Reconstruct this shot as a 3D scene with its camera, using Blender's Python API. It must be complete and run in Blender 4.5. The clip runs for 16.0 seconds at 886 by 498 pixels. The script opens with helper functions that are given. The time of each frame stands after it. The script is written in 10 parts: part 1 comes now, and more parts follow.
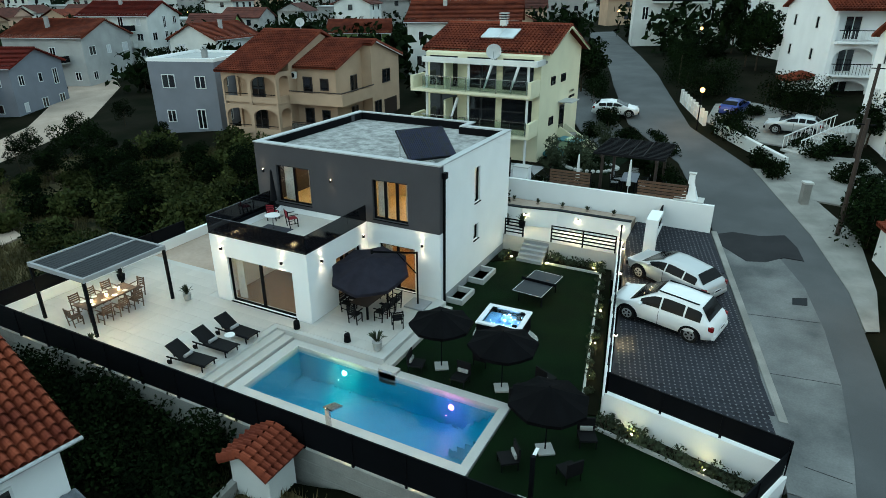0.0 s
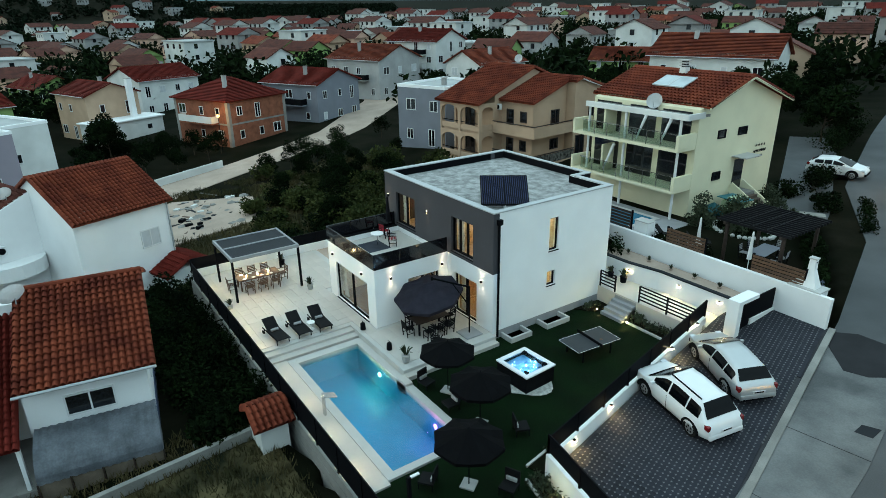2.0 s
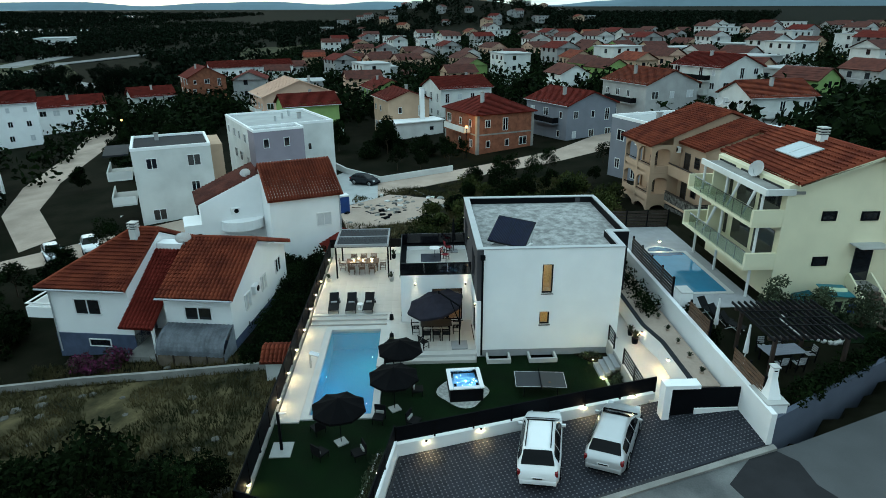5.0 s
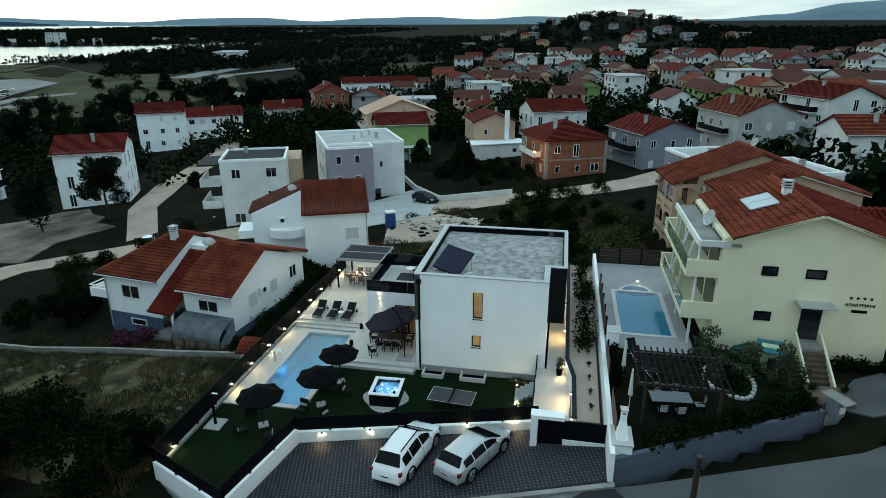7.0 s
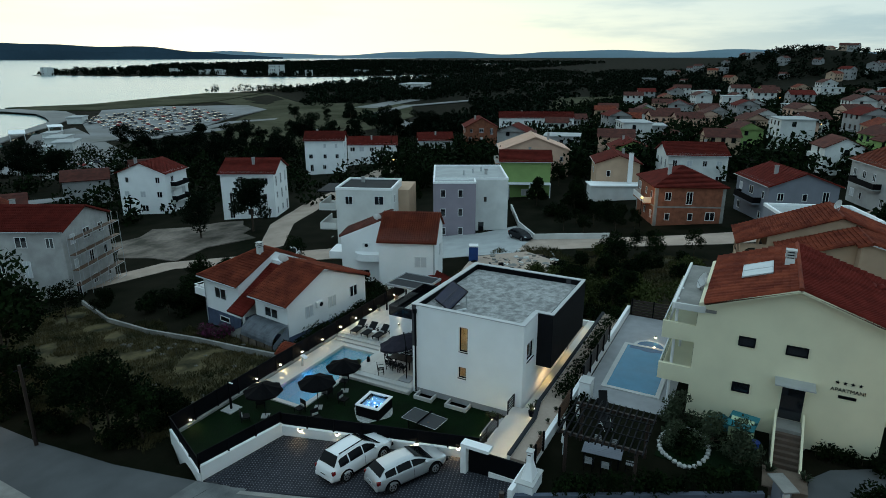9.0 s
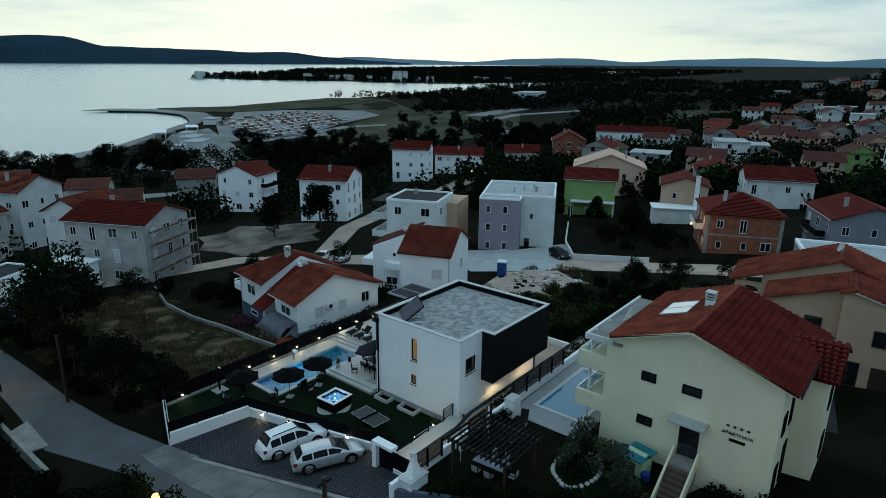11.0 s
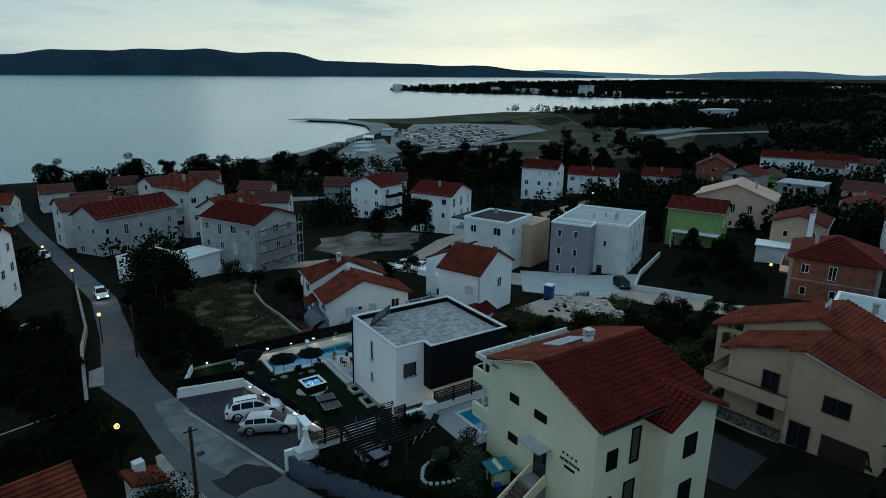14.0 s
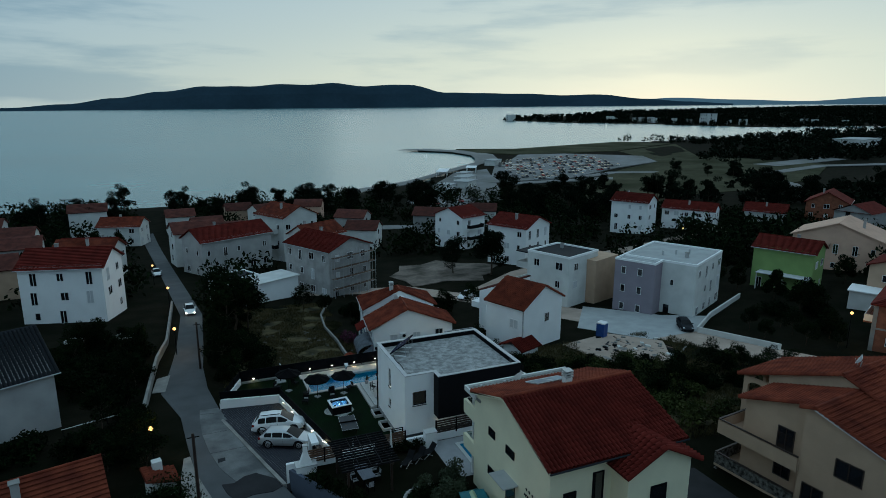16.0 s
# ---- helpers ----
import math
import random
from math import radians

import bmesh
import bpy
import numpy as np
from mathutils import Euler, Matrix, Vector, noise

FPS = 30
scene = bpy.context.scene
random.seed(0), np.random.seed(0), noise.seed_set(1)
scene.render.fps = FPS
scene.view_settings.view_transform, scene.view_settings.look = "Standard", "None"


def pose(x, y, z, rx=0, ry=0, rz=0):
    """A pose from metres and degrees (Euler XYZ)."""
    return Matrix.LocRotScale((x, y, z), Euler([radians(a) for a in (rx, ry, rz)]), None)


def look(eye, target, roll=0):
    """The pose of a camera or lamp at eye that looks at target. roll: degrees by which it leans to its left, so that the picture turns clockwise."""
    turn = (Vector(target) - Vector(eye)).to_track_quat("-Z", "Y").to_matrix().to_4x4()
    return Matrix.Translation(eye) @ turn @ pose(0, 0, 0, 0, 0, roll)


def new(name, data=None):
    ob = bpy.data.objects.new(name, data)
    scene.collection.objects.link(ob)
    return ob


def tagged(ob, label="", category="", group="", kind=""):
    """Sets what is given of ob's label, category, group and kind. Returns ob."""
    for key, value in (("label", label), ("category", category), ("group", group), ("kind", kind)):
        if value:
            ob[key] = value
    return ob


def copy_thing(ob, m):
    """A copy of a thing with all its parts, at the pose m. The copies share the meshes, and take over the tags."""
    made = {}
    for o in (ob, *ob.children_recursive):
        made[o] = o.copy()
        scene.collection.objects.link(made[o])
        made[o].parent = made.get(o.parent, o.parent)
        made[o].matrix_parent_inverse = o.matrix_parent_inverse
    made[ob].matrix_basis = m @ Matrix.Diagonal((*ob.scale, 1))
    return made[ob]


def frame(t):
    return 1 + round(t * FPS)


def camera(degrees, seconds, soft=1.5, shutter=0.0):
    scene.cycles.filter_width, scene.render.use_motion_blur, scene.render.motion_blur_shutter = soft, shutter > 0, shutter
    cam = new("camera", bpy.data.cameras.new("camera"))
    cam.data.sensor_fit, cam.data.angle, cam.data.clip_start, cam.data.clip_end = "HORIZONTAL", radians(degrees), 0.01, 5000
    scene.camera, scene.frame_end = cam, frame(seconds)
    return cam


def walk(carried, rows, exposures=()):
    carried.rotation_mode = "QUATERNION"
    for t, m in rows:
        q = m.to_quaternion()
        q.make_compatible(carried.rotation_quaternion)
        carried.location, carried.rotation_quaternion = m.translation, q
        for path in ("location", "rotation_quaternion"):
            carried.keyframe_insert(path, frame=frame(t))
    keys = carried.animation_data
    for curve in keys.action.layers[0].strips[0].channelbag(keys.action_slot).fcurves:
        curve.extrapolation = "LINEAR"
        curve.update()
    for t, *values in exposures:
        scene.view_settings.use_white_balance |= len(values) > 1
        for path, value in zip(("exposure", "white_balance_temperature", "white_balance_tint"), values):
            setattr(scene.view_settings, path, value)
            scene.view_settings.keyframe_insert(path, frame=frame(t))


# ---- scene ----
cam = camera(72.0, 16.0, soft=0.85)
PATH = [
    (0, (-1.068, 0.903, 14.209), (-1.911, 2.54, 13.427), -0.1),
    (0.5, (1.299, 1.748, 14.643), (0.267, 3.282, 13.881), -0.7),
    (1, (3.78, 2.925, 15.229), (2.555, 4.317, 14.479), -0.9),
    (1.5, (6.326, 4.396, 15.816), (4.931, 5.623, 15.076), -0.9),
    (2, (8.764, 6.197, 16.379), (7.225, 7.243, 15.645), -0.9),
    (2.5, (11.0, 8.264, 16.998), (9.353, 9.132, 16.267), -0.9),
    (3, (13.073, 10.546, 17.625), (11.339, 11.223, 16.895), -0.8),
    (3.5, (14.942, 12.981, 18.15), (13.149, 13.489, 17.424), -0.7),
    (4, (16.65, 15.508, 18.562), (14.818, 15.863, 17.842), -0.6),
    (4.5, (18.116, 18.171, 18.956), (16.259, 18.375, 18.242), -0.5),
    (7, (22.152, 33.098, 21.596), (20.303, 32.731, 20.928), -0.3),
    (7.5, (22.401, 36.189, 22.008), (20.572, 35.7, 21.363), -0.3),
    (8, (22.416, 39.254, 22.467), (20.625, 38.616, 21.847), -0.2),
    (8.5, (22.252, 42.266, 22.93), (20.504, 41.499, 22.333), -0.1),
    (9, (21.797, 45.19, 23.361), (20.103, 44.296, 22.786), 0.0),
    (11.5, (17.524, 59.689, 26.076), (16.094, 58.406, 25.517), 0.8),
    (12, (16.13, 62.547, 26.479), (14.784, 61.177, 25.923), 0.9),
    (12.5, (14.514, 65.478, 26.937), (13.25, 64.031, 26.382), 0.8),
    (13, (12.793, 68.345, 27.434), (11.583, 66.851, 26.88), 0.8),
    (13.5, (11.017, 71.007, 27.895), (9.869, 69.463, 27.35), 0.9),
    (14, (9.326, 73.33, 28.294), (8.257, 71.725, 27.765), 0.9),
    (14.5, (7.707, 75.276, 28.657), (6.712, 73.617, 28.148), 0.8),
    (15, (6.093, 76.95, 29.021), (5.175, 75.242, 28.533), 0.8),
    (15.5, (4.562, 78.24, 29.316), (3.722, 76.486, 28.85), 0.9),
    (16, (2.869, 79.319, 29.581), (2.112, 77.522, 29.138), 0.2),
]
EXPO = [(0.0, 1.10, 5980, -4), (4.5, 1.03, 5880, -4), (7.0, 0.78, 5900, -1), (9.0, 0.36, 5800, 0), (12.0, 0.06, 5270, 0), (16.0, -0.27, 5300, -1)]
walk(cam, [(t, look(eye, target, roll)) for t, eye, target, roll in PATH], EXPO)

# ---- world and sun ----
SUN_DIR = Vector((-0.67, -0.74, 0.0)).normalized()      # where the sun has just gone down behind thin cloud
world = bpy.data.worlds.new("dusk_sky")
world.use_nodes = True
scene.world = world
wn, wl = world.node_tree.nodes, world.node_tree.links
sky = wn.new("ShaderNodeTexSky")
sky.sky_type = "NISHITA"
sky.sun_disc = False
sky.sun_elevation = radians(3.0)
sky.sun_rotation = math.atan2(SUN_DIR.x, SUN_DIR.y)
sky.air_density, sky.dust_density, sky.ozone_density = 1.0, 1.0, 4.0


def wmath(op, a, b=None, c=None):
    n = wn.new("ShaderNodeMath")
    n.operation = op
    for i, v in enumerate((a, b, c)):
        if v is None:
            continue
        if isinstance(v, (int, float)):
            n.inputs[i].default_value = v
        else:
            wl.new(v, n.inputs[i])
    return n.outputs[0]


wco, wsep = wn.new("ShaderNodeTexCoord"), wn.new("ShaderNodeSeparateXYZ")
wl.new(wco.outputs["Generated"], wsep.inputs[0])
up = wmath("MAXIMUM", wsep.outputs["Z"], 0.0)
toward = wmath("ADD", wmath("MULTIPLY", wsep.outputs["X"], SUN_DIR.x), wmath("MULTIPLY", wsep.outputs["Y"], SUN_DIR.y))
warm = wmath("MULTIPLY", wmath("POWER", wmath("MAXIMUM", toward, 0.0), 2.0), wmath("POWER", wmath("SUBTRACT", 1.0, up), 5.0))
# thin overcast after sunset: a little paler at the horizon than overhead, cream where the sun went down, long faint streaks of cloud
streak, wmap = wn.new("ShaderNodeTexNoise"), wn.new("ShaderNodeMapping")
wmap.inputs["Scale"].default_value = (2.2, 2.2, 16.0)
wl.new(wco.outputs["Generated"], wmap.inputs["Vector"])
wl.new(wmap.outputs[0], streak.inputs["Vector"])
streak.inputs["Scale"].default_value, streak.inputs["Detail"].default_value, streak.inputs["Roughness"].default_value = 1.3, 6.0, 0.55
cloud = wn.new("ShaderNodeMapRange")
cloud.interpolation_type = "SMOOTHSTEP"
for nm, v in (("From Min", 0.45), ("From Max", 0.64), ("To Min", 0.0), ("To Max", 0.75)):
    cloud.inputs[nm].default_value = v
wl.new(streak.outputs["Fac"], cloud.inputs["Value"])
tint = wn.new("ShaderNodeMix")
tint.data_type = "RGBA"
tint.inputs["A"].default_value = (0.72, 0.87, 0.93, 1)
tint.inputs["B"].default_value = (1.30, 1.18, 0.88, 1)
wl.new(wmath("MINIMUM", wmath("MULTIPLY", warm, 1.7), 1.0), tint.inputs["Factor"])
dim = wn.new("ShaderNodeMix")
dim.data_type = "RGBA"
dim.inputs["B"].default_value = (0.40, 0.55, 0.62, 1)
wl.new(tint.outputs["Result"], dim.inputs["A"])
wl.new(wmath("MULTIPLY", cloud.outputs["Result"], wmath("SUBTRACT", 1.0, wmath("MINIMUM", warm, 1.0))), dim.inputs["Factor"])
level = wmath("MULTIPLY_ADD", up, 0.34, 0.49)
grade = wn.new("ShaderNodeVectorMath")
grade.operation = "SCALE"
wl.new(dim.outputs["Result"], grade.inputs[0])
wl.new(wmath("ADD", level, wmath("MULTIPLY", warm, 0.27)), grade.inputs["Scale"])
veil, clear = wn["Background"], wn.new("ShaderNodeBackground")
wl.new(grade.outputs[0], veil.inputs[0])
veil.inputs[1].default_value = 1.0
wl.new(sky.outputs[0], clear.inputs[0])
clear.inputs[1].default_value = 0.02
both = wn.new("ShaderNodeAddShader")
wl.new(veil.outputs[0], both.inputs[0])
wl.new(clear.outputs[0], both.inputs[1])
wl.new(both.outputs[0], wn["World Output"].inputs[0])

sun_data = bpy.data.lights.new("sun", "SUN")
sun_data.energy, sun_data.angle, sun_data.color = 0.3, radians(60), (1.0, 0.9, 0.75)
sun = new("sun", sun_data)
sun.matrix_world = look((0, 0, 200), Vector((0, 0, 200)) - (SUN_DIR + Vector((0, 0, 0.25))) * 50)


# ---- materials ----
def mat(name, color, rough=0.7, metal=0.0, vary=0.25, scale=1.5, fine=30.0, bump=0.15, random_tint=0.0, second=None, spec=0.5):
    """A surface with stains at one scale, grain at another, and fine relief."""
    m = bpy.data.materials.new(name)
    m.use_nodes = True
    n, l = m.node_tree.nodes, m.node_tree.links
    b = n["Principled BSDF"]
    if rough >= 0.7 and spec == 0.5:
        spec = 0.12                                     # dusty matt surfaces have little sheen
    b.inputs["Roughness"].default_value, b.inputs["Metallic"].default_value = rough, metal
    b.inputs["Specular IOR Level"].default_value = spec
    co = n.new("ShaderNodeTexCoord")
    big, small = n.new("ShaderNodeTexNoise"), n.new("ShaderNodeTexNoise")
    for tex, sc, det in ((big, scale, 5.0), (small, fine, 3.0)):
        tex.inputs["Scale"].default_value, tex.inputs["Detail"].default_value = sc, det
        l.new(co.outputs["Object"], tex.inputs["Vector"])
    c = Vector(color[:3])
    d = Vector(second) if second else c * (1 - vary)
    ramp = n.new("ShaderNodeValToRGB")
    ramp.color_ramp.elements[0].position, ramp.color_ramp.elements[1].position = 0.35, 0.65
    ramp.color_ramp.elements[0].color, ramp.color_ramp.elements[1].color = (*d, 1), (*c, 1)
    l.new(big.outputs["Fac"], ramp.inputs["Fac"])
    grain = n.new("ShaderNodeMapRange")
    grain.inputs["To Min"].default_value, grain.inputs["To Max"].default_value = 1 - vary * 0.7, 1 + vary * 0.5
    l.new(small.outputs["Fac"], grain.inputs["Value"])
    mul = n.new("ShaderNodeVectorMath")
    mul.operation = "SCALE"
    l.new(ramp.outputs["Color"], mul.inputs[0])
    l.new(grain.outputs["Result"], mul.inputs["Scale"])
    last = mul
    if random_tint:
        info, rr = n.new("ShaderNodeObjectInfo"), n.new("ShaderNodeMapRange")
        rr.inputs["To Min"].default_value, rr.inputs["To Max"].default_value = 1 - random_tint, 1 + random_tint
        l.new(info.outputs["Random"], rr.inputs["Value"])
        mul2 = n.new("ShaderNodeVectorMath")
        mul2.operation = "SCALE"
        l.new(mul.outputs[0], mul2.inputs[0])
        l.new(rr.outputs["Result"], mul2.inputs["Scale"])
        last = mul2
    l.new(last.outputs[0], b.inputs["Base Color"])
    if bump:
        bp = n.new("ShaderNodeBump")
        bp.inputs["Strength"].default_value, bp.inputs["Distance"].default_value = bump, 0.02
        l.new(small.outputs["Fac"], bp.inputs["Height"])
        l.new(bp.outputs["Normal"], b.inputs["Normal"])
    return m


def glow(name, color, strength):
    m = bpy.data.materials.new(name)
    m.use_nodes = True
    b = m.node_tree.nodes["Principled BSDF"]
    b.inputs["Base Color"].default_value = (*color, 1)
    b.inputs["Emission Color"].default_value = (*color, 1)
    b.inputs["Emission Strength"].default_value = strength
    return m


def glass(name, color=(0.9, 0.95, 1.0), rough=0.02):
    m = bpy.data.materials.new(name)
    m.use_nodes = True
    b = m.node_tree.nodes["Principled BSDF"]
    b.inputs["Base Color"].default_value = (*color, 1)
    b.inputs["Roughness"].default_value = rough
    b.inputs["Transmission Weight"].default_value = 1.0
    b.inputs["IOR"].default_value = 1.45
    return m


M = dict(
    white=mat("white_render", (0.82, 0.82, 0.82), 0.85, vary=0.06, scale=0.5, fine=60),
    grey=mat("grey_render", (0.065, 0.062, 0.068), 0.85, vary=0.1, scale=0.6, fine=60),
    plinth=mat("grey_plinth", (0.30, 0.30, 0.31), 0.9, vary=0.12, fine=60),
    black=mat("black_metal", (0.004, 0.0045, 0.006), 0.65, 0.0, vary=0.2, fine=40, bump=0.03, spec=0.05),
    bay=mat("black_cladding", (0.007, 0.007, 0.009), 0.7, vary=0.2, scale=3),
    coping=mat("metal_coping", (0.45, 0.46, 0.47), 0.5, 0.3, vary=0.1),
    gravel=mat("roof_gravel", (0.38, 0.38, 0.375), 0.95, vary=0.5, scale=2.2, fine=9, bump=0.8),
    paving=mat("cream_paving", (0.46, 0.435, 0.405), 0.55, vary=0.08, scale=0.6, fine=12, bump=0.03, random_tint=0.04),
    coping_stone=mat("white_coping_stone", (0.45, 0.445, 0.43), 0.5, vary=0.08),
    lawn=mat("artificial_lawn", (0.0024, 0.0112, 0.0016), 0.95, vary=0.45, scale=0.7, fine=90, bump=0.6, spec=0.1),
    # ground sunk below the tone of dry earth: near-black dusk shade in its colour
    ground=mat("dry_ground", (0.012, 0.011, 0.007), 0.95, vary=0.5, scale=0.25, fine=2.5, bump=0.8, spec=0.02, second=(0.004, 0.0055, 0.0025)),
    asphalt=mat("old_asphalt", (0.095, 0.098, 0.102), 0.9, vary=0.22, scale=0.35, fine=25, bump=0.25),
    asphalt_new=mat("dark_asphalt_patch", (0.026, 0.026, 0.029), 0.85, vary=0.25, scale=0.8, fine=40),
    track=mat("pale_gravel_track", (0.42, 0.335, 0.275), 0.95, vary=0.25, scale=0.3, fine=5, bump=0.5),
    concrete=mat("rough_concrete", (0.27, 0.262, 0.245), 0.9, vary=0.3, scale=0.8, fine=20, bump=0.3),
    paver=mat("grey_paver", (0.026, 0.027, 0.035), 0.8, vary=0.25, scale=2, fine=40, random_tint=0.25),
    paver_light=mat("light_paver", (0.145, 0.145, 0.155), 0.8, vary=0.2, scale=2, fine=40),
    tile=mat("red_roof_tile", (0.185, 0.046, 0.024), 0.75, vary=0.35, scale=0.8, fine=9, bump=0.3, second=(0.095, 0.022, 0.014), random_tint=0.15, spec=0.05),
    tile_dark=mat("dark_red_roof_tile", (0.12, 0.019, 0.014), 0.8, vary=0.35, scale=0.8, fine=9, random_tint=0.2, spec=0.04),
    tile_old=mat("weathered_roof_tile", (0.105, 0.036, 0.026), 0.85, vary=0.35, scale=0.8, fine=6, second=(0.06, 0.022, 0.018), random_tint=0.25),
    yellow=mat("pale_yellow_render", (0.70, 0.665, 0.48), 0.9, vary=0.08, scale=0.5, fine=50),
    beige=mat("beige_render", (0.47, 0.335, 0.235), 0.9, vary=0.15, scale=0.5, fine=50),
    offwhite=mat("weathered_white_render", (0.66, 0.66, 0.64), 0.9, vary=0.16, scale=0.4, fine=40, random_tint=0.12),
    lilac=mat("lilac_grey_render", (0.27, 0.24, 0.28), 0.9, vary=0.1, scale=0.5),
    bluegrey=mat("blue_grey_render", (0.20, 0.21, 0.245), 0.9, vary=0.12, scale=0.5),
    # greyed copy of the white render: haze over far walls is in the colour
    worn=mat("haze_greyed_white_render", (0.37, 0.365, 0.36), 0.9, vary=0.2, scale=0.4, fine=30, random_tint=0.2),
    field=mat("dry_field_grass", (0.095, 0.078, 0.038), 0.95, vary=0.6, scale=0.55, fine=5, bump=0.9, second=(0.008, 0.010, 0.004)),
    green=mat("lime_green_render", (0.24, 0.34, 0.12), 0.9, vary=0.12, scale=0.5),
    brick=mat("red_brick", (0.25, 0.098, 0.058), 0.9, vary=0.35, scale=1.2, fine=8, random_tint=0.1),
    pink=mat("peach_render", (0.60, 0.40, 0.30), 0.9, vary=0.12, scale=0.5),
    greyhouse=mat("unpainted_grey_render", (0.42, 0.41, 0.40), 0.95, vary=0.25, scale=0.6, fine=20),
    flatroof=mat("grey_flat_roof", (0.40, 0.41, 0.41), 0.9, vary=0.15, scale=0.5),
    darkroof=mat("dark_flat_roof", (0.022, 0.024, 0.028), 0.8, vary=0.2, scale=0.5),
    pane=mat("dark_window_glass", (0.012, 0.014, 0.018), 0.06, vary=0.3, scale=0.4, bump=0.0, spec=0.8),
    frame=mat("white_window_frame", (0.7, 0.7, 0.7), 0.5, vary=0.06),
    shutter=mat("closed_white_shutter", (0.55, 0.56, 0.58), 0.7, vary=0.1),
    wood=mat("brown_wood", (0.11, 0.055, 0.028), 0.6, vary=0.35, scale=3, fine=20, random_tint=0.2),
    darkwood=mat("dark_stained_wood", (0.028, 0.015, 0.010), 0.6, vary=0.3, scale=3, fine=20),
    # dark leaves and needles sunk below real foliage, deep dusk shade in the colour
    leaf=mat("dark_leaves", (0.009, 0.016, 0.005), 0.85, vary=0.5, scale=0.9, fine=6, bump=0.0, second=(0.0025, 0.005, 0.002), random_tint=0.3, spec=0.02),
    scrub=mat("dusty_green_leaves", (0.050, 0.056, 0.017), 0.85, vary=0.5, scale=0.9, fine=6, bump=0.0, second=(0.016, 0.022, 0.006), random_tint=0.35, spec=0.05),
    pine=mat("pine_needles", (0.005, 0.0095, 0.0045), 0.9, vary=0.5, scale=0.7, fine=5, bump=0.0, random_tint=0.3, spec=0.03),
    olive=mat("olive_leaves", (0.045, 0.058, 0.03), 0.8, vary=0.4, scale=0.9, fine=6, bump=0.0, random_tint=0.2, spec=0.2),
    bark=mat("bark", (0.06, 0.045, 0.032), 0.95, vary=0.4, scale=4, fine=25, bump=0.6),
    grass=mat("dry_grass", (0.10, 0.08, 0.036), 0.95, vary=0.4, scale=0.4, fine=4, bump=0.0, second=(0.025, 0.028, 0.011)),
    pooltile=mat("blue_pool_tile", (0.05, 0.29, 0.39), 0.3, vary=0.12, scale=2, fine=8),
    # hill colours hold the blue-grey evening haze; no mist is built
    hill=mat("haze_tinted_hill", (0.03, 0.05, 0.07), 1.0, vary=0.25, scale=0.004, fine=0.05, bump=0.0, spec=0.0),
    farhill=mat("haze_tinted_far_hill", (0.16, 0.22, 0.26), 1.0, vary=0.1, scale=0.002, fine=0.02, bump=0.0, spec=0.0),
    car_glass=mat("tinted_car_glass", (0.002, 0.0025, 0.0035), 0.15, vary=0.2, bump=0.0, spec=0.12),
    meadow=mat("dry_meadow", (0.075, 0.072, 0.045), 0.95, vary=0.5, scale=0.03, fine=0.35, bump=0.0, spec=0.02, second=(0.028, 0.032, 0.016)),
    wood_far=mat("distant_woods", (0.010, 0.016, 0.010), 1.0, vary=0.5, scale=0.02, fine=0.4, bump=0.0, spec=0.0),
)


# ---- builders ----
def bx(bm, x0, x1, y0, y1, z0, z1):
    v = [bm.verts.new(p) for p in ((x0, y0, z0), (x1, y0, z0), (x1, y1, z0), (x0, y1, z0), (x0, y0, z1), (x1, y0, z1), (x1, y1, z1), (x0, y1, z1))]
    for f in ((3, 2, 1, 0), (4, 5, 6, 7), (0, 1, 5, 4), (1, 2, 6, 5), (2, 3, 7, 6), (3, 0, 4, 7)):
        bm.faces.new([v[i] for i in f])
    return v


def box_bm(*dims, bevel=0.0):
    bm = bmesh.new()
    bx(bm, *dims)
    if bevel:
        bmesh.ops.bevel(bm, geom=bm.edges[:], offset=bevel, segments=2, affect="EDGES", profile=0.6)
    return bm


def prism(bm, pts, z0, z1):
    """An upright prism over a counter-clockwise outline; z0, z1 numbers or functions of x, y."""
    lo = [bm.verts.new((x, y, z0(x, y) if callable(z0) else z0)) for x, y in pts]
    hi = [bm.verts.new((x, y, z1(x, y) if callable(z1) else z1)) for x, y in pts]
    n = len(pts)
    bm.faces.new(lo[::-1])
    bm.faces.new(hi)
    for i in range(n):
        bm.faces.new((lo[i], lo[(i + 1) % n], hi[(i + 1) % n], hi[i]))
    return bm


def prism_bm(pts, z0, z1):
    return prism(bmesh.new(), pts, z0, z1)


def cyl(bm, p, q, r0, r1=None, seg=10, caps=True):
    """A round bar from p to q."""
    p, q = Vector(p), Vector(q)
    r1 = r0 if r1 is None else r1
    turn = (q - p).to_track_quat("Z", "Y").to_matrix()
    rings = []
    for c, r in ((p, r0), (q, r1)):
        rings.append([bm.verts.new(c + turn @ Vector((r * math.cos(2 * math.pi * i / seg), r * math.sin(2 * math.pi * i / seg), 0))) for i in range(seg)])
    for i in range(seg):
        bm.faces.new((rings[0][i], rings[0][(i + 1) % seg], rings[1][(i + 1) % seg], rings[1][i]))
    if caps:
        bm.faces.new(rings[0][::-1])
        bm.faces.new(rings[1])


def cyl_bm(p, q, r0, r1=None, seg=10):
    bm = bmesh.new()
    cyl(bm, p, q, r0, r1, seg)
    return bm


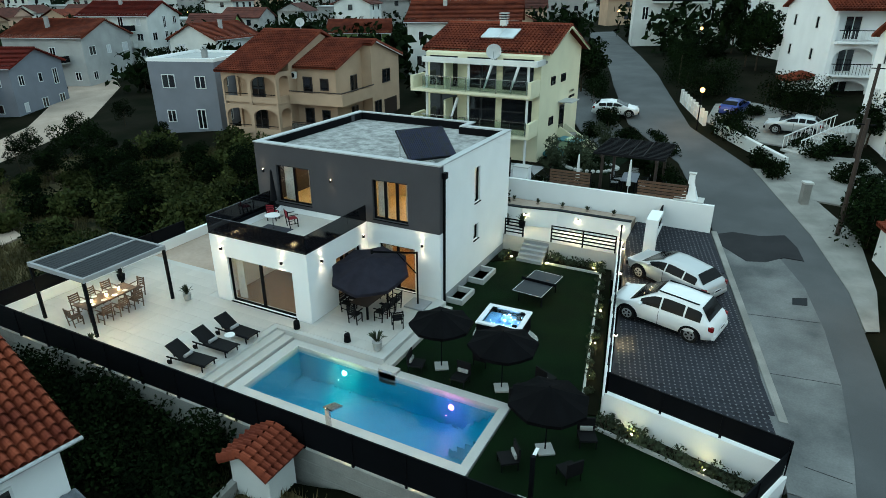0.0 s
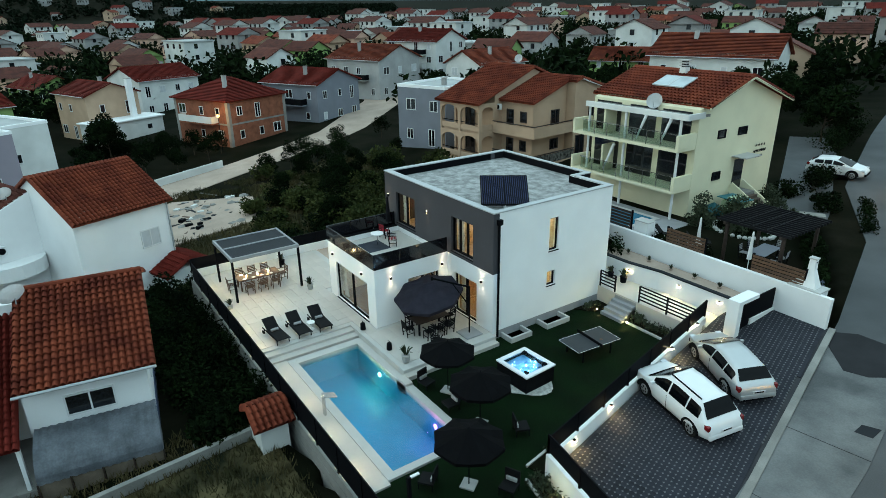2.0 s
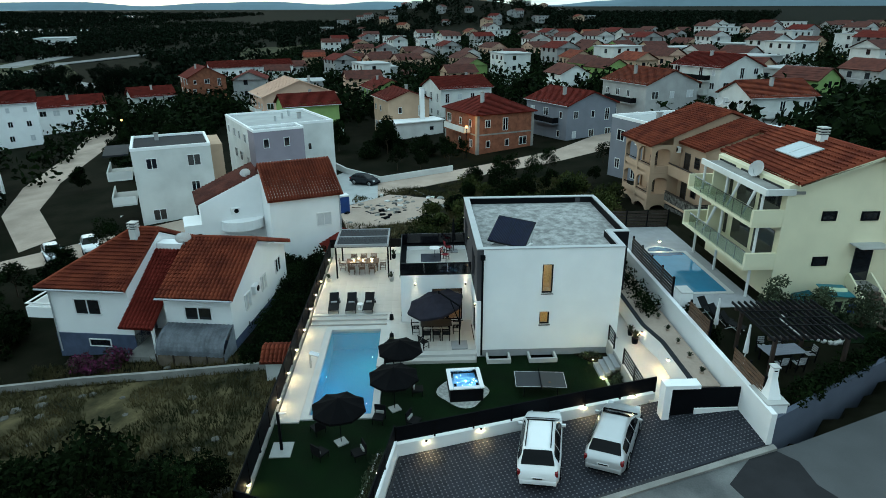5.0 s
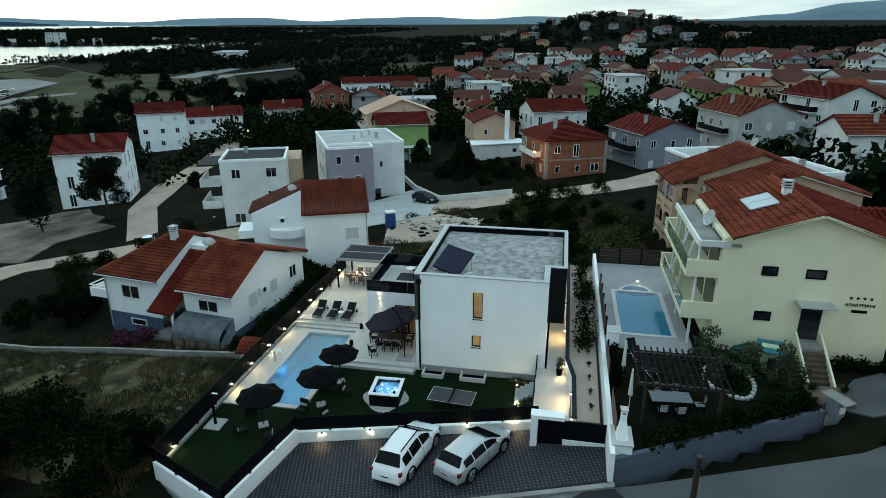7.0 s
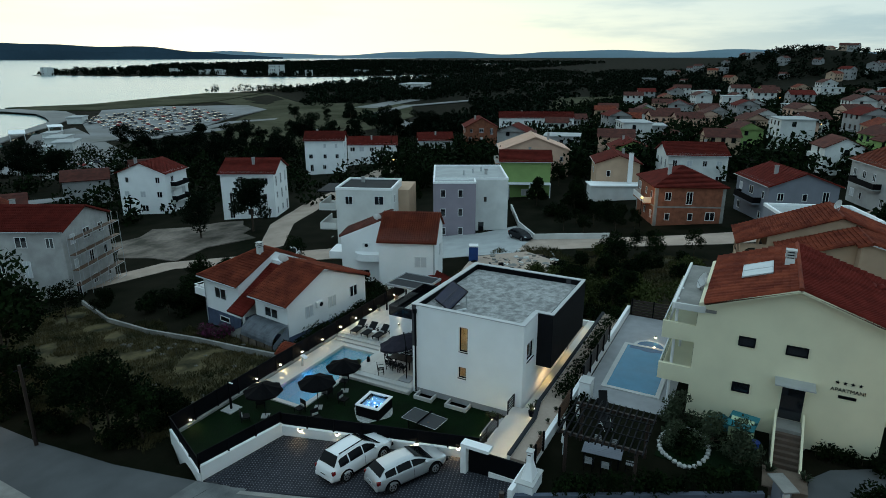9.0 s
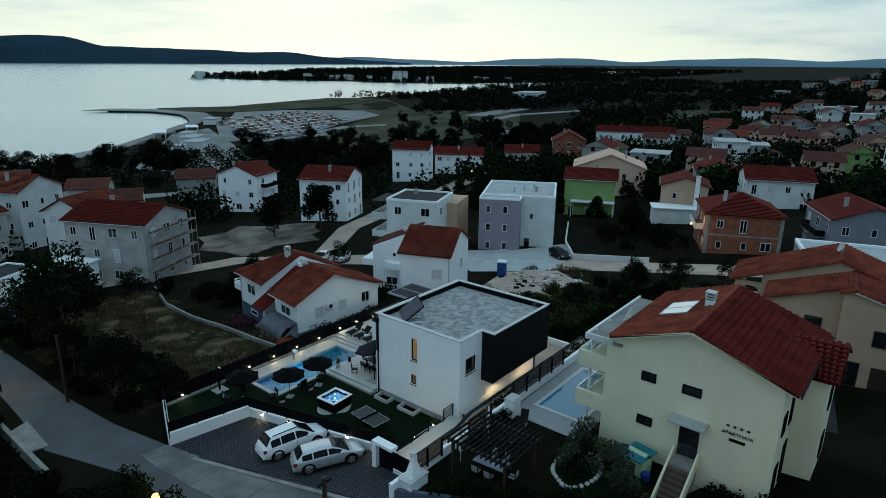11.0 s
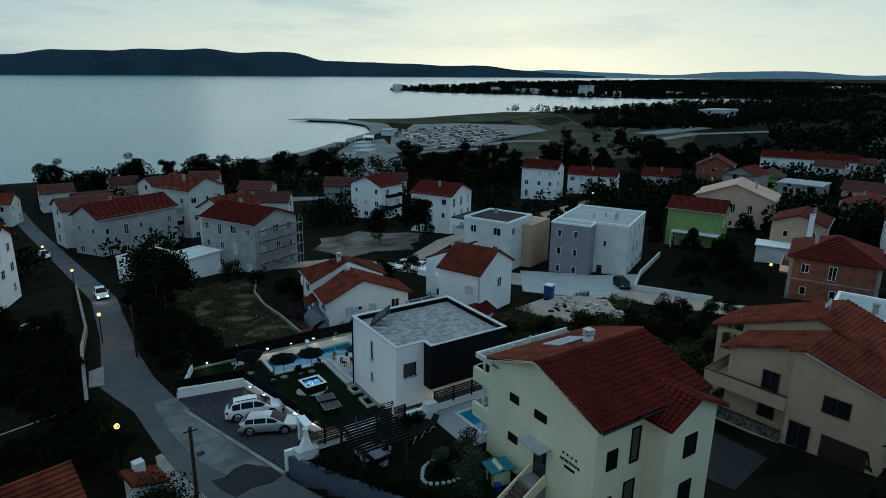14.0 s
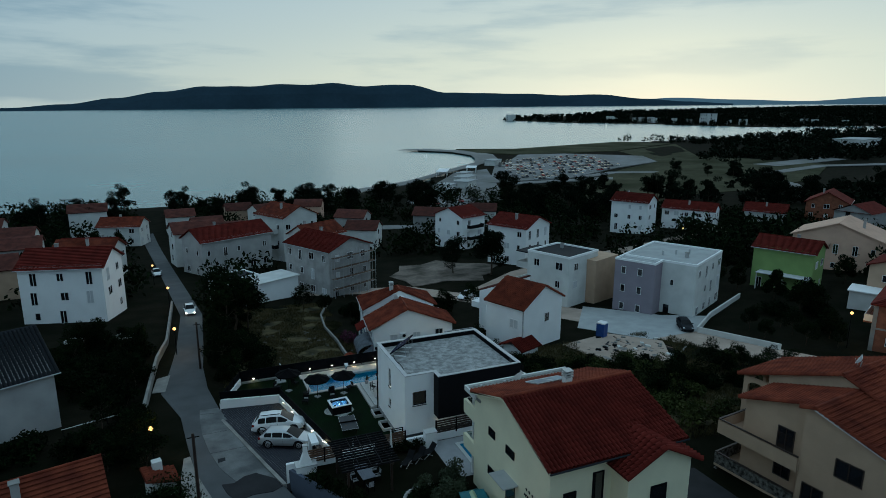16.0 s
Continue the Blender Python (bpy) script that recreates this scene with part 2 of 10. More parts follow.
def bar(bm, p, q, w, h):
    """A rectangular bar from p to q, w wide across and h thick upwards."""
    p, q = Vector(p), Vector(q)
    d = (q - p).normalized()
    side = d.cross(Vector((0, 0, 1)))
    side = side.normalized() if side.length > 1e-4 else Vector((1, 0, 0))
    up = side.cross(d).normalized()
    v = []
    for c in (p, q):
        for a, b in ((-1, -1), (1, -1), (1, 1), (-1, 1)):
            v.append(bm.verts.new(c + side * a * w / 2 + up * b * h / 2))
    for f in ((0, 1, 2, 3), (7, 6, 5, 4), (0, 4, 5, 1), (1, 5, 6, 2), (2, 6, 7, 3), (3, 7, 4, 0)):
        bm.faces.new([v[i] for i in f])


def bar_bm(p, q, w, h):
    bm = bmesh.new()
    bar(bm, p, q, w, h)
    return bm


def wall_cells(bm, axis, at, thick, u0, u1, z0, z1, holes=()):
    """A wall along axis x or y, from at to at + thick, with rectangular holes (u0, u1, z0, z1) through it."""
    us = sorted({u0, u1, *[h[0] for h in holes], *[h[1] for h in holes]})
    zs = sorted({z0, z1, *[h[2] for h in holes], *[h[3] for h in holes]})
    for a, b in zip(us, us[1:]):
        for c, d in zip(zs, zs[1:]):
            mu, mz = (a + b) / 2, (c + d) / 2
            if not any(h[0] < mu < h[1] and h[2] < mz < h[3] for h in holes):
                bx(bm, *((a, b, at, at + thick) if axis == "x" else (at, at + thick, a, b)), c, d)
    bmesh.ops.remove_doubles(bm, verts=bm.verts[:], dist=1e-4)
    seen = {}
    for f in bm.faces[:]:
        seen.setdefault(tuple(round(c, 3) for c in f.calc_center_median()), []).append(f)
    bmesh.ops.delete(bm, geom=[f for fs in seen.values() if len(fs) > 1 for f in fs], context="FACES_ONLY")
    return bm


def link(name, bm, material):
    me = bpy.data.meshes.new(name)
    bmesh.ops.recalc_face_normals(bm, faces=bm.faces[:])
    bm.to_mesh(me)
    bm.free()
    me.materials.append(material)
    return new(name, me)


def part(name, bm, material, parent, label=""):
    ob = link(name, bm, material)
    ob.parent = parent
    return tagged(ob, label)


def shared(name, me, parent, m=None):
    ob = new(name, me)
    ob.parent = parent
    if m is not None:
        ob.matrix_basis = m
    return ob


def thing(name, at=(0, 0, 0), rz=0.0, label="", category="", group="", kind=""):
    ob = new(name)
    ob.empty_display_size = 0.2
    ob.matrix_basis = pose(*at, 0, 0, rz)
    return tagged(ob, label, category, group, kind)


def setting(name, bm, material, label="", category=""):
    return tagged(link(name, bm, material), label, category, kind="structure")


def lamp(kind_name, at, color, watts, size=0.1, spot=None, to=None):
    d = bpy.data.lights.new(kind_name, "SPOT" if spot else "POINT")
    d.energy, d.color, d.shadow_soft_size = watts, color, size
    if spot:
        d.spot_size, d.spot_blend = radians(spot), 0.6
    ob = new(kind_name, d)
    ob.matrix_world = look(at, to) if to else pose(*at)
    return ob


# ---- ground ----
SEA = -13.6


def smooth(a, b, t):
    t = min(1.0, max(0.0, (t - a) / (b - a)))
    return t * t * (3 - 2 * t)


def far_lift(x, y):
    """The far water and land lean up a little to the west and rise to meet the horizon."""
    r = math.hypot(x + 15, y - 26)
    return 24 * smooth(900, 4900, r) - (0.0139 * (x + 15) + 0.00506 * (y - 26)) * smooth(150, 600, r)


def land(x, y):
    """The lie of the land: it falls to the sea, and rises to a hill with houses far to the west."""
    k = 0.085 - 0.025 * smooth(30, 70, -x)
    z = k * (min(y, 80) - 24) + 0.035 * (min(60, max(x, -75)) + 13)
    z += 0.02 * max(0.0, min(y, 400) - 80)
    if z < -5:
        z = -12.6 + math.log1p(math.exp((z + 12.6) * 0.9)) / 0.9
    z += 29 * math.exp(-((x + 800) / 120) ** 2 - ((y - 75) / 125) ** 2)
    return z + far_lift(x, y)


def ground_z(x, y):
    return land(x, y)

COAST = [(3000, -262), (600, -245), (74, -222), (-20, -218), (-75, -231), (-117, -259), (-175, -316), (-202, -343), (-214, -372), (-224, -402), (-222, -440), (-200, -468),
         (-182, -482), (-200, -490), (-290, -450), (-350, -464), (-446, -487), (-664, -488), (-900, -520), (-1020, -515), (-1120, -548), (-1093, -598), (-956, -668), (-875, -800), (-875, -930),
         (-790, -1050), (-725, -1290), (-770, -1340), (-900, -1500), (-1300, -1700), (-1700, -2000), (-2600, -2200), (-4900, -2300), (-4900, 4900), (4900, 4900), (4900, -262)]


def inside(pts, x, y):
    ok = False
    for (ax, ay), (bx_, by_) in zip(pts, pts[1:] + pts[:1]):
        if (ay > y) != (by_ > y) and x < (bx_ - ax) * (y - ay) / (by_ - ay) + ax:
            ok = not ok
    return ok


# the outline of the plot: garden, parking and the entry path
PLOT = [(-30.6, 13.3), (-0.9, 13.2), (1.5, 18.3), (1.4, 21.5), (-2.4, 36.9), (-8.6, 48.0), (-30.0, 48.0), (-30.4, 30.0)]
PARK = [(1.55, 18.6), (1.45, 21.5), (-2.3, 36.4), (-6.4, 36.4), (-6.4, 33.6), (-4.05, 19.7)]


def park_z(x, y):
    return 0.25 + 0.085 * (y - 20)


def ground():
    bm = bmesh.new()
    turns, rings = 240, 190
    cx, cy = -15.0, 26.0
    radii = [0.0] + [0.8 * i for i in range(1, 26)]
    while len(radii) < rings and radii[-1] < 4800:
        radii.append(min(4850.0, radii[-1] * 1.034 + 0.1))
    rows = []
    for r in radii[1:]:
        row = []
        for k in range(turns):
            a = 2 * math.pi * k / turns
            x, y = cx + r * math.cos(a), cy + r * math.sin(a)
            z = land(x, y) if inside(COAST, x, y) else SEA - 4 + far_lift(x, y)
            if r > 140 and z > SEA:
                z += 0.2 * noise.noise((x * 0.05, y * 0.05, 0))
            if inside(PLOT, x, y):
                z = -2.3
            row.append(bm.verts.new((x, y, z)))
        rows.append(row)
    mid = bm.verts.new((cx, cy, -2.3))
    for k in range(turns):
        bm.faces.new((mid, rows[0][k], rows[0][(k + 1) % turns]))
    for a, b in zip(rows, rows[1:]):
        for k in range(turns):
            bm.faces.new((a[k], b[k], b[(k + 1) % turns], a[(k + 1) % turns]))
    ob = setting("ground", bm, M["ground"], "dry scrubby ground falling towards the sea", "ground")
    for p in ob.data.polygons:
        p.use_smooth = True
    return ob


ground()


def strip(name, left, right, lift, material, label, category="road"):
    """A road between two edges of the same number of points, draped over the land."""
    bm = bmesh.new()
    rows = []
    for (ax, ay), (cx, cy) in zip(left, right):
        rows.append([Vector((ax, ay, 0)).lerp(Vector((cx, cy, 0)), k / 4) for k in range(5)])
    fine = []
    for a, b in zip(rows, rows[1:]):
        n = max(1, int((b[0] - a[0]).length / 2.5))
        fine += [[p.lerp(q, i / n) for p, q in zip(a, b)] for i in range(n)]
    fine.append(rows[-1])
    vs = [[bm.verts.new((p.x, p.y, land(p.x, p.y) + lift)) for p in row] for row in fine]
    lo = [[bm.verts.new((p.x, p.y, land(p.x, p.y) + lift - 0.4)) for p in (row[0], row[-1])] for row in fine]
    for i in range(len(vs) - 1):
        for k in range(4):
            bm.faces.new((vs[i][k], vs[i][k + 1], vs[i + 1][k + 1], vs[i + 1][k]))
        bm.faces.new((vs[i][0], vs[i + 1][0], lo[i + 1][0], lo[i][0]))
        bm.faces.new((vs[i + 1][4], vs[i][4], lo[i][1], lo[i + 1][1]))
    return setting(name, bm, material, label, category)


strip("road", [(15, -150), (8.5, -85), (2.3, -25), (2.6, -5), (2.9, 4), (2.6, 11.9), (1.6, 19.4), (0.2, 26.3), (-1.0, 31.8), (-2.4, 37.6), (-5.75, 48.2), (-11.5, 58), (-16.6, 74), (-24, 100), (-40, 150)],
      [(19, -150), (11.8, -85), (5.6, -25), (6.0, -5), (6.6, 4), (7.3, 11.9), (5.3, 19.4), (4.7, 26.3), (4.1, 31.8), (2.7, 37.6), (-0.8, 48.2), (-6.2, 58), (-11.0, 74), (-18.5, 100), (-34, 150)],
      0.06, M["asphalt"], "worn pale asphalt road with patches and cracks")
strip("side_road", [(-140, 86), (-98, 61), (-79.5, 43.5), (-74.5, 35), (-70, 26.7), (-66, 17), (-62, 5), (-48, -17), (-37, -34.5), (-8, -40)], [(-136, 93), (-91, 65), (-76.5, 50), (-70.5, 41.5), (-65, 30), (-57, 15), (-53, 5), (-43, -14), (-35, -29.5), (-8, -35)],
      0.05, M["track"], "pale gravel side road between the houses")
strip("pavement", [(4.5, 28.5), (4.1, 31.8), (2.7, 37.6), (-0.8, 48.2)], [(5.0, 28.7), (5.2, 32.2), (4.9, 38.2), (1.0, 48.2)], 0.09, M["concrete"], "pale concrete roadside strip", "pavement")
strip("yard", [(-58.5, -4.0), (-66.8, 5.6), (-74.0, 9.0)], [(-50.0, 6.5), (-56.0, 15.5), (-65.2, 14.9)], 0.07, M["flatroof"], "grey paved yard before the lilac apartment house", "yard")

sea_bm = bmesh.new()
rows = []
for r in (60, 150, 200, 250, 300, 350, 400, 450, 500, 600, 800, 1200, 1800, 2600, 3500, 4400, 4900):
    ring_xy = [(-15 + r * math.cos(2 * math.pi * k / 160), 26 + r * math.sin(2 * math.pi * k / 160)) for k in range(160)]
    rows.append([sea_bm.verts.new((x, y, SEA + far_lift(x, y))) for x, y in ring_xy])
for a, b in zip(rows, rows[1:]):
    for k in range(160):
        sea_bm.faces.new((a[k], b[k], b[(k + 1) % 160], a[(k + 1) % 160]))
water = mat("sea_water", (0.13, 0.25, 0.252), 0.26, vary=0.25, scale=0.006, fine=0.12, bump=0.1, spec=0.5)
for p in setting("water", sea_bm, water, "calm sea reflecting the pale evening sky", "sea").data.polygons:
    p.use_smooth = True


def ridge(name, material, r, a0, a1, base, tops, label):
    """A far line of hills: heights along a bearing, degrees anticlockwise from +x, at r metres."""
    bm = bmesh.new()
    n = 140
    cols = []
    for i in range(n + 1):
        u = i / n
        a = radians(a0 + (a1 - a0) * u)
        k = u * (len(tops) - 1)
        j = min(int(k), len(tops) - 2)
        f = smooth(0, 1, k - j)
        top = tops[j] * (1 - f) + tops[j + 1] * f
        top *= 1 + 0.06 * noise.noise((u * 30, r, 0))
        sea_z = SEA + far_lift(-15 + r * math.cos(a), 26 + r * math.sin(a))
        cols.append([bm.verts.new((-15 + (r + d) * math.cos(a), 26 + (r + d) * math.sin(a), sea_z + base + top * q)) for d, q in ((-60, -0.6), (0, 0.0), (60, 0.6), (110, 0.9), (160, 1.0), (240, 0.0))])
    for a, b in zip(cols, cols[1:]):
        for k in range(5):
            bm.faces.new((a[k], a[k + 1], b[k + 1], b[k]))
    return setting(name, bm, material, label, "hills")


ridge("backdrop_island", M["hill"], 4300, 222, 300, -2, [15, 30, 50, 80, 80, 92, 99, 105, 160, 156, 168, 166, 152, 152, 116, 74, 40, 20, 14, 12, 12, 10, 10], "long dark wooded island across the sea, tinted with haze")
ridge("backdrop_hills", M["farhill"], 4600, 130, 236, -2, [200, 190, 180, 172, 165, 152, 130, 62, 34, 36, 45, 60, 40, 60, 50, 30, 55, 50, 25, 40, 55, 40, 20], "faint far hills with evening haze in their colour")
lagoon = bmesh.new()
lagoon.faces.new([lagoon.verts.new((x, y, land(x, y) + 3.0)) for x, y in ((-1900, -830), (-2000, -900), (-2222, -960), (-2330, -830), (-2440, -680), (-2300, -640), (-2080, -770))])
setting("lagoon_water", lagoon, water, "thin strip of still lagoon water among woods", "water")

# ---- building kit ----
def lerp3(a, b, t):
    return Vector(a) * (1 - t) + Vector(b) * t


def slope(bm, e0, e1, r0, r1, course=0.36, wave=0.30, amp=0.10):
    """A tiled roof slope: e0 to e1 along the eave, r0 to r1 along the ridge, in stepped courses of rounded tiles."""
    e0, e1, r0, r1 = map(Vector, (e0, e1, r0, r1))
    up = ((r0 + r1) - (e0 + e1)) / 2
    nrm = (e1 - e0).cross(up).normalized()
    if nrm.z < 0:
        nrm = -nrm
    rows = max(2, round(up.length / course))
    width = (e1 - e0).length
    n_w = max(1, round(width / wave)) if wave else 0
    cols = n_w * 5 if wave else 2
    line = []
    for i in range(rows):
        for t, lift in ((max(0.0, (i - 0.12) / rows), 0.1), (min(1.0, (i + 1.14) / rows), -0.02)):    # each course laps over the one below
            a, b = e0.lerp(r0, t), e1.lerp(r1, t)
            row = []
            for c in range(cols + 1):
                u = c / cols
                bow = amp * (-1.0, 0.25, 0.9, 0.9, 0.25)[c % 5] if wave else 0
                row.append(bm.verts.new(a.lerp(b, u) + nrm * (lift + bow)))
            line.append(row)
    for a, b in zip(line, line[1:]):
        for c in range(cols):
            bm.faces.new((a[c], a[c + 1], b[c + 1], b[c]))
    back = [bm.verts.new(p - nrm * 0.12) for p in (e0, e1, r1, r0)]
    bm.faces.new(back)
    front = (line[0][0], line[0][-1], line[-1][-1], line[-1][0])
    for i in range(4):
        bm.faces.new((back[i], back[(i + 1) % 4], front[(i + 1) % 4], front[i]))


WIN = {}


def window_mesh(w, h, deep=0.07, bars=1):
    """Shared meshes of a window w by h, facing -y, centred on x, from z 0: a frame proud of the wall and its panes."""
    key = (round(w, 2), round(h, 2), bars)
    if key not in WIN:
        fr, pa = bmesh.new(), bmesh.new()
        t = 0.07
        cuts = [-w / 2 + t - 0.035] + [-w / 2 + w * (i + 1) / (bars + 1) for i in range(bars)] + [w / 2 - t + 0.035]
        wall_cells(fr, "x", -deep, deep + 0.02, -w / 2, w / 2, 0, h, [(p + 0.035, q - 0.035, t, h - t) for p, q in zip(cuts, cuts[1:])])
        bx(pa, -w / 2 + t, w / 2 - t, -0.025, 0.015, t, h - t)
        meshes = []
        for nm, b in (("window", fr), ("pane", pa)):
            bmesh.ops.recalc_face_normals(b, faces=b.faces[:])
            me = bpy.data.meshes.new(nm)
            b.to_mesh(me)
            b.free()
            meshes.append(me)
        meshes[0].materials.append(M["frame"])
        meshes[1].materials.append(M["pane"])
        WIN[key] = meshes
    return WIN[key]


def add_window(parent, x, y, z, rz, w, h, bars=1, frame_mat=None, pane_mat=None):
    """A window on a wall that faces the direction rz (0: -y, 90: +x, 180: +y, 270: -x)."""
    fr, pa = window_mesh(w, h, bars=bars)
    ob = shared("window", fr, parent, pose(x, y, z, 0, 0, rz))
    p = shared("pane", pa, ob)
    for o, m in ((ob, frame_mat), (p, pane_mat)):
        if m:
            o.material_slots[0].link = "OBJECT"
            o.material_slots[0].material = m
    return ob


def gable_bm(w, d, h, rise, base=-1.5):
    """Walls of a house w along the ridge (x) and d across (y), with gable ends."""
    bm = bmesh.new()
    prof = [(-d / 2, base), (d / 2, base), (d / 2, h), (0, h + rise), (-d / 2, h)]
    a = [bm.verts.new((-w / 2, y, z)) for y, z in prof]
    b = [bm.verts.new((w / 2, y, z)) for y, z in prof]
    bm.faces.new(a)
    bm.faces.new(b[::-1])
    for i in range(5):
        bm.faces.new((a[i], b[i], b[(i + 1) % 5], a[(i + 1) % 5]))
    return bm


def house(at, rz, w, d, h, roof="gable", rise=1.8, wall="offwhite", tiles="tile", storeys=2, over=0.45, label="", seed=0, wave=0.0, windows=(1, 1, 1, 1), chimney=True, balcony="", bars=1, shut=0.2, group="houses of the settlement"):
    """A house round a base point: walls, roof, windows storey by storey on the faces -y, +x, +y, -x; balcony: a face letter s e n w."""
    rnd = random.Random(seed)
    hs = thing("house", at, rz, label, "house", group)
    if roof == "gable":
        part("wall", gable_bm(w, d, h, rise - 0.12), M[wall], hs)
        k = rise / (d / 2)
        for s in (-1, 1):
            bm = bmesh.new()
            slope(bm, (-w / 2 - over, s * (d / 2 + over), h - k * over), (w / 2 + over, s * (d / 2 + over), h - k * over), (-w / 2 - over, s * 0.02, h + rise), (w / 2 + over, s * 0.02, h + rise), wave=wave)
            part("roof", bm, M[tiles], hs)
        part("ridge_cap", cyl_bm((-w / 2 - over, 0, h + rise + 0.02), (w / 2 + over, 0, h + rise + 0.02), 0.11, seg=8), M[tiles], hs)
        for s in (-1, 1):
            part("gutter", cyl_bm((-w / 2 - over, s * (d / 2 + over + 0.06), h - k * over - 0.02), (w / 2 + over, s * (d / 2 + over + 0.06), h - k * over - 0.02), 0.06, seg=6), M["coping"], hs)
    elif roof == "hip":
        part("wall", box_bm(-w / 2, w / 2, -d / 2, d / 2, -1.5, h), M[wall], hs)
        k = rise / (d / 2)
        q = max(0.3, w / 2 - d / 2)
        W, D, z0 = w / 2 + over, d / 2 + over, h - k * over
        for e0, e1, r0, r1 in (((-W, -D), (W, -D), (-q, 0), (q, 0)), ((W, D), (-W, D), (q, 0), (-q, 0)), ((W, -D), (W, D), (q, -0.02), (q, 0.02)), ((-W, D), (-W, -D), (-q, 0.02), (-q, -0.02))):
            bm = bmesh.new()
            slope(bm, (*e0, z0), (*e1, z0), (*r0, h + rise), (*r1, h + rise), wave=wave)
            part("roof", bm, M[tiles], hs)
    else:
        bm = box_bm(-w / 2, w / 2, -d / 2, d / 2, -1.5, h)
        part("wall", bm, M[wall], hs)
        rb = bmesh.new()
        for x0, x1, y0, y1 in ((-w / 2 - 0.04, w / 2 + 0.04, -d / 2 - 0.04, -d / 2 + 0.25), (-w / 2 - 0.04, w / 2 + 0.04, d / 2 - 0.25, d / 2 + 0.04), (-w / 2 - 0.04, -w / 2 + 0.25, -d / 2 + 0.25, d / 2 - 0.25), (w / 2 - 0.25, w / 2 + 0.04, -d / 2 + 0.25, d / 2 - 0.25)):
            bx(rb, x0, x1, y0, y1, h, h + 0.35)
        part("parapet", rb, M["white"], hs)
        part("roof", box_bm(-w / 2 + 0.25, w / 2 - 0.25, -d / 2 + 0.25, d / 2 - 0.25, h, h + 0.08), M[tiles if tiles in ("flatroof", "darkroof") else "flatroof"], hs)
    if chimney:
        cx, cy = rnd.uniform(-w / 4, w / 4), rnd.uniform(0.1, 0.25) * d * rnd.choice((-1, 1))
        zc = h + rise * 0.5 if roof != "flat" else h
        ch = part("chimney", box_bm(cx - 0.25, cx + 0.25, cy - 0.25, cy + 0.25, zc - 0.6, zc + rise * 0.5 + 0.4), M["worn"], hs)
        part("cap", box_bm(cx - 0.32, cx + 0.32, cy - 0.32, cy + 0.32, zc + rise * 0.5 + 0.43, zc + rise * 0.5 + 0.5), M["concrete"], ch)
    fh = h / storeys
    for face, (ln, ox, oy, rot) in enumerate(((w, 0, -d / 2, 0), (d, w / 2, 0, 90), (w, 0, d / 2, 180), (d, -w / 2, 0, 270))):
        if not windows[face]:
            continue
        n = max(1, int(ln / 3.2))
        for st in range(storeys):
            for i in range(n):
                if rnd.random() < 0.12:
                    continue
                u = -ln / 2 + ln * (i + 0.5) / n + rnd.uniform(-0.3, 0.3)
                ww, hh = rnd.choice(((1.2, 1.3), (1.0, 1.3), (0.8, 1.2), (1.5, 1.4), (1.0, 2.1)))
                zz = st * fh + (0.9 if hh < 2 else 0.25)
                px, py = (ox + u, oy) if rot in (0, 180) else (ox, oy + u)
                add_window(hs, px, py, zz, rot, ww, hh, bars if ww > 0.9 else 0, None, M["shutter"] if rnd.random() < shut else None)
    if balcony:
        for face in balcony:
            ln, rot = (w, {"s": 0, "n": 180}[face]) if face in "sn" else (d, {"e": 90, "w": 270}[face])
            off = d / 2 if face in "sn" else w / 2
            for st in range(1, storeys):
                bm = bmesh.new()
                L = ln * 0.62
                bx(bm, -L / 2, L / 2, -off - 1.3, -off, st * fh - 0.2, st * fh)
                b = part("balcony", bm, M[wall], hs)
                b.matrix_basis = pose(0, 0, 0, 0, 0, rot)
                rail = bmesh.new()
                bx(rail, -L / 2, L / 2, -off - 1.3, -off - 1.22, st * fh, st * fh + 0.95)
                bx(rail, -L / 2, -L / 2 + 0.08, -off - 1.22, -off, st * fh, st * fh + 0.95)
                bx(rail, L / 2 - 0.08, L / 2, -off - 1.22, -off, st * fh, st * fh + 0.95)
                part("railing", rail, M["offwhite"] if rnd.random() < 0.6 else M["black"], b)
    return hs


# ---- the villa ----
X0, X1, Y0, Y1, ZT = -24.08, -13.2, 24.2, 32.75, 7.0
ZG = 3.75                       # foot of the grey upper storey
PATIO = 0.40
villa = thing("villa", (0, 0, 0), 0, "modern white villa with a grey upper storey and gravel roof", "house")
T = 0.35
# south front: white below, grey above
low_s = [(-20.2, -18.0, PATIO, 2.75), (-16.6, -14.6, PATIO, 2.75)]
up_s = [(-22.75, -20.6, ZG + 0.25, 5.95), (-16.85, -14.9, ZG + 0.22, 5.95)]
part("wall_front_lower", wall_cells(bmesh.new(), "x", Y0, T, X0, X1, -0.6, ZG, low_s), M["white"], villa)
part("wall_front_upper", wall_cells(bmesh.new(), "x", Y0 - 0.03, T + 0.03, X0, X1 - 0.02, ZG, ZT - 0.02, up_s), M["grey"], villa, "dark grey rendered upper wall")
end_h = [(28.0, 28.65, 4.15, 6.0), (27.95, 28.55, 2.1, 2.95)]
part("wall_end", wall_cells(bmesh.new(), "y", X1 - T, T, Y0 + T, Y1, 0.45, ZT - 0.01, end_h), M["white"], villa)
part("plinth", wall_cells(bmesh.new(), "y", X1 - T, T - 0.02, Y0 + T, Y1, -0.6, 0.45), M["plinth"], villa, "grey rendered plinth")
part("wall_back", wall_cells(bmesh.new(), "x", Y1 - T, T, X0 + T, X1 - T, -0.6, ZT - 0.01, [(-15.2, -13.9, 4.1, 5.4), (X0 + T, -16.25, 6.5, ZT - 0.01)]), M["white"], villa)
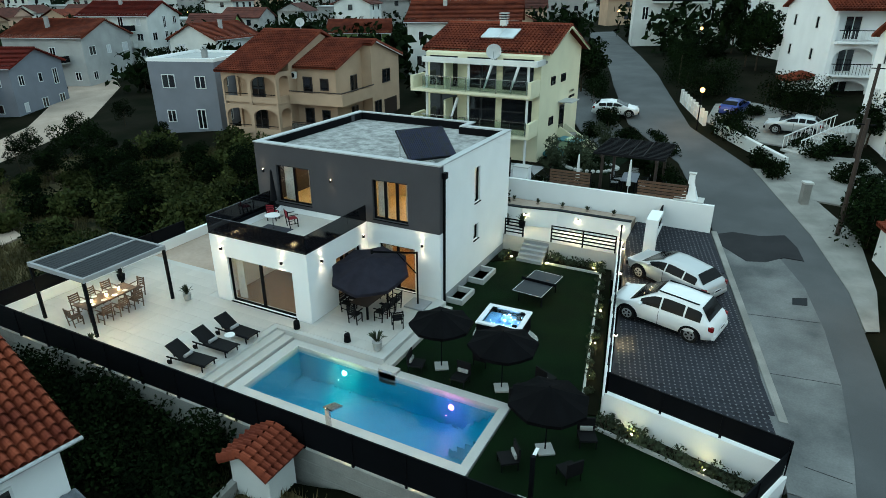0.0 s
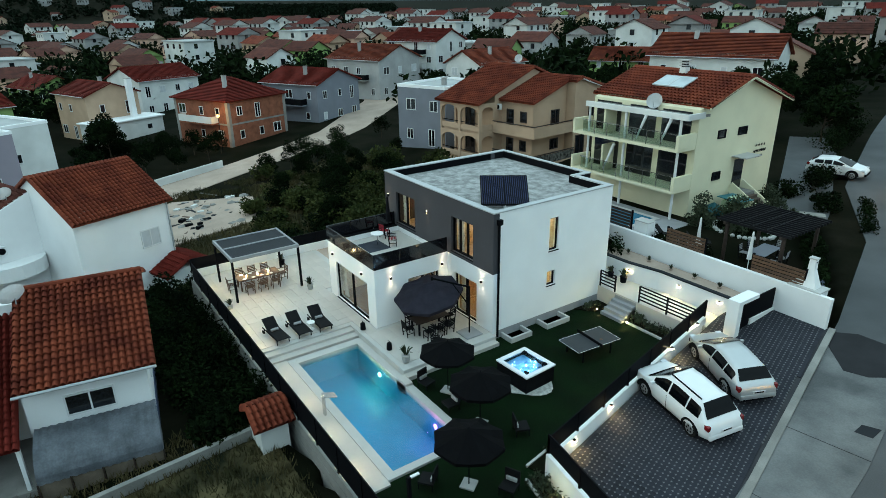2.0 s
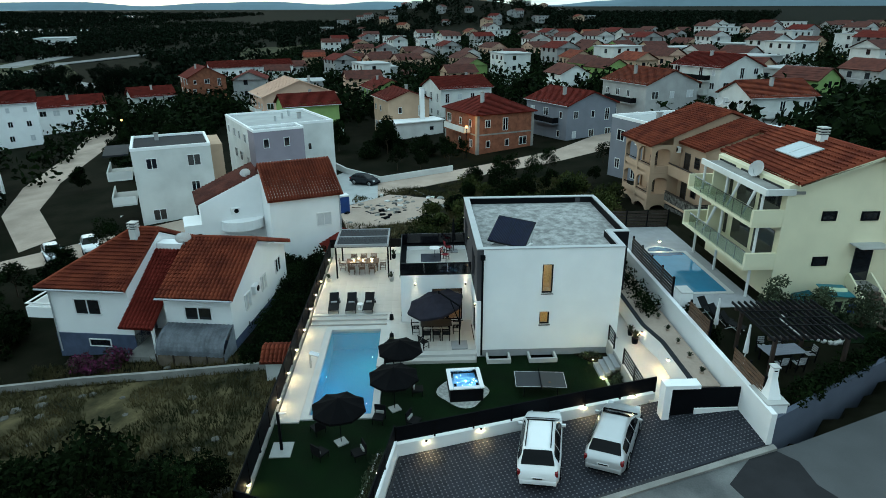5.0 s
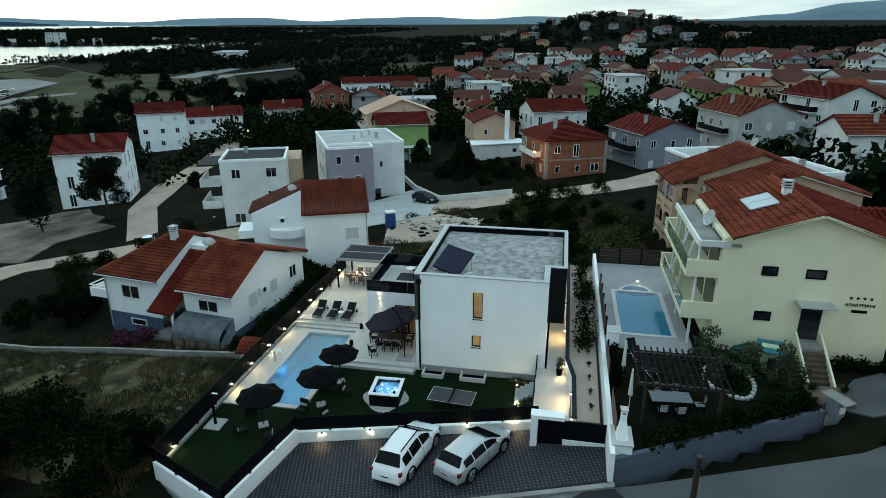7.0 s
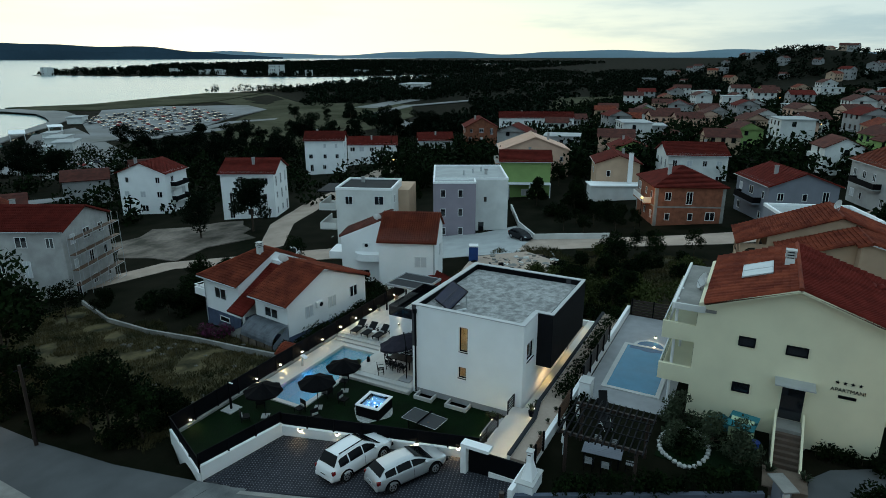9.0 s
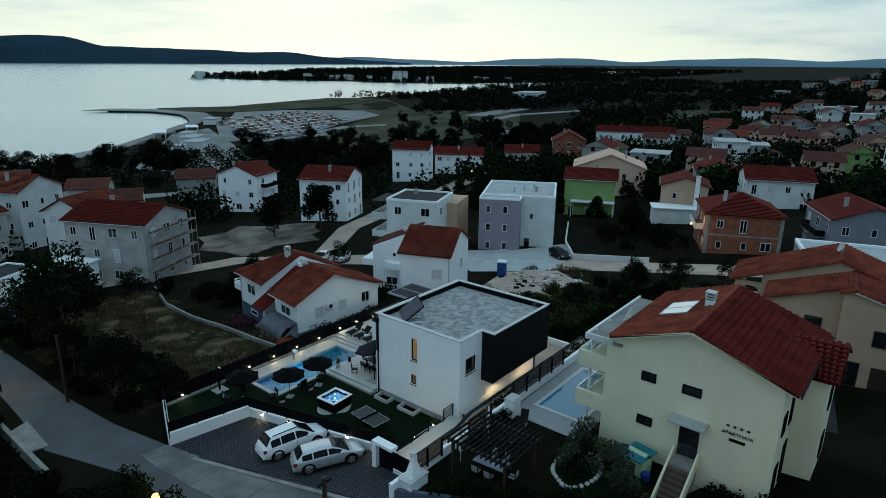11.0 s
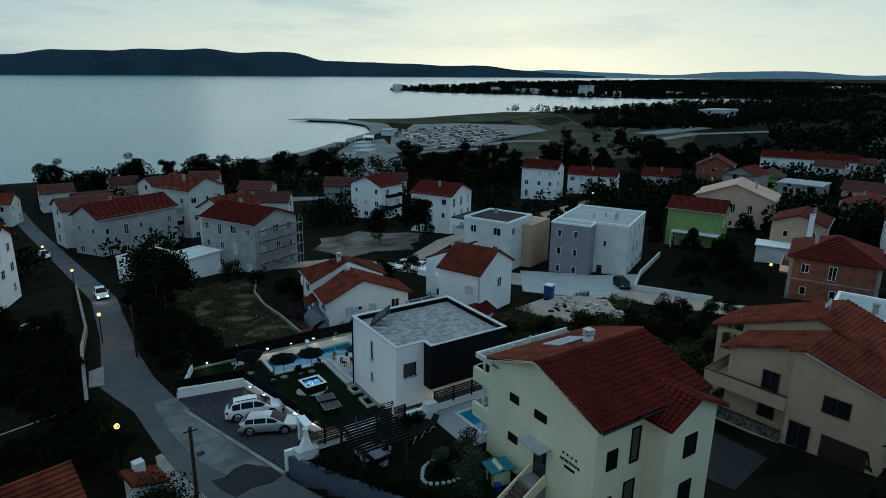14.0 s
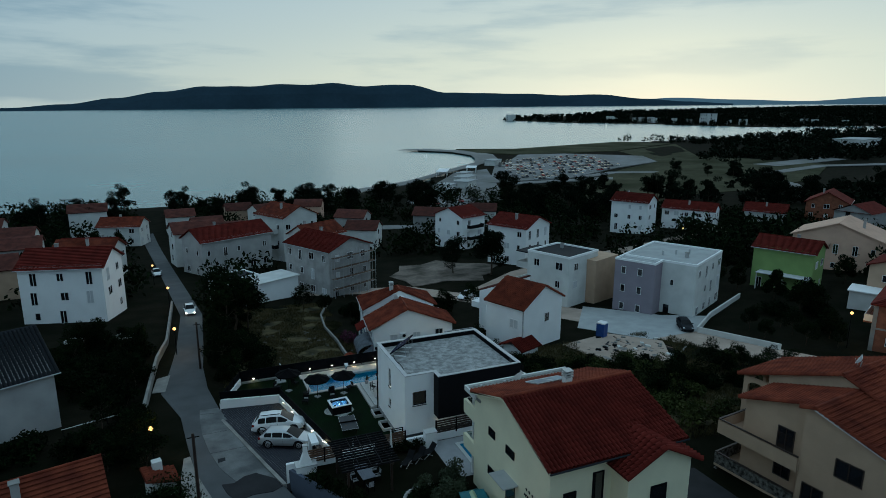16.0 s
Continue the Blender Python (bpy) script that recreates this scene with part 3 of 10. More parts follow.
part("wall_west", wall_cells(bmesh.new(), "y", X0, T, Y0 + T, Y1, -0.6, ZT - 0.01), M["grey"], villa, "dark grey rendered side wall")
part("bay", box_bm(X0, -15.9, Y1, Y1 + 1.1, 3.0, 6.5), M["bay"], villa, "black clad projecting upper bay")
for x0, x1, y0, y1 in ((X0, -15.9, Y1 + 0.8, Y1 + 1.1), (X0, X0 + T, Y1, Y1 + 0.8), (-16.25, -15.9, Y1, Y1 + 0.8)):
    part("bay_parapet", box_bm(x0, x1, y0, y1, 6.5, ZT - 0.01), M["bay"], villa, "black clad parapet of the bay")
part("roof_deck", box_bm(X0 + T, X1 - T, Y0 + T, Y1 - T, 6.2, 6.5), M["concrete"], villa)
part("roof_gravel", box_bm(X0 + T + 0.02, X1 - T - 0.02, Y0 + T + 0.02, Y1 - T - 0.02, 6.5, 6.58), M["gravel"], villa, "pale gravel roof covering")
part("bay_gravel", box_bm(X0 + T + 0.02, -16.27, Y1 - T - 0.02, Y1 + 0.78, 6.5, 6.581), M["gravel"], villa)
for x0, x1, y0, y1 in ((X0 - 0.03, X1 + 0.03, Y0 - 0.06, Y0 + 0.34), (X0 - 0.03, X0 + 0.34, Y0 + 0.34, Y1 + 1.1), (X1 - 0.34, X1 + 0.03, Y0 + 0.34, Y1 + 0.03), (-15.9, X1 - 0.34, Y1 - 0.34, Y1 + 0.03), (X0 + 0.34, -15.87, Y1 + 0.86, Y1 + 1.13), (-16.22, -15.87, Y1 - 0.3, Y1 + 0.86)):
    part("coping", box_bm(x0, x1, y0, y1, ZT - 0.01, ZT + 0.05), M["coping"], villa, "pale metal parapet coping")
for x0, x1, y0, y1 in ((X0 + 0.35, X1 - 0.35, Y0 + 0.35, Y0 + 0.37), (X0 + 0.35, X0 + 0.37, Y0 + 0.37, Y1 - 0.37), (X1 - 0.37, X1 - 0.35, Y0 + 0.37, Y1 - 0.37), (-16.25, X1 - 0.35, Y1 - 0.37, Y1 - 0.35), (X0 + 0.37, -16.25, Y1 + 0.78, Y1 + 0.8)):
    part("upstand", box_bm(x0, x1, y0, y1, 6.58, ZT - 0.015), M["black"], villa, "black roofing membrane upstand")
# annex with the roof terrace
AX0, AX1, AY0 = -23.05, -17.3, 19.55
part("annex_front", wall_cells(bmesh.new(), "x", AY0, T, AX0, AX1, -0.2, ZG, [(-22.1, -18.2, PATIO + 0.02, 2.7)]), M["white"], villa)
part("annex_east", wall_cells(bmesh.new(), "y", AX1 - T, T, AY0 + T, Y0, -0.2, ZG, [(21.6, 23.6, PATIO + 0.02, 2.75)]), M["white"], villa)
part("annex_west", wall_cells(bmesh.new(), "y", AX0, T, AY0 + T, Y0, -0.2, ZG), M["white"], villa)
part("terrace_floor", box_bm(AX0 + T, AX1 - T, AY0 + T, Y0, 3.2, 3.45), M["paving"], villa, "cream tiled terrace floor")
# glazing, doors and frames of the villa
lit = glass("window_glass", (0.92, 0.95, 0.97), 0.0)
inside_wall = mat("warm_plaster", (0.62, 0.50, 0.34), 0.85, vary=0.08)
curtain = mat("white_curtain", (0.7, 0.68, 0.62), 0.9, vary=0.15, scale=4)
oak = mat("oak_floor", (0.30, 0.17, 0.08), 0.5, vary=0.25, scale=3, fine=18)


def villa_window(axis, u0, u1, z0, z1, at, out, leaves, curtains=()):
    """Black framed glazing in an opening: out is +1 or -1, the way to the open air along the other axis."""
    def b(bm, a0, a1, d0, d1, c0, c1):
        d0, d1 = sorted((at - out * d0, at - out * d1))
        bx(bm, *((a0, a1, d0, d1) if axis == "x" else (d0, d1, a0, a1)), c0, c1)
    fr = bmesh.new()
    t = 0.07
    b(fr, u0, u1, 0.10, 0.2, z0, z0 + t)
    b(fr, u0, u1, 0.10, 0.2, z1 - t, z1)
    b(fr, u0, u0 + t, 0.10, 0.2, z0 + t, z1 - t)
    b(fr, u1 - t, u1, 0.10, 0.2, z0 + t, z1 - t)
    w = part("window", fr, M["black"], villa, "black aluminium window frame")
    for i in range(1, leaves):
        c = u0 + (u1 - u0) * i / leaves
        bm = bmesh.new()
        b(bm, c - 0.06, c + 0.06, 0.09, 0.2, z0 + t, z1 - t)
        part("mullion", bm, M["black"], w)
    for i in range(leaves):
        a, c = u0 + (u1 - u0) * i / leaves + 0.07, u0 + (u1 - u0) * (i + 1) / leaves - 0.07
        bm = bmesh.new()
        b(bm, a, c, 0.14, 0.155, z0 + t, z1 - t)
        p = part("pane", bm, lit, w)
        p.visible_shadow = False
    sill = bmesh.new()
    b(sill, u0 - 0.04, u1 + 0.04, -0.06, 0.12, z0 - 0.045, z0 - 0.002)
    part("sill", sill, M["black"], w)
    for a, c in curtains:
        bm = bmesh.new()
        n = 14
        rows = []
        for zz in (z0 + 0.03, z1 - 0.05):
            row = []
            for i in range(n + 1):
                q = 0.42 + 0.05 * math.sin(i * 2.1)
                u = a + (c - a) * i / n
                row.append(bm.verts.new((u, at - out * q, zz) if axis == "x" else (at - out * q, u, zz)))
            rows.append(row)
        for i in range(n):
            bm.faces.new((rows[0][i], rows[0][i + 1], rows[1][i + 1], rows[1][i]))
        ob = part("curtain", bm, curtain, w, "white curtain drawn aside")
        so = ob.modifiers.new("thick", "SOLIDIFY")
        so.thickness = 0.01


villa_window("x", -20.2, -18.0, PATIO, 2.75, Y0, -1, 2)
villa_window("x", -16.6, -14.6, PATIO, 2.75, Y0, -1, 2, [(-16.5, -16.1)])
villa_window("x", -22.75, -20.6, ZG + 0.25, 5.95, Y0, -1, 2, [(-22.6, -21.9), (-21.0, -20.7)])
villa_window("x", -16.85, -14.9, ZG + 0.22, 5.95, Y0, -1, 3, [(-16.8, -16.2), (-15.25, -14.95)])
villa_window("y", 28.0, 28.65, 4.15, 6.0, X1, 1, 1)
villa_window("y", 27.95, 28.55, 2.1, 2.95, X1, 1, 1)
villa_window("x", -15.2, -13.9, 4.1, 5.4, Y1, 1, 1)
villa_window("x", -22.1, -18.2, PATIO + 0.02, 2.7, AY0, -1, 2, [(-22.0, -21.5)])
villa_window("y", 21.6, 23.6, PATIO + 0.02, 2.75, AX1, 1, 2)
part("floor_lower", box_bm(X0 + T, X1 - T, Y0 + T, Y1 - T, 0.2, PATIO - 0.01), oak, villa)
part("floor_annex", box_bm(AX0 + T, AX1 - T, AY0 + T, Y0, 0.2, PATIO - 0.01), oak, villa)
part("floor_upper", box_bm(X0 + T, X1 - T, Y0 + T, Y1 - T, 3.15, 3.6), inside_wall, villa)
for x0, x1, y0, y1, z0, z1 in ((X0 + T, X1 - T, 28.9, 29.0, PATIO, 3.15), (X0 + T, X1 - T, 28.9, 29.0, 3.6, 6.2), (-18.6, -18.5, Y0 + T, 28.9, 3.6, 6.2), (X1 - 2.2, X1 - 2.1, 26.8, 28.9, PATIO, 3.15), (X1 - 2.2, X1 - 2.1, 26.8, 28.9, 3.6, 6.2)):
    part("partition", box_bm(x0, x1, y0, y1, z0, z1), inside_wall, villa)
WARM = (1.0, 0.62, 0.26)
for p, w in (((-15.7, 27.0, 2.7), 55), ((-19.5, 27.0, 2.7), 40), ((-15.9, 27.2, 5.9), 70), ((-21.6, 27.2, 5.9), 70), ((-14.3, 28.3, 5.9), 22), ((-14.3, 28.3, 2.9), 18), ((-20.0, 22.2, 3.0), 10)):
    lamp("ceiling_lamp", p, (1.0, 0.80, 0.42) if p[0] > -14.5 else WARM, w, 0.15)

# terrace parapet of smoked glass, downpipe
smoked = mat("smoked_black_glass", (0.006, 0.006, 0.008), 0.08, vary=0.1, bump=0.0)
for a, b_ in (((AX0, AY0), (AX1, AY0)), ((AX1, AY0), (AX1, Y0)), ((AX0, AY0), (AX0, Y0))):
    n = max(2, round(math.dist(a, b_) / 1.5))
    for i in range(n):
        p0 = Vector(a).lerp(Vector(b_), i / n)
        p1 = Vector(a).lerp(Vector(b_), (i + 1) / n)
        d = (p1 - p0).normalized() * 0.008
        bm = bar_bm((p0.x + d.x, p0.y + d.y, ZG + 0.43), (p1.x - d.x, p1.y - d.y, ZG + 0.43), 0.03, 0.85)
        part("glass_panel", bm, smoked, villa, "smoked glass parapet panel")
part("terrace_coping", prism_bm([(AX0 - 0.02, AY0 - 0.02), (AX1 + 0.02, AY0 - 0.02), (AX1 + 0.02, Y0 - 0.035), (AX1 - T, Y0 - 0.035), (AX1 - T, AY0 + T), (AX0 + T, AY0 + T), (AX0 + T, Y0 - 0.035), (AX0 - 0.02, Y0 - 0.035)], ZG, ZG + 0.03), M["black"], villa)
pipe = part("downpipe", cyl_bm((X1 + 0.07, Y0 + 0.28, 0.12), (X1 + 0.07, Y0 + 0.28, 6.45), 0.06, seg=12), M["black"], villa, "black metal downpipe")
part("hopper", box_bm(X1 + 0.01, X1 + 0.2, Y0 + 0.14, Y0 + 0.42, 6.4, 6.68, bevel=0.02), M["black"], pipe)

# roof: solar collector, cable
solar_glass = mat("collector_glass", (0.008, 0.012, 0.05), 0.15, vary=0.3, scale=4, bump=0.0)


def collector(name, corner, u, v, material, label, bars=2, tubes=0, feet_to=None):
    """A solar collector: panels side by side from a lower corner, u along its foot, v up its slope."""
    corner, u, v = map(Vector, (corner, u, v))
    n = u.cross(v).normalized()
    ob = thing(name, corner, 0, label, "solar collector")
    for i in range(bars):
        a, b_ = u * (i / bars) + u.normalized() * 0.02, u * ((i + 1) / bars) - u.normalized() * 0.02
        bm = bmesh.new()
        vs = [bm.verts.new(p + n * h) for h in (0, 0.08) for p in (a, b_, b_ + v, a + v)]
        for f in ((3, 2, 1, 0), (4, 5, 6, 7), (0, 1, 5, 4), (1, 2, 6, 5), (2, 3, 7, 6), (3, 0, 4, 7)):
            bm.faces.new([vs[k] for k in f])
        pn = part("panel", bm, material, ob)
        fr = bmesh.new()
        for p, q in ((a, b_), (a + v, b_ + v), (a, a + v), (b_, b_ + v)):
            bar(fr, p + n * 0.06, q + n * 0.06, 0.05, 0.07)
        part("frame", fr, M["coping"] if not tubes else M["black"], pn)
        if tubes:
            for k in range(tubes):
                c = a + (b_ - a) * ((k + 0.5) / tubes)
                part("tube", cyl_bm(c + n * 0.1 + v * 0.02, c + n * 0.1 + v * 0.98, 0.03, seg=6), solar_glass, pn)
    if feet_to is not None:
        for s in (0.08, 0.5, 0.92):
            f = u * s
            top = f + v * 0.96
            part("strut", bar_bm(top, (top.x, top.y, feet_to - corner.z + 0.04), 0.04, 0.04), M["coping"], ob)
            bm = bmesh.new()
            bar(bm, (f.x, f.y, feet_to - corner.z + 0.05), (top.x, top.y, feet_to - corner.z + 0.05), 0.14, 0.08)
            part("foot", bm, M["white"], ob, "white concrete foot")
    return ob


collector("solar_collector", (-15.25, 24.98, 6.78), (1.5, 2.0, 0), (-1.25, 0.85, 1.15), M["black"], "dark blue tube solar collector tilted on the gravel roof", 2, 12, 6.58)
cable = bpy.data.curves.new("cable", "CURVE")
cable.dimensions, cable.bevel_depth = "3D", 0.025
sp = cable.splines.new("BEZIER")
pts = [(-14.0, 27.1, 6.7), (-13.9, 28.0, 6.62), (-14.0, 29.4, 6.61), (-13.9, 30.4, 6.62)]
sp.bezier_points.add(len(pts) - 1)
for q, p in zip(sp.bezier_points, pts):
    q.co = p
    q.handle_left_type = q.handle_right_type = "AUTO"
cable.materials.append(M["black"])
tagged(new("cable", cable), "black collector cable lying on the gravel roof", "cable")

# wall lights
bulb = glow("warm_bulb", (1.0, 0.72, 0.38), 14.0)


def sconce(x, y, z, dx, dy, watts=9, down_only=False):
    ob = thing("wall_light", (x, y, z), 0, "small black up and down wall light, lit", "wall light", "wall lights of the villa")
    part("body", box_bm(-0.05 + dx * 0.06, 0.05 + dx * 0.06, -0.05 + dy * 0.06, 0.05 + dy * 0.06, -0.07, 0.07, bevel=0.008), M["black"], ob)
    for s in (-1, 1):
        part("lens", cyl_bm((dx * 0.06, dy * 0.06, s * 0.071), (dx * 0.06, dy * 0.06, s * 0.078), 0.035, seg=10), bulb, ob)
        lamp("sconce_lamp", (x + dx * 0.13, y + dy * 0.13, z + s * 0.14), (1.0, 0.74, 0.45), watts, 0.03, 100, (x + dx * 0.16, y + dy * 0.16, z + s * 1.0))


for x in (-23.6, -19.25):
    sconce(x, Y0 - 0.03, 5.55, 0, -1, 4)
for x in (-22.35, -18.7):
    sconce(x, AY0, 3.1, 0, -1)
for y in (20.5, 23.8):
    sconce(AX1, y, 3.1, 1, 0)
sconce(-14.15, Y0, 3.05, 0, -1)


# ---- garden and parking ----
def ring(outer, hole):
    """Counter-clockwise rectangle with a rectangular hole, as four boxes."""
    (a, b, c, d), (e, f, g, h) = outer, hole
    return ((a, b, c, g), (a, b, h, d), (a, e, g, h), (f, b, g, h))


PX0, PX1, PY0, PY1 = -17.0, -7.65, 14.9, 18.15           # the water
setting("patio", prism_bm([(-30.2, 13.4), (-18.5, 13.4), (-18.5, 18.55), (-12.9, 18.55), (-12.9, 24.2), (-17.3, 24.2), (-17.3, 19.5), (-23.05, 19.5), (-23.05, 21.6), (-30.2, 21.6)], -0.6, PATIO - 0.03), M["coping_stone"], "cream stone patio round the villa", "patio")
setting("gravel_yard", prism_bm([(-30.2, 21.6), (-23.05, 21.6), (-23.05, 24.2), (-24.1, 24.2), (-24.1, 33.0), (-30.2, 33.0)], -0.6, 0.33), M["track"], "small gravel yard beside the villa", "yard")
steps = thing("garden_steps", (0, 0, 0), 0, "long cream stone steps down to the pool", "steps")
for i in range(2):
    z = PATIO - 0.13 * (i + 1)
    part("step", box_bm(-18.5 + 0.45 * i, -18.05 + 0.45 * i, 13.4, 18.55 - 0.0, -0.5, z), M["paving"], steps)
side_steps = thing("side_steps", (0, 0, 0), 0, "two cream stone steps from the patio to the lawn", "steps")
part("step", prism_bm([(-12.9, 18.55), (-12.5, 18.55), (-12.5, 24.1), (-12.9, 24.1)], -0.5, PATIO - 0.2), M["paving"], side_steps)
part("step", prism_bm([(-12.9, 18.15), (-12.1, 18.15), (-12.1, 18.55), (-12.9, 18.55)], -0.5, PATIO - 0.22), M["paving"], side_steps)
pool = thing("swimming_pool", (0, 0, 0), 0, "rectangular swimming pool with lit blue water", "pool")
for x0, x1, y0, y1 in ring((PX0 - 0.5, PX1 + 0.35, PY0 - 0.4, PY1 + 0.4), (PX0, PX1, PY0, PY1)):
    part("coping", box_bm(x0, x1, y0, y1, -0.3, 0.06, bevel=0.012), M["coping_stone"], pool, "white stone pool coping")
for x0, x1, y0, y1 in ring((PX0 - 0.2, PX1 + 0.2, PY0 - 0.2, PY1 + 0.2), (PX0, PX1, PY0, PY1)):
    part("side", box_bm(x0, x1, y0, y1, -1.5, -0.31), M["pooltile"], pool)
part("floor", box_bm(PX0 - 0.2, PX1 + 0.2, PY0 - 0.2, PY1 + 0.2, -1.6, -1.5), M["pooltile"], pool)
for i in range(4):
    part("pool_step", box_bm(PX1 - 0.32 * (4 - i), PX1 - 0.32 * (3 - i), PY0 + 1.7, PY1, -1.5, -1.2 + 0.25 * i), M["pooltile"], pool)
pw = bpy.data.materials.new("pool_water")
pw.use_nodes = True
pn, pl = pw.node_tree.nodes, pw.node_tree.links
pb = pn["Principled BSDF"]
pb.inputs["Base Color"].default_value, pb.inputs["Roughness"].default_value = (0.55, 0.84, 1.0, 1), 0.02
pb.inputs["Transmission Weight"].default_value, pb.inputs["IOR"].default_value = 1.0, 1.33
ptex, pbump, pco = pn.new("ShaderNodeTexNoise"), pn.new("ShaderNodeBump"), pn.new("ShaderNodeTexCoord")
ptex.inputs["Scale"].default_value, pbump.inputs["Strength"].default_value, pbump.inputs["Distance"].default_value = 3.0, 0.25, 0.05
pl.new(pco.outputs["Object"], ptex.inputs["Vector"])
pl.new(ptex.outputs["Fac"], pbump.inputs["Height"])
pl.new(pbump.outputs[0], pb.inputs["Normal"])
wat = part("water", box_bm(PX0 - 0.01, PX1 + 0.01, PY0 - 0.01, PY1 + 0.01, -0.20, -0.08), pw, pool, "clear lit pool water")
wat.visible_shadow = False
for x, col, w in ((-14.6, (0.75, 1.0, 0.55), 11), (-9.6, (1.0, 0.18, 0.75), 10)):
    li = part("pool_light", cyl_bm((x, PY1 + 0.005, -0.62), (x, PY1 - 0.04, -0.62), 0.11, seg=14), glow("pool_lamp", col, 5.0), pool, "round underwater pool light, lit")
    lamp("pool_lamp", (x, PY1 - 0.45, -0.72), col, w * 1.2, 0.015)
# added blue fill inside the pool, without a fixture of its own
lamp("pool_lamp", (-12.2, PY0 + 0.25, -0.62), (0.25, 0.6, 1.0), 9, 0.015)
setting("pool_deck", box_bm(-17.6, -7.1, 13.3, 14.49, -0.5, 0.045), M["paving"], "cream paving along the pool", "paving")
shower = thing("pool_shower", (-12.4, 14.25, 0.045), 0, "chrome poolside shower spout on the pool edge", "shower")
chrome = mat("brushed_steel", (0.6, 0.6, 0.6), 0.25, 1.0, vary=0.1, bump=0.0)
part("column", box_bm(-0.09, 0.09, -0.05, 0.05, 0, 0.95, bevel=0.01), chrome, shower)
part("spout", bar_bm((0, 0, 0.98), (0.05, 0.55, 0.82), 0.4, 0.05), chrome, shower)

setting("lawn", prism_bm([(-12.5, 18.6), (-7.25, 18.6), (-7.25, 14.5), (-7.05, 14.5), (-7.05, 13.2), (-0.9, 13.2), (1.4, 18.2), (-4.25, 19.4), (-6.75, 32.2), (-13.2, 32.2), (-13.2, 24.2), (-12.5, 24.2)], -0.6, 0.0), M["lawn"], "dark green artificial lawn", "lawn")
setting("parking", prism_bm(PARK, -0.8, lambda x, y: park_z(x, y) - 0.035), mat("joint_sand", (0.05, 0.05, 0.055), 0.95), "grey paved parking bay", "parking")
setting("kerb", prism_bm([(1.45, 21.5), (1.75, 21.5), (-2.0, 36.4), (-2.3, 36.4)], -0.8, lambda x, y: park_z(x, y) + 0.02), M["concrete"], "pale concrete edge strip of the parking", "kerb")

setting("wall_south", box_bm(-30.4, -0.75, 13.0, 13.25, -2.6, 0.16), M["concrete"], "board-marked concrete boundary wall", "wall")
for z in (-2.2, -1.7, -1.2, -0.7, -0.2):
    setting("wall_course", box_bm(-30.4, -0.75, 12.985, 13.0, z, z + 0.47), M["concrete"], "board-marked concrete course", "wall")


def wall_run(name, pts, thick, z0, z1, material, label, lift=None):
    """An upright wall along a line of points."""
    bm = bmesh.new()
    for (ax, ay), (cx, cy) in zip(pts, pts[1:]):
        d = Vector((cx - ax, cy - ay)).normalized()
        nx, ny = -d.y * thick / 2, d.x * thick / 2
        zt = (lambda x, y: lift(x, y) + z1) if lift else z1
        prism(bm, [(ax + nx, ay + ny), (ax - nx, ay - ny), (cx - nx, cy - ny), (cx + nx, cy + ny)], z0, zt)
    return setting(name, bm, material, label, "wall")


A_, B_, C_, D_ = (-0.8, 13.1), (1.55, 18.45), (-4.15, 19.55), (-6.55, 32.6)
wall_run("wall_east", [(-0.75, 13.12), B_], 0.22, -1.2, 0.6, M["white"], "white rendered garden wall")
wall_run("wall_parking_south", [B_, C_], 0.22, -0.8, 1.02, M["white"], "white rendered wall between lawn and parking")
wall_run("wall_parking_west", [C_, D_], 0.22, -0.8, 0.85, M["white"], "white rendered wall between lawn and parking", lambda x, y: 0.06 * (y - 19.5))


def fence(pts, foot, high, label, step=2.0):
    """A black panel fence: posts and panels between them."""
    ob = thing("fence", (0, 0, 0), 0, label, "fence", "black panel fences of the villa")
    for (ax, ay), (cx, cy) in zip(pts, pts[1:]):
        n = max(1, round(math.dist((ax, ay), (cx, cy)) / step))
        for i in range(n + 1):
            x, y = ax + (cx - ax) * i / n, ay + (cy - ay) * i / n
            z = foot(x, y)
            part("post", box_bm(x - 0.04, x + 0.04, y - 0.04, y + 0.04, z, z + high + 0.05), M["black"], ob)
            if i < n:
                x2, y2 = ax + (cx - ax) * (i + 1) / n, ay + (cy - ay) * (i + 1) / n
                zz = (z + foot(x2, y2)) / 2
                part("panel", bar_bm((x, y, z + 0.06 + high / 2), (x2, y2, foot(x2, y2) + 0.06 + high / 2), 0.025, high - 0.08), M["black"], ob)
                part("rail", bar_bm((x, y, z + high + 0.04), (x2, y2, foot(x2, y2) + high + 0.04), 0.05, 0.04), M["black"], ob)
    return ob


fence([(-30.3, 13.12), (-0.75, 13.12)], lambda x, y: 0.16, 1.25, "long black aluminium panel fence on the concrete wall")
fence([(-0.75, 13.12), B_], lambda x, y: 0.6, 0.85, "black panel fence above the street corner")
fence([B_, C_], lambda x, y: 1.02, 0.8, "black panel fence above the parking wall")
fence([C_, D_], lambda x, y: 0.85 + 0.06 * (y - 19.5), 0.85, "black panel fence between lawn and parking")
fence([(-30.3, 13.12), (-30.3, 24.0)], lambda x, y: 0.4, 1.2, "black panel fence behind the pergola")
wall_run("wall_west", [(-30.3, 13.1), (-30.3, 33.5)], 0.22, -2.0, 0.9, M["white"], "white rendered boundary wall")

# lights on the fence along the pool and on the parking wall
orb = glow("warm_orb", (1.0, 0.72, 0.38), 45.0)


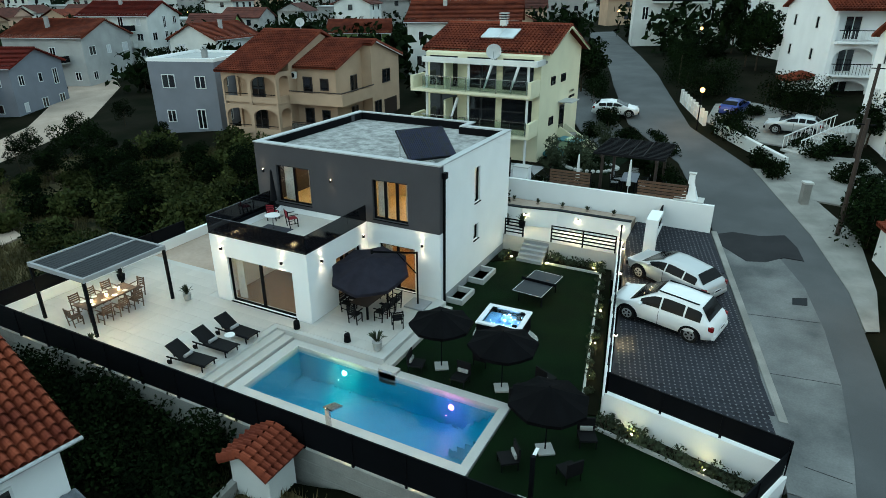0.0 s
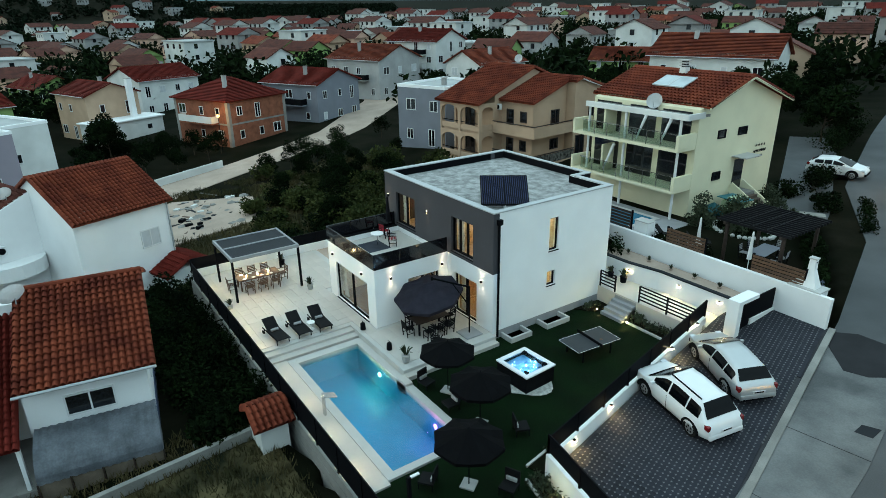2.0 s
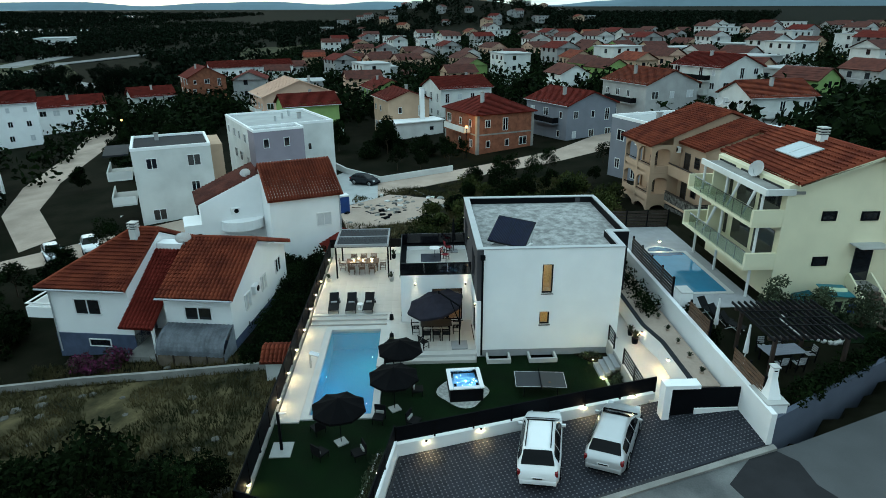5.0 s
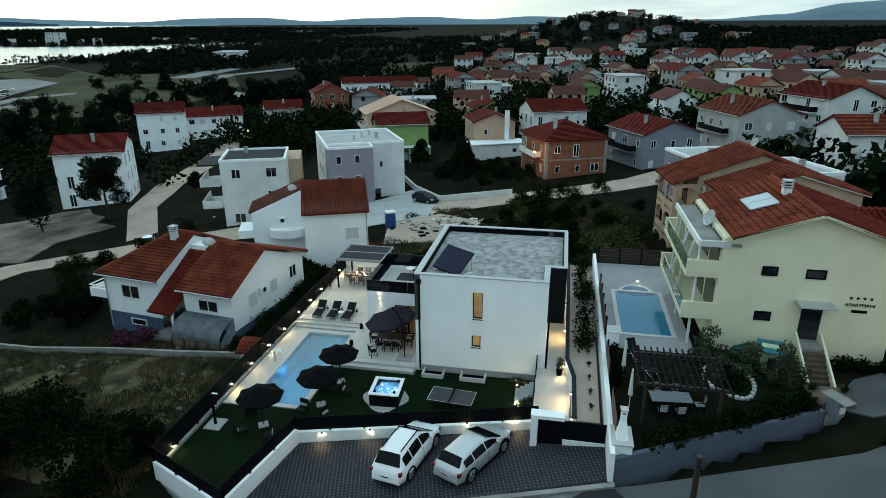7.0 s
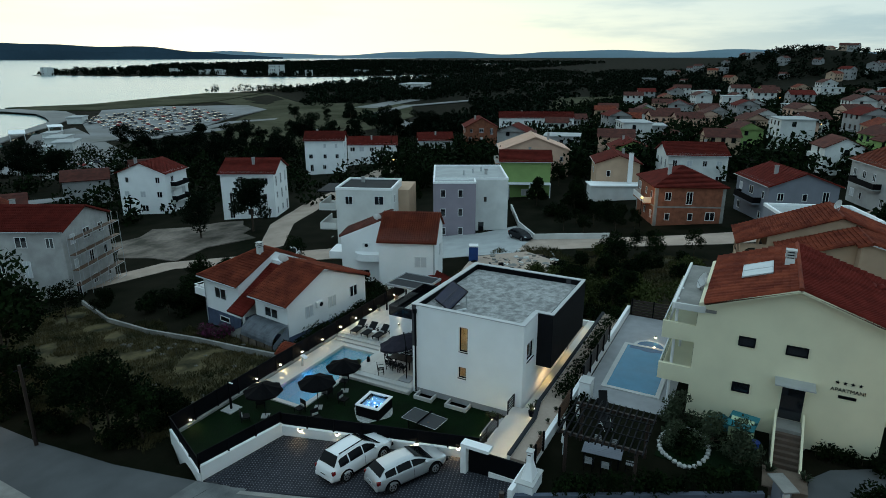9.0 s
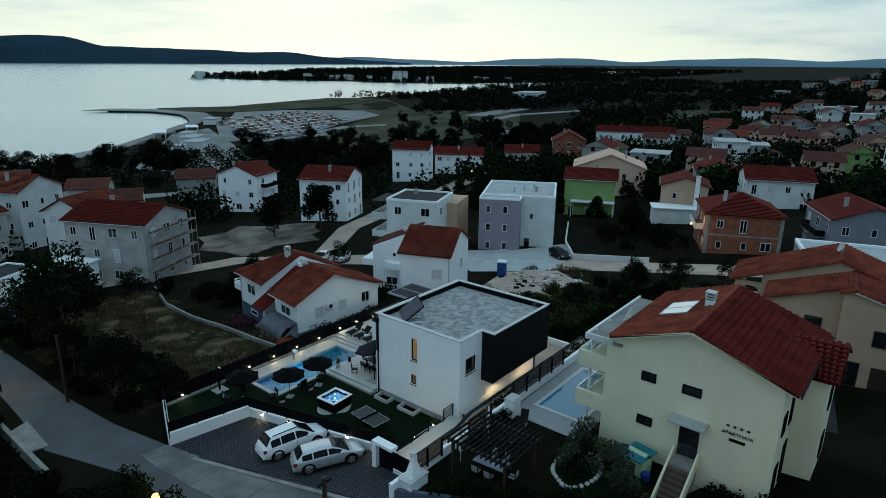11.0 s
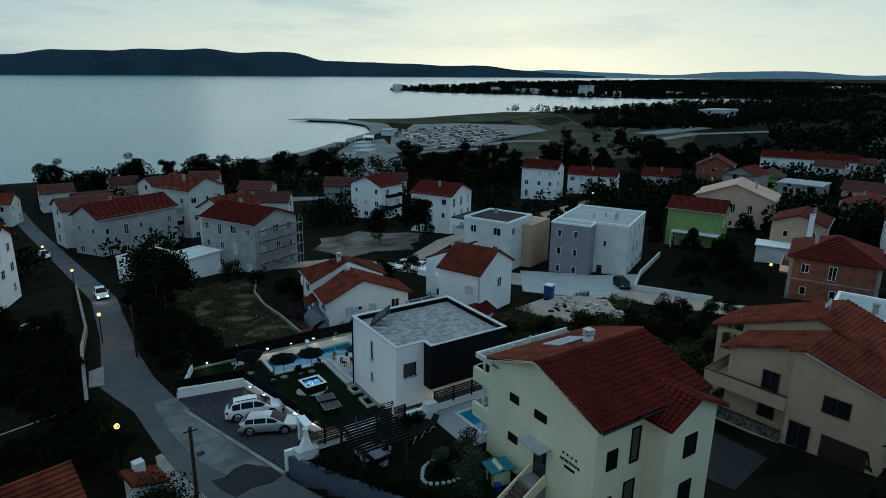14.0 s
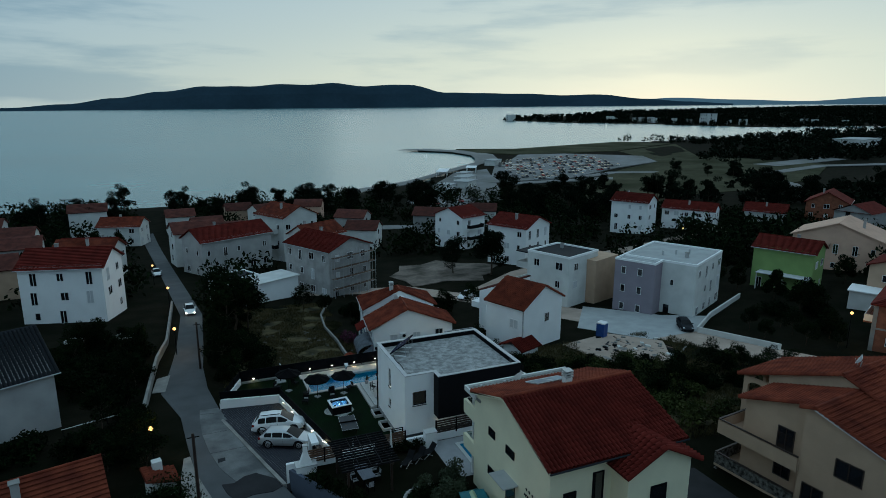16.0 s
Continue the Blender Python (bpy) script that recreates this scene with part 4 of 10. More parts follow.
def fence_light(x, y, z, dx, dy, watts):
    ob = thing("fence_light", (x, y, z), 0, "small warm spotlight on the wall, lit", "wall light", "lights along fence and walls")
    part("hood", box_bm(-0.06, 0.06, -0.06, 0.06, 0.0, 0.06, bevel=0.01), M["black"], ob)
    part("lens", box_bm(-0.06, 0.06, -0.06, 0.06, -0.05, -0.001), orb, ob)
    lamp("fence_lamp", (x + dx * 0.2, y + dy * 0.2, z - 0.12), (1.0, 0.62, 0.25), watts * 1.3, 0.02, 150, (x + dx * 0.9, y + dy * 0.9, z - 1.0))


for x in (-28.0, -23.6, -21.2, -18.9, -16.2, -13.6, -11.0, -8.4):
    fence_light(x, 13.24, 0.75 if x < -18 else 0.6, 0, 1, 9)
fence_light(-2.2, 13.24, 0.5, 0, 1, 5)
for k in range(5):
    s = (k + 0.55) / 5
    x, y = C_[0] + (D_[0] - C_[0]) * s, C_[1] + (D_[1] - C_[1]) * s
    fence_light(x + 0.16, y + 0.03, park_z(x, y) + 0.5, 1, 0.2, 13)

# entry path, its walls, stairs and rails
setting("entry_path", prism_bm([(-13.2, 32.2), (-6.6, 32.2), (-6.6, 34.3), (-13.2, 34.5), (-30.0, 34.6), (-30.0, 32.9), (-24.1, 32.9), (-13.2, 32.9)], -0.6, 1.0), M["paving"], "cream paved entry path", "path")
stairs = thing("stairs", (0, 0, 0), 0, "short concrete stairs from lawn to path", "stairs")
for i in range(5):
    part("step", box_bm(-11.9, -10.4, 31.05 + 0.28 * i, 32.45, -0.3, 0.18 * (i + 1)), M["plinth"], stairs)
PATH_WALL = [(-6.4, 34.55), (-10.7, 34.55), (-12.8, 34.15), (-30.0, 34.2)]
wall_run("wall_path", PATH_WALL, 0.2, -0.5, 2.1, M["white"], "white rendered planter wall along the path")
wall_run("wall_path_coping", PATH_WALL, 0.26, 2.1, 2.17, M["darkroof"], "dark stone coping of the planter wall")
setting("planter_soil", prism_bm([(-30, 34.25), (-12.8, 34.25), (-10.7, 34.65), (-6.4, 34.65), (-6.4, 35.9), (-30, 36.2)], 0.0, 2.0), M["track"], "pale gravel planting bed", "planter")
wall_run("wall_north", [(-2.35, 36.2), (-6.3, 36.25), (-30.0, 36.35)], 0.25, -0.6, 3.2, M["white"], "tall white rendered boundary wall")
for x in (-27.0, -22.0, -17.5, -12.5, -9.4, -6.9):
    fence_light(x, 34.42 if x > -11 else 34.02, 1.75, 0, -1, 34)
for x0, x1 in ((-13.1, -12.0), (-10.3, -6.7)):
    rl = thing("railing", (0, 0, 0), 0, "black metal railing with horizontal bars beside the path", "railing", "path railings")
    n = max(1, round((x1 - x0) / 1.8))
    for i in range(n + 1):
        x = x0 + (x1 - x0) * i / n
        part("post", box_bm(x - 0.035, x + 0.035, 32.22, 32.29, 1.0, 2.0), M["black"], rl)
    for z in (1.2, 1.4, 1.6, 1.8, 1.98):
        part("bar", box_bm(x0, x1, 32.235, 32.275, z - 0.035, z + 0.035), M["black"], rl)
gate = thing("gate_portal", (0, 0, 0), 0, "white gate portal with a black metal gate", "gate")
part("pillar", box_bm(-5.3, -4.7, 32.3, 32.65, 0.3, 3.2, bevel=0.01), M["white"], gate)
part("lintel", box_bm(-5.3, -4.7, 32.65, 34.0, 3.0, 3.2), M["white"], gate)
part("gate_leaf", box_bm(-5.05, -4.98, 32.68, 33.95, 1.2, 2.85), M["black"], gate, "black metal gate leaf")
part("wing", box_bm(-5.05, -4.98, 33.95, 36.1, 1.75, 2.85), M["black"], gate)
part("wing_wall", box_bm(-5.15, -4.9, 33.95, 36.1, 0.3, 1.75), M["white"], gate)
setting("gate_landing", box_bm(-6.4, -5.05, 32.3, 36.1, -0.5, 1.25), M["paving"], "cream paved landing at the gate", "path")

# light wells beside the villa
for y0, y1 in ((24.75, 26.2), (27.3, 29.0)):
    lw = thing("light_well", (0, 0, 0), 0, "white concrete light well at the foot of the wall", "light well", "light wells")
    for x0, x1, a, b_ in ring((-13.17, -12.3, y0, y1), (-13.17, -12.42, y0 + 0.12, y1 - 0.12)):
        if x1 - x0 > 0.02:
            part("rim", box_bm(x0, x1, a, b_, -0.1, 0.28), M["coping_stone"], lw)
    # shallow black slab stands for the shade down in the well
    part("pit", box_bm(-13.16, -12.43, y0 + 0.13, y1 - 0.13, -0.1, 0.0), M["bay"], lw)


# ---- neighbouring houses ----
def aircon(parent, x, y, z, rz):
    ob = part("aircon", box_bm(-0.4, 0.4, -0.3, 0, 0, 0.6, bevel=0.02), M["frame"], parent, "white outdoor air conditioning unit")
    ob.matrix_basis = pose(x, y, z, 0, 0, rz)
    part("fan", cyl_bm((0.1, -0.301, 0.3), (0.1, -0.315, 0.3), 0.22, seg=16), M["black"], ob)


def dish(parent, x, y, z, aim, r=0.45):
    bm = bmesh.new()
    rings = []
    for i in range(5):
        q = r * i / 4
        rings.append([bm.verts.new((q * math.cos(k * math.pi / 8), q * q * 0.5 / r, q * math.sin(k * math.pi / 8))) for k in range(16)] if i else [bm.verts.new((0, 0, 0))])
    for k in range(16):
        bm.faces.new((rings[0][0], rings[1][k], rings[1][(k + 1) % 16]))
    for a, b in zip(rings[1:], rings[2:]):
        for k in range(16):
            bm.faces.new((a[k], b[k], b[(k + 1) % 16], a[(k + 1) % 16]))
    bmesh.ops.solidify(bm, geom=bm.faces[:], thickness=0.02)
    ob = part("satellite_dish", bm, M["frame"], parent, "white satellite dish")
    ob.matrix_basis = pose(x, y, z, 25, 0, aim)
    part("arm", cyl_bm((0, 0, -r), (0, 0.6 * r * 1.6, -0.1), 0.02, seg=6), M["coping"], ob)
    part("mast", cyl_bm((0, -0.05, 0), (0, -0.25, -0.75), 0.03, seg=8), M["coping"], ob)


def chimney(parent, x, y, z0, z1, w=0.5):
    ch = part("chimney", box_bm(x - w / 2, x + w / 2, y - w / 2, y + w / 2, z0, z1), M["offwhite"], parent)
    for k in range(3):
        part("cowl", box_bm(x - w * 0.6, x + w * 0.6, y - w * 0.6, y + w * 0.6, z1 + 0.08 + 0.18 * k, z1 + 0.16 + 0.18 * k), M["coping_stone"], ch)
    part("flue", box_bm(x - w * 0.35, x + w * 0.35, y - w * 0.35, y + w * 0.35, z1, z1 + 0.5), M["darkroof"], ch)


# the yellow apartment house next door
yel = thing("apartment_house", (0, 0, 0), 0, "pale yellow three-storey apartment house with red tiled roof and balconies", "house")
GX, WX, SY, NY, RY, RZ = -15.0, -24.1, 42.9, 52.9, 47.9, 11.75
EZ = RZ - 0.34 * 5.0
bm = bmesh.new()
prof = [(SY, 0.3), (NY, 0.3), (NY, EZ - 0.1), (RY, RZ - 0.1), (SY, EZ - 0.1)]
a = [bm.verts.new((WX, y, z)) for y, z in prof]
b = [bm.verts.new((GX, y, z)) for y, z in prof]
bm.faces.new(a)
bm.faces.new(b)
for i in range(5):
    bm.faces.new((a[i], b[i], b[(i + 1) % 5], a[(i + 1) % 5]))
part("wall", bm, M["yellow"], yel)
part("plinth", box_bm(WX - 0.02, GX + 0.02, SY - 0.02, NY + 0.02, 0.2, 1.95), M["plinth"], yel, "grey plinth")
for s, ey in ((-1, 43.2), (1, 53.6)):
    bm = bmesh.new()
    slope(bm, (WX - 0.5, ey, RZ - 0.34 * abs(ey - RY)), (GX + 0.55, ey, RZ - 0.34 * abs(ey - RY)), (WX - 0.5, RY + s * 0.02, RZ + 0.06), (GX + 0.55, RY + s * 0.02, RZ + 0.06), 0.43, 0.29, 0.095)
    # north slope takes a darker tile: its shade is put into the colour
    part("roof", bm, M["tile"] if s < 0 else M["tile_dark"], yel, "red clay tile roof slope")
part("ridge_cap", cyl_bm((WX - 0.5, RY, RZ + 0.08), (GX + 0.55, RY, RZ + 0.08), 0.13, seg=8), M["tile"], yel)
for s, ey in ((-1, 43.2), (1, 53.6)):
    part("barge_board", bar_bm((GX + 0.5, ey, RZ - 0.34 * abs(ey - RY) - 0.1), (GX + 0.5, RY, RZ - 0.04), 0.1, 0.14), M["yellow"], yel)
part("gutter", cyl_bm((WX - 0.5, 53.66, EZ - 0.32), (GX + 0.5, 53.66, EZ - 0.32), 0.06, seg=8), M["darkroof"], yel)
# projecting gable on the north side
bm = bmesh.new()
a = [bm.verts.new((x, 54.4, z)) for x, z in ((-24.1, 0.3), (-19.4, 0.3), (-19.4, 9.2), (-21.7, 10.3), (-24.1, 9.2))]
b = [bm.verts.new((x, NY - 0.1, z)) for x, z in ((-24.1, 0.3), (-19.4, 0.3), (-19.4, 9.2), (-21.7, 10.3), (-24.1, 9.2))]
bm.faces.new(a)
bm.faces.new(b)
for i in range(5):
    bm.faces.new((a[i], b[i], b[(i + 1) % 5], a[(i + 1) % 5]))
part("bay_wall", bm, M["yellow"], yel)
for ex in (-24.6, -18.9):
    bm = bmesh.new()
    slope(bm, (ex, 54.9, 9.05), (ex, 52.0, 9.05), (-21.7, 54.9, 10.5), (-21.7, 50.6, 10.5), 0.36, 0.28)
    # bay tiles carry the same north-side shade in their colour
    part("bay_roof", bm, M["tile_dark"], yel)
part("flashing", bar_bm((-21.6, 50.75, 10.62), (-18.95, 52.0, 9.25), 0.09, 0.05), M["frame"], yel, "pale metal valley flashing")
# south side: two balconies and the flat canopy over them
for z, top in ((4.75, 5.65), (7.55, 8.45)):
    bal = part("balcony", box_bm(WX - 0.3, GX - 0.05, 41.0, SY, z - 0.2, z), M["yellow"], yel)
    part("end_wall", box_bm(GX - 0.25, GX - 0.02, 41.0, SY, z, top), M["yellow"], bal)
    part("end_wall", box_bm(WX - 0.3, WX - 0.1, 41.0, SY, z, top), M["yellow"], bal)
    n = 7
    for i in range(n):
        x0, x1 = WX + 0.65 + (GX - 0.3 - WX - 0.65) * i / n, WX + 0.65 + (GX - 0.3 - WX - 0.65) * (i + 1) / n
        part("glass_panel", box_bm(x0 + 0.03, x1 - 0.03, 41.05, 41.07, z + 0.08, top), glass("balcony_glass", (0.6, 0.7, 0.66)) if (z < 5 and i == 0) else bpy.data.materials["balcony_glass"], bal, "clear glass balcony panel")
        part("post", box_bm(x1 - 0.02, x1 + 0.02, 41.04, 41.08, z, top + 0.03), chrome, bal)
    part("rail", box_bm(WX + 0.6, GX - 0.25, 41.03, 41.09, top + 0.03, top + 0.07), chrome, bal)
    for k, x in enumerate((-16.7, -19.5, -22.6)):
        part("terrace_door", box_bm(x - 1.15, x + 1.15, SY - 0.05, SY + 0.02, z + 0.05, z + 2.2), M["pane"], bal, "dark glazed terrace door")
    part("divider", box_bm(-21.95, -21.8, 41.6, SY, z, z + 2.0), M["yellow"], bal)
for x in (-15.5, -20.0, -23.4):
    part("column", cyl_bm((x, 41.7, 1.0), (x, 41.7, 9.45), 0.09, seg=10), M["frame"], yel)
part("canopy", box_bm(WX + 0.5, GX + 0.1, 41.55, 43.9, 9.45, 9.62), M["concrete"], yel, "flat grey canopy over the balconies")
part("canopy_upstand", box_bm(WX + 0.45, GX + 0.15, 41.45, 41.6, 9.4, 9.78), M["offwhite"], yel)
part("canopy_upstand", box_bm(GX + 0.0, GX + 0.15, 41.6, 43.3, 9.4, 9.78), M["offwhite"], yel)
for x, z in ((-16.6, 7.75), (-18.6, 7.75), (-21.3, 5.1)):
    part("folded_parasol", cyl_bm((x, 41.2, z), (x + 0.5, 41.6, z + 1.9), 0.05, 0.12, 8), M["frame"], yel, "folded white parasol")
dish(yel, -18.6, 42.9, 10.1, 200, 0.55)
chimney(yel, -19.7, 47.4, 11.2, 12.1)
for y0, y1, z0, z1 in ((45.25, 46.15, 7.75, 8.35), (47.7, 48.8, 7.72, 8.3), (45.25, 46.2, 4.8, 5.4)):
    add_window(yel, GX, (y0 + y1) / 2, z0, 90, y1 - y0, z1 - z0, 0, M["black"])
for x, z, w, h in ((-16.2, 2.6, 0.9, 1.9), (-16.4, 6.4, 0.9, 1.3), (-18.2, 2.6, 1.0, 2.4), (-18.4, 6.2, 0.8, 2.4)):
    add_window(yel, x, NY, z, 180, w, h, 0, M["black"])
for z in (3.0, 6.3):
    add_window(yel, -21.7, 54.4, z, 180, 1.2, 1.5, 0, M["black"])
    add_window(yel, WX, 46, z, 270, 1.2, 1.4)
    add_window(yel, WX, 50, z, 270, 1.2, 1.4)
part("door", box_bm(GX, GX + 0.06, 47.85, 49.0, 3.75, 5.95), M["pane"], yel, "dark glazed entrance door")
part("door_canopy", bar_bm((GX + 0.55, 47.4, 6.25), (GX + 0.55, 49.4, 6.25), 1.1, 0.07), M["coping"], yel, "small sloping canopy over the door")
brown_stone = mat("brown_stone_steps", (0.10, 0.075, 0.06), 0.8, vary=0.2)
st = part("entrance_stairs", box_bm(GX, GX + 1.2, 47.75, 49.1, 1.2, 3.7), M["concrete"], yel, "outdoor entrance stairs")
for i in range(9):
    part("step", box_bm(GX + 1.2 + 0.27 * i, GX + 1.2 + 0.27 * (i + 1), 47.8, 49.05, 1.2, 3.5 - 0.22 * i), brown_stone, st)
for y in (47.72, 49.12):
    part("cheek", bar_bm((GX, y, 4.0), (GX + 3.6, y, 1.9), 0.12, 0.75), M["yellow"], st)
letters = bpy.data.curves.new("letters", "FONT")
letters.body, letters.size, letters.extrude, letters.align_x = "APARTMANI", 0.30, 0.015, "CENTER"
letters.materials.append(M["black"])
tx = new("lettering", letters)
tx.parent = yel
tx.matrix_basis = pose(GX + 0.02, 50.95, 6.12, 90, 0, 90)
for i in range(4):
    bm = bmesh.new()
    pts = [(0.12 * (1 if k % 2 == 0 else 0.45) * math.sin(k * math.pi / 5), 0.12 * (1 if k % 2 == 0 else 0.45) * math.cos(k * math.pi / 5)) for k in range(10)]
    lo = [bm.verts.new((0, y, z)) for y, z in pts]
    hi = [bm.verts.new((0.02, y, z)) for y, z in pts]
    bm.faces.new(hi)
    for k in range(10):
        bm.faces.new((lo[k], lo[(k + 1) % 10], hi[(k + 1) % 10], hi[k]))
    s_ = part("star", bm, M["black"], yel, "small black star on the wall")
    s_.matrix_basis = pose(GX + 0.015, 50.4 + 0.36 * i, 6.66, 0, 0, 0)
part("sign_bar", box_bm(GX, GX + 0.03, 50.55, 51.4, 5.72, 5.9), M["black"], yel, "black bar of script lettering")
# panel colour lightened to hold the sky reflected in its glass
collector("solar_heater", (-20.55, 44.95, 10.92), (2.6, 0, 0), (0, 1.6, 0.544), mat("sky_paled_panel", (0.42, 0.47, 0.50), 0.08, vary=0.1, bump=0.0), "solar water panels with reflected sky paled into their colour", 2)

# the bungalow with two roofs beside the field
nb = thing("bungalow", (-17.0, 6.1, 0), -8, "white house with two stepped red tiled roofs", "house")
blue_plinth = mat("blue_plinth", (0.08, 0.10, 0.16), 0.9)
part("wall", box_bm(-10.4, -0.75, -10.7, -5.0, -4.0, 2.75), M["white"], nb)
bm = bmesh.new()
v = [bm.verts.new((x, -5.25 + q, z)) for q in (0, 0.25) for x, z in ((-10.4, 2.74), (-0.75, 2.74), (-5.55, 5.1))]
for f in ((0, 1, 2), (5, 4, 3), (0, 3, 4, 1), (1, 4, 5, 2), (2, 5, 3, 0)):
    bm.faces.new([v[k] for k in f])
part("gable", bm, M["white"], nb)
for e0, e1, r0, r1 in (((-0.3, -11.2), (-0.3, -4.85), (-5.55, -6.8), (-5.55, -4.85)), ((-10.9, -4.85), (-10.9, -11.2), (-5.55, -4.85), (-5.55, -6.8)), ((-10.9, -11.2), (-0.3, -11.2), (-5.57, -6.8), (-5.53, -6.8))):
    bm = bmesh.new()
    slope(bm, (*e0, 2.72), (*e1, 2.72), (*r0, 5.32), (*r1, 5.32), 0.36, 0.27)
    part("roof", bm, M["tile"], nb, "red clay tile roof slope")
part("ridge_cap", cyl_bm((-5.55, -6.8, 5.38), (-5.55, -4.85, 5.38), 0.13, seg=8), M["tile"], nb)
for x in (-0.3, -10.9):
    part("hip_cap", cyl_bm((x, -11.2, 2.78), (-5.55, -6.8, 5.38), 0.12, seg=8), M["tile"], nb)
part("wall_low", box_bm(-11.2, -0.8, -2.55, 2.1, -4.0, 2.3), M["white"], nb)
part("entrance_wall", box_bm(-11.2, -3.4, -5.0, -2.55, -4.0, 2.2), M["white"], nb)
part("entrance_slab", box_bm(-3.4, 0.6, -5.0, -2.55, -4.0, -1.6), M["concrete"], nb)
bm = bmesh.new()
v = [bm.verts.new((x, 1.85 + q, z)) for q in (0, 0.25) for x, z in ((-11.2, 2.29), (-0.8, 2.29), (-5.2, 4.62))]
for f in ((0, 1, 2), (5, 4, 3), (0, 3, 4, 1), (1, 4, 5, 2), (2, 5, 3, 0)):
    bm.faces.new([v[k] for k in f])
part("gable", bm, M["white"], nb)
for e0, e1 in (((-0.15, -2.7), (-0.15, 2.55)), ((-11.6, 2.55), (-11.6, -2.7))):
    bm = bmesh.new()
    slope(bm, (*e0, 2.42), (*e1, 2.42), (-5.2, e0[1], 4.9), (-5.2, e1[1], 4.9), 0.36, 0.27)
    part("roof_low", bm, M["tile"], nb, "red clay tile roof slope")
part("ridge_cap", cyl_bm((-5.2, -2.7, 4.95), (-5.2, 2.55, 4.95), 0.13, seg=8), M["tile"], nb)
part("ridge_wall", box_bm(-6.0, -5.0, -4.95, -2.75, 2.3, 4.4), M["white"], nb)
bm = bmesh.new()
slope(bm, (0.7, -5.1, 0.55), (0.7, -2.75, 0.55), (-5.0, -5.1, 4.0), (-5.0, -2.75, 4.0), 0.36, 0.27)
part("porch_roof", bm, M["tile_dark"], nb, "narrow red tile roof over the entrance")
part("porch_post", box_bm(0.3, 0.5, -2.95, -2.8, -2.0, 0.55), M["white"], nb)
for x, z in ((-0.15, 2.42), (-0.3, 2.72)):
    y0, y1 = (-2.7, 2.55) if x > -0.2 else (-11.2, -4.85)
    part("gutter", cyl_bm((x + 0.06, y0, z - 0.04), (x + 0.06, y1, z - 0.04), 0.07, seg=8), M["coping"], nb)
part("downpipe", cyl_bm((-0.68, -10.6, -2.2), (-0.68, -10.6, 2.6), 0.05, seg=8), M["coping"], nb)
add_window(nb, -0.75, -8.0, 0.7, 90, 1.9, 1.2, 1)
add_window(nb, -0.8, -0.2, 0.6, 90, 1.9, 1.0, 1)
for x, z in ((-3.4, 0.3), (-6.4, 0.4)):
    add_window(nb, x, 2.1, z, 180, 1.0, 1.2, 1, None, M["shutter"])
add_window(nb, -9.4, 2.1, 0.6, 180, 1.1, 1.2, 1)
add_window(nb, -5.6, -10.7, 0.6, 0, 1.2, 1.2, 1)
part("plinth", box_bm(-10.45, -0.7, -10.75, -5.0, -4.0, -0.75), blue_plinth, nb, "blue painted plinth")
part("plinth", box_bm(-11.25, -0.75, -2.6, 2.15, -4.0, -0.85), blue_plinth, nb, "blue painted plinth")
add_window(nb, -0.7, -7.6, -1.7, 90, 1.6, 0.6, 0)
chimney(nb, -4.6, -6.2, 4.4, 5.6)
dish(nb, -4.4, -2.5, 4.9, 120, 0.55)
aircon(nb, -4.6, 2.1, 1.0, 180)
bal = part("balcony", box_bm(-3.6, -0.75, -12.6, -10.7, 0.3, 0.5), M["white"], nb)
for x0, x1, y0, y1 in ((-3.6, -0.75, -12.6, -12.48), (-0.87, -0.75, -12.48, -10.75)):
    part("balustrade", box_bm(x0, x1, y0, y1, 0.5, 1.1), M["white"], bal)
    part("rail", box_bm(x0, x1, y0, y1, 1.32, 1.38), M["frame"], bal)
# lean-to with a bowed translucent roof
lt = thing("greenhouse", (-17.0, 6.1, 0), -8, "lean-to greenhouse with a bowed corrugated plastic roof", "greenhouse")
plastic = mat("weathered_plastic_sheet", (0.24, 0.26, 0.30), 0.5, vary=0.4, scale=1.5, fine=12)
bm = bmesh.new()
rows = []
for i in range(9):
    q = math.pi / 2 * i / 8
    x, z = -0.72 + 2.0 * math.sin(q), -0.95 + 1.35 * math.cos(q) ** 0.9
    rows.append([bm.verts.new((x, -2.4 + 4.6 * k / 60, z + 0.025 * math.cos(k * 1.6))) for k in range(61)])
for p, q in zip(rows, rows[1:]):
    for k in range(60):
        bm.faces.new((p[k], p[k + 1], q[k + 1], q[k]))
bmesh.ops.solidify(bm, geom=bm.faces[:], thickness=0.02)
part("sheet", bm, plastic, lt)
board = mat("grey_brown_board", (0.16, 0.13, 0.10), 0.85, vary=0.3, scale=2)
for k in range(4):
    part("front_board", box_bm(1.2, 1.24, -2.35 + 1.15 * k, -1.25 + 1.15 * k, -2.5, -0.96), board, lt)
for k in range(5):
    y = -2.4 + 1.15 * k
    part("frame", box_bm(1.25, 1.32, y - 0.03, y + 0.03, -2.6, -0.9), M["darkwood"], lt)
part("end_wall", prism_bm([(-0.7, 2.14), (1.2, 2.14), (1.2, 2.18), (-0.7, 2.18)], -2.6, lambda x, y: -0.96 if x > 1 else 0.35), plastic, lt)

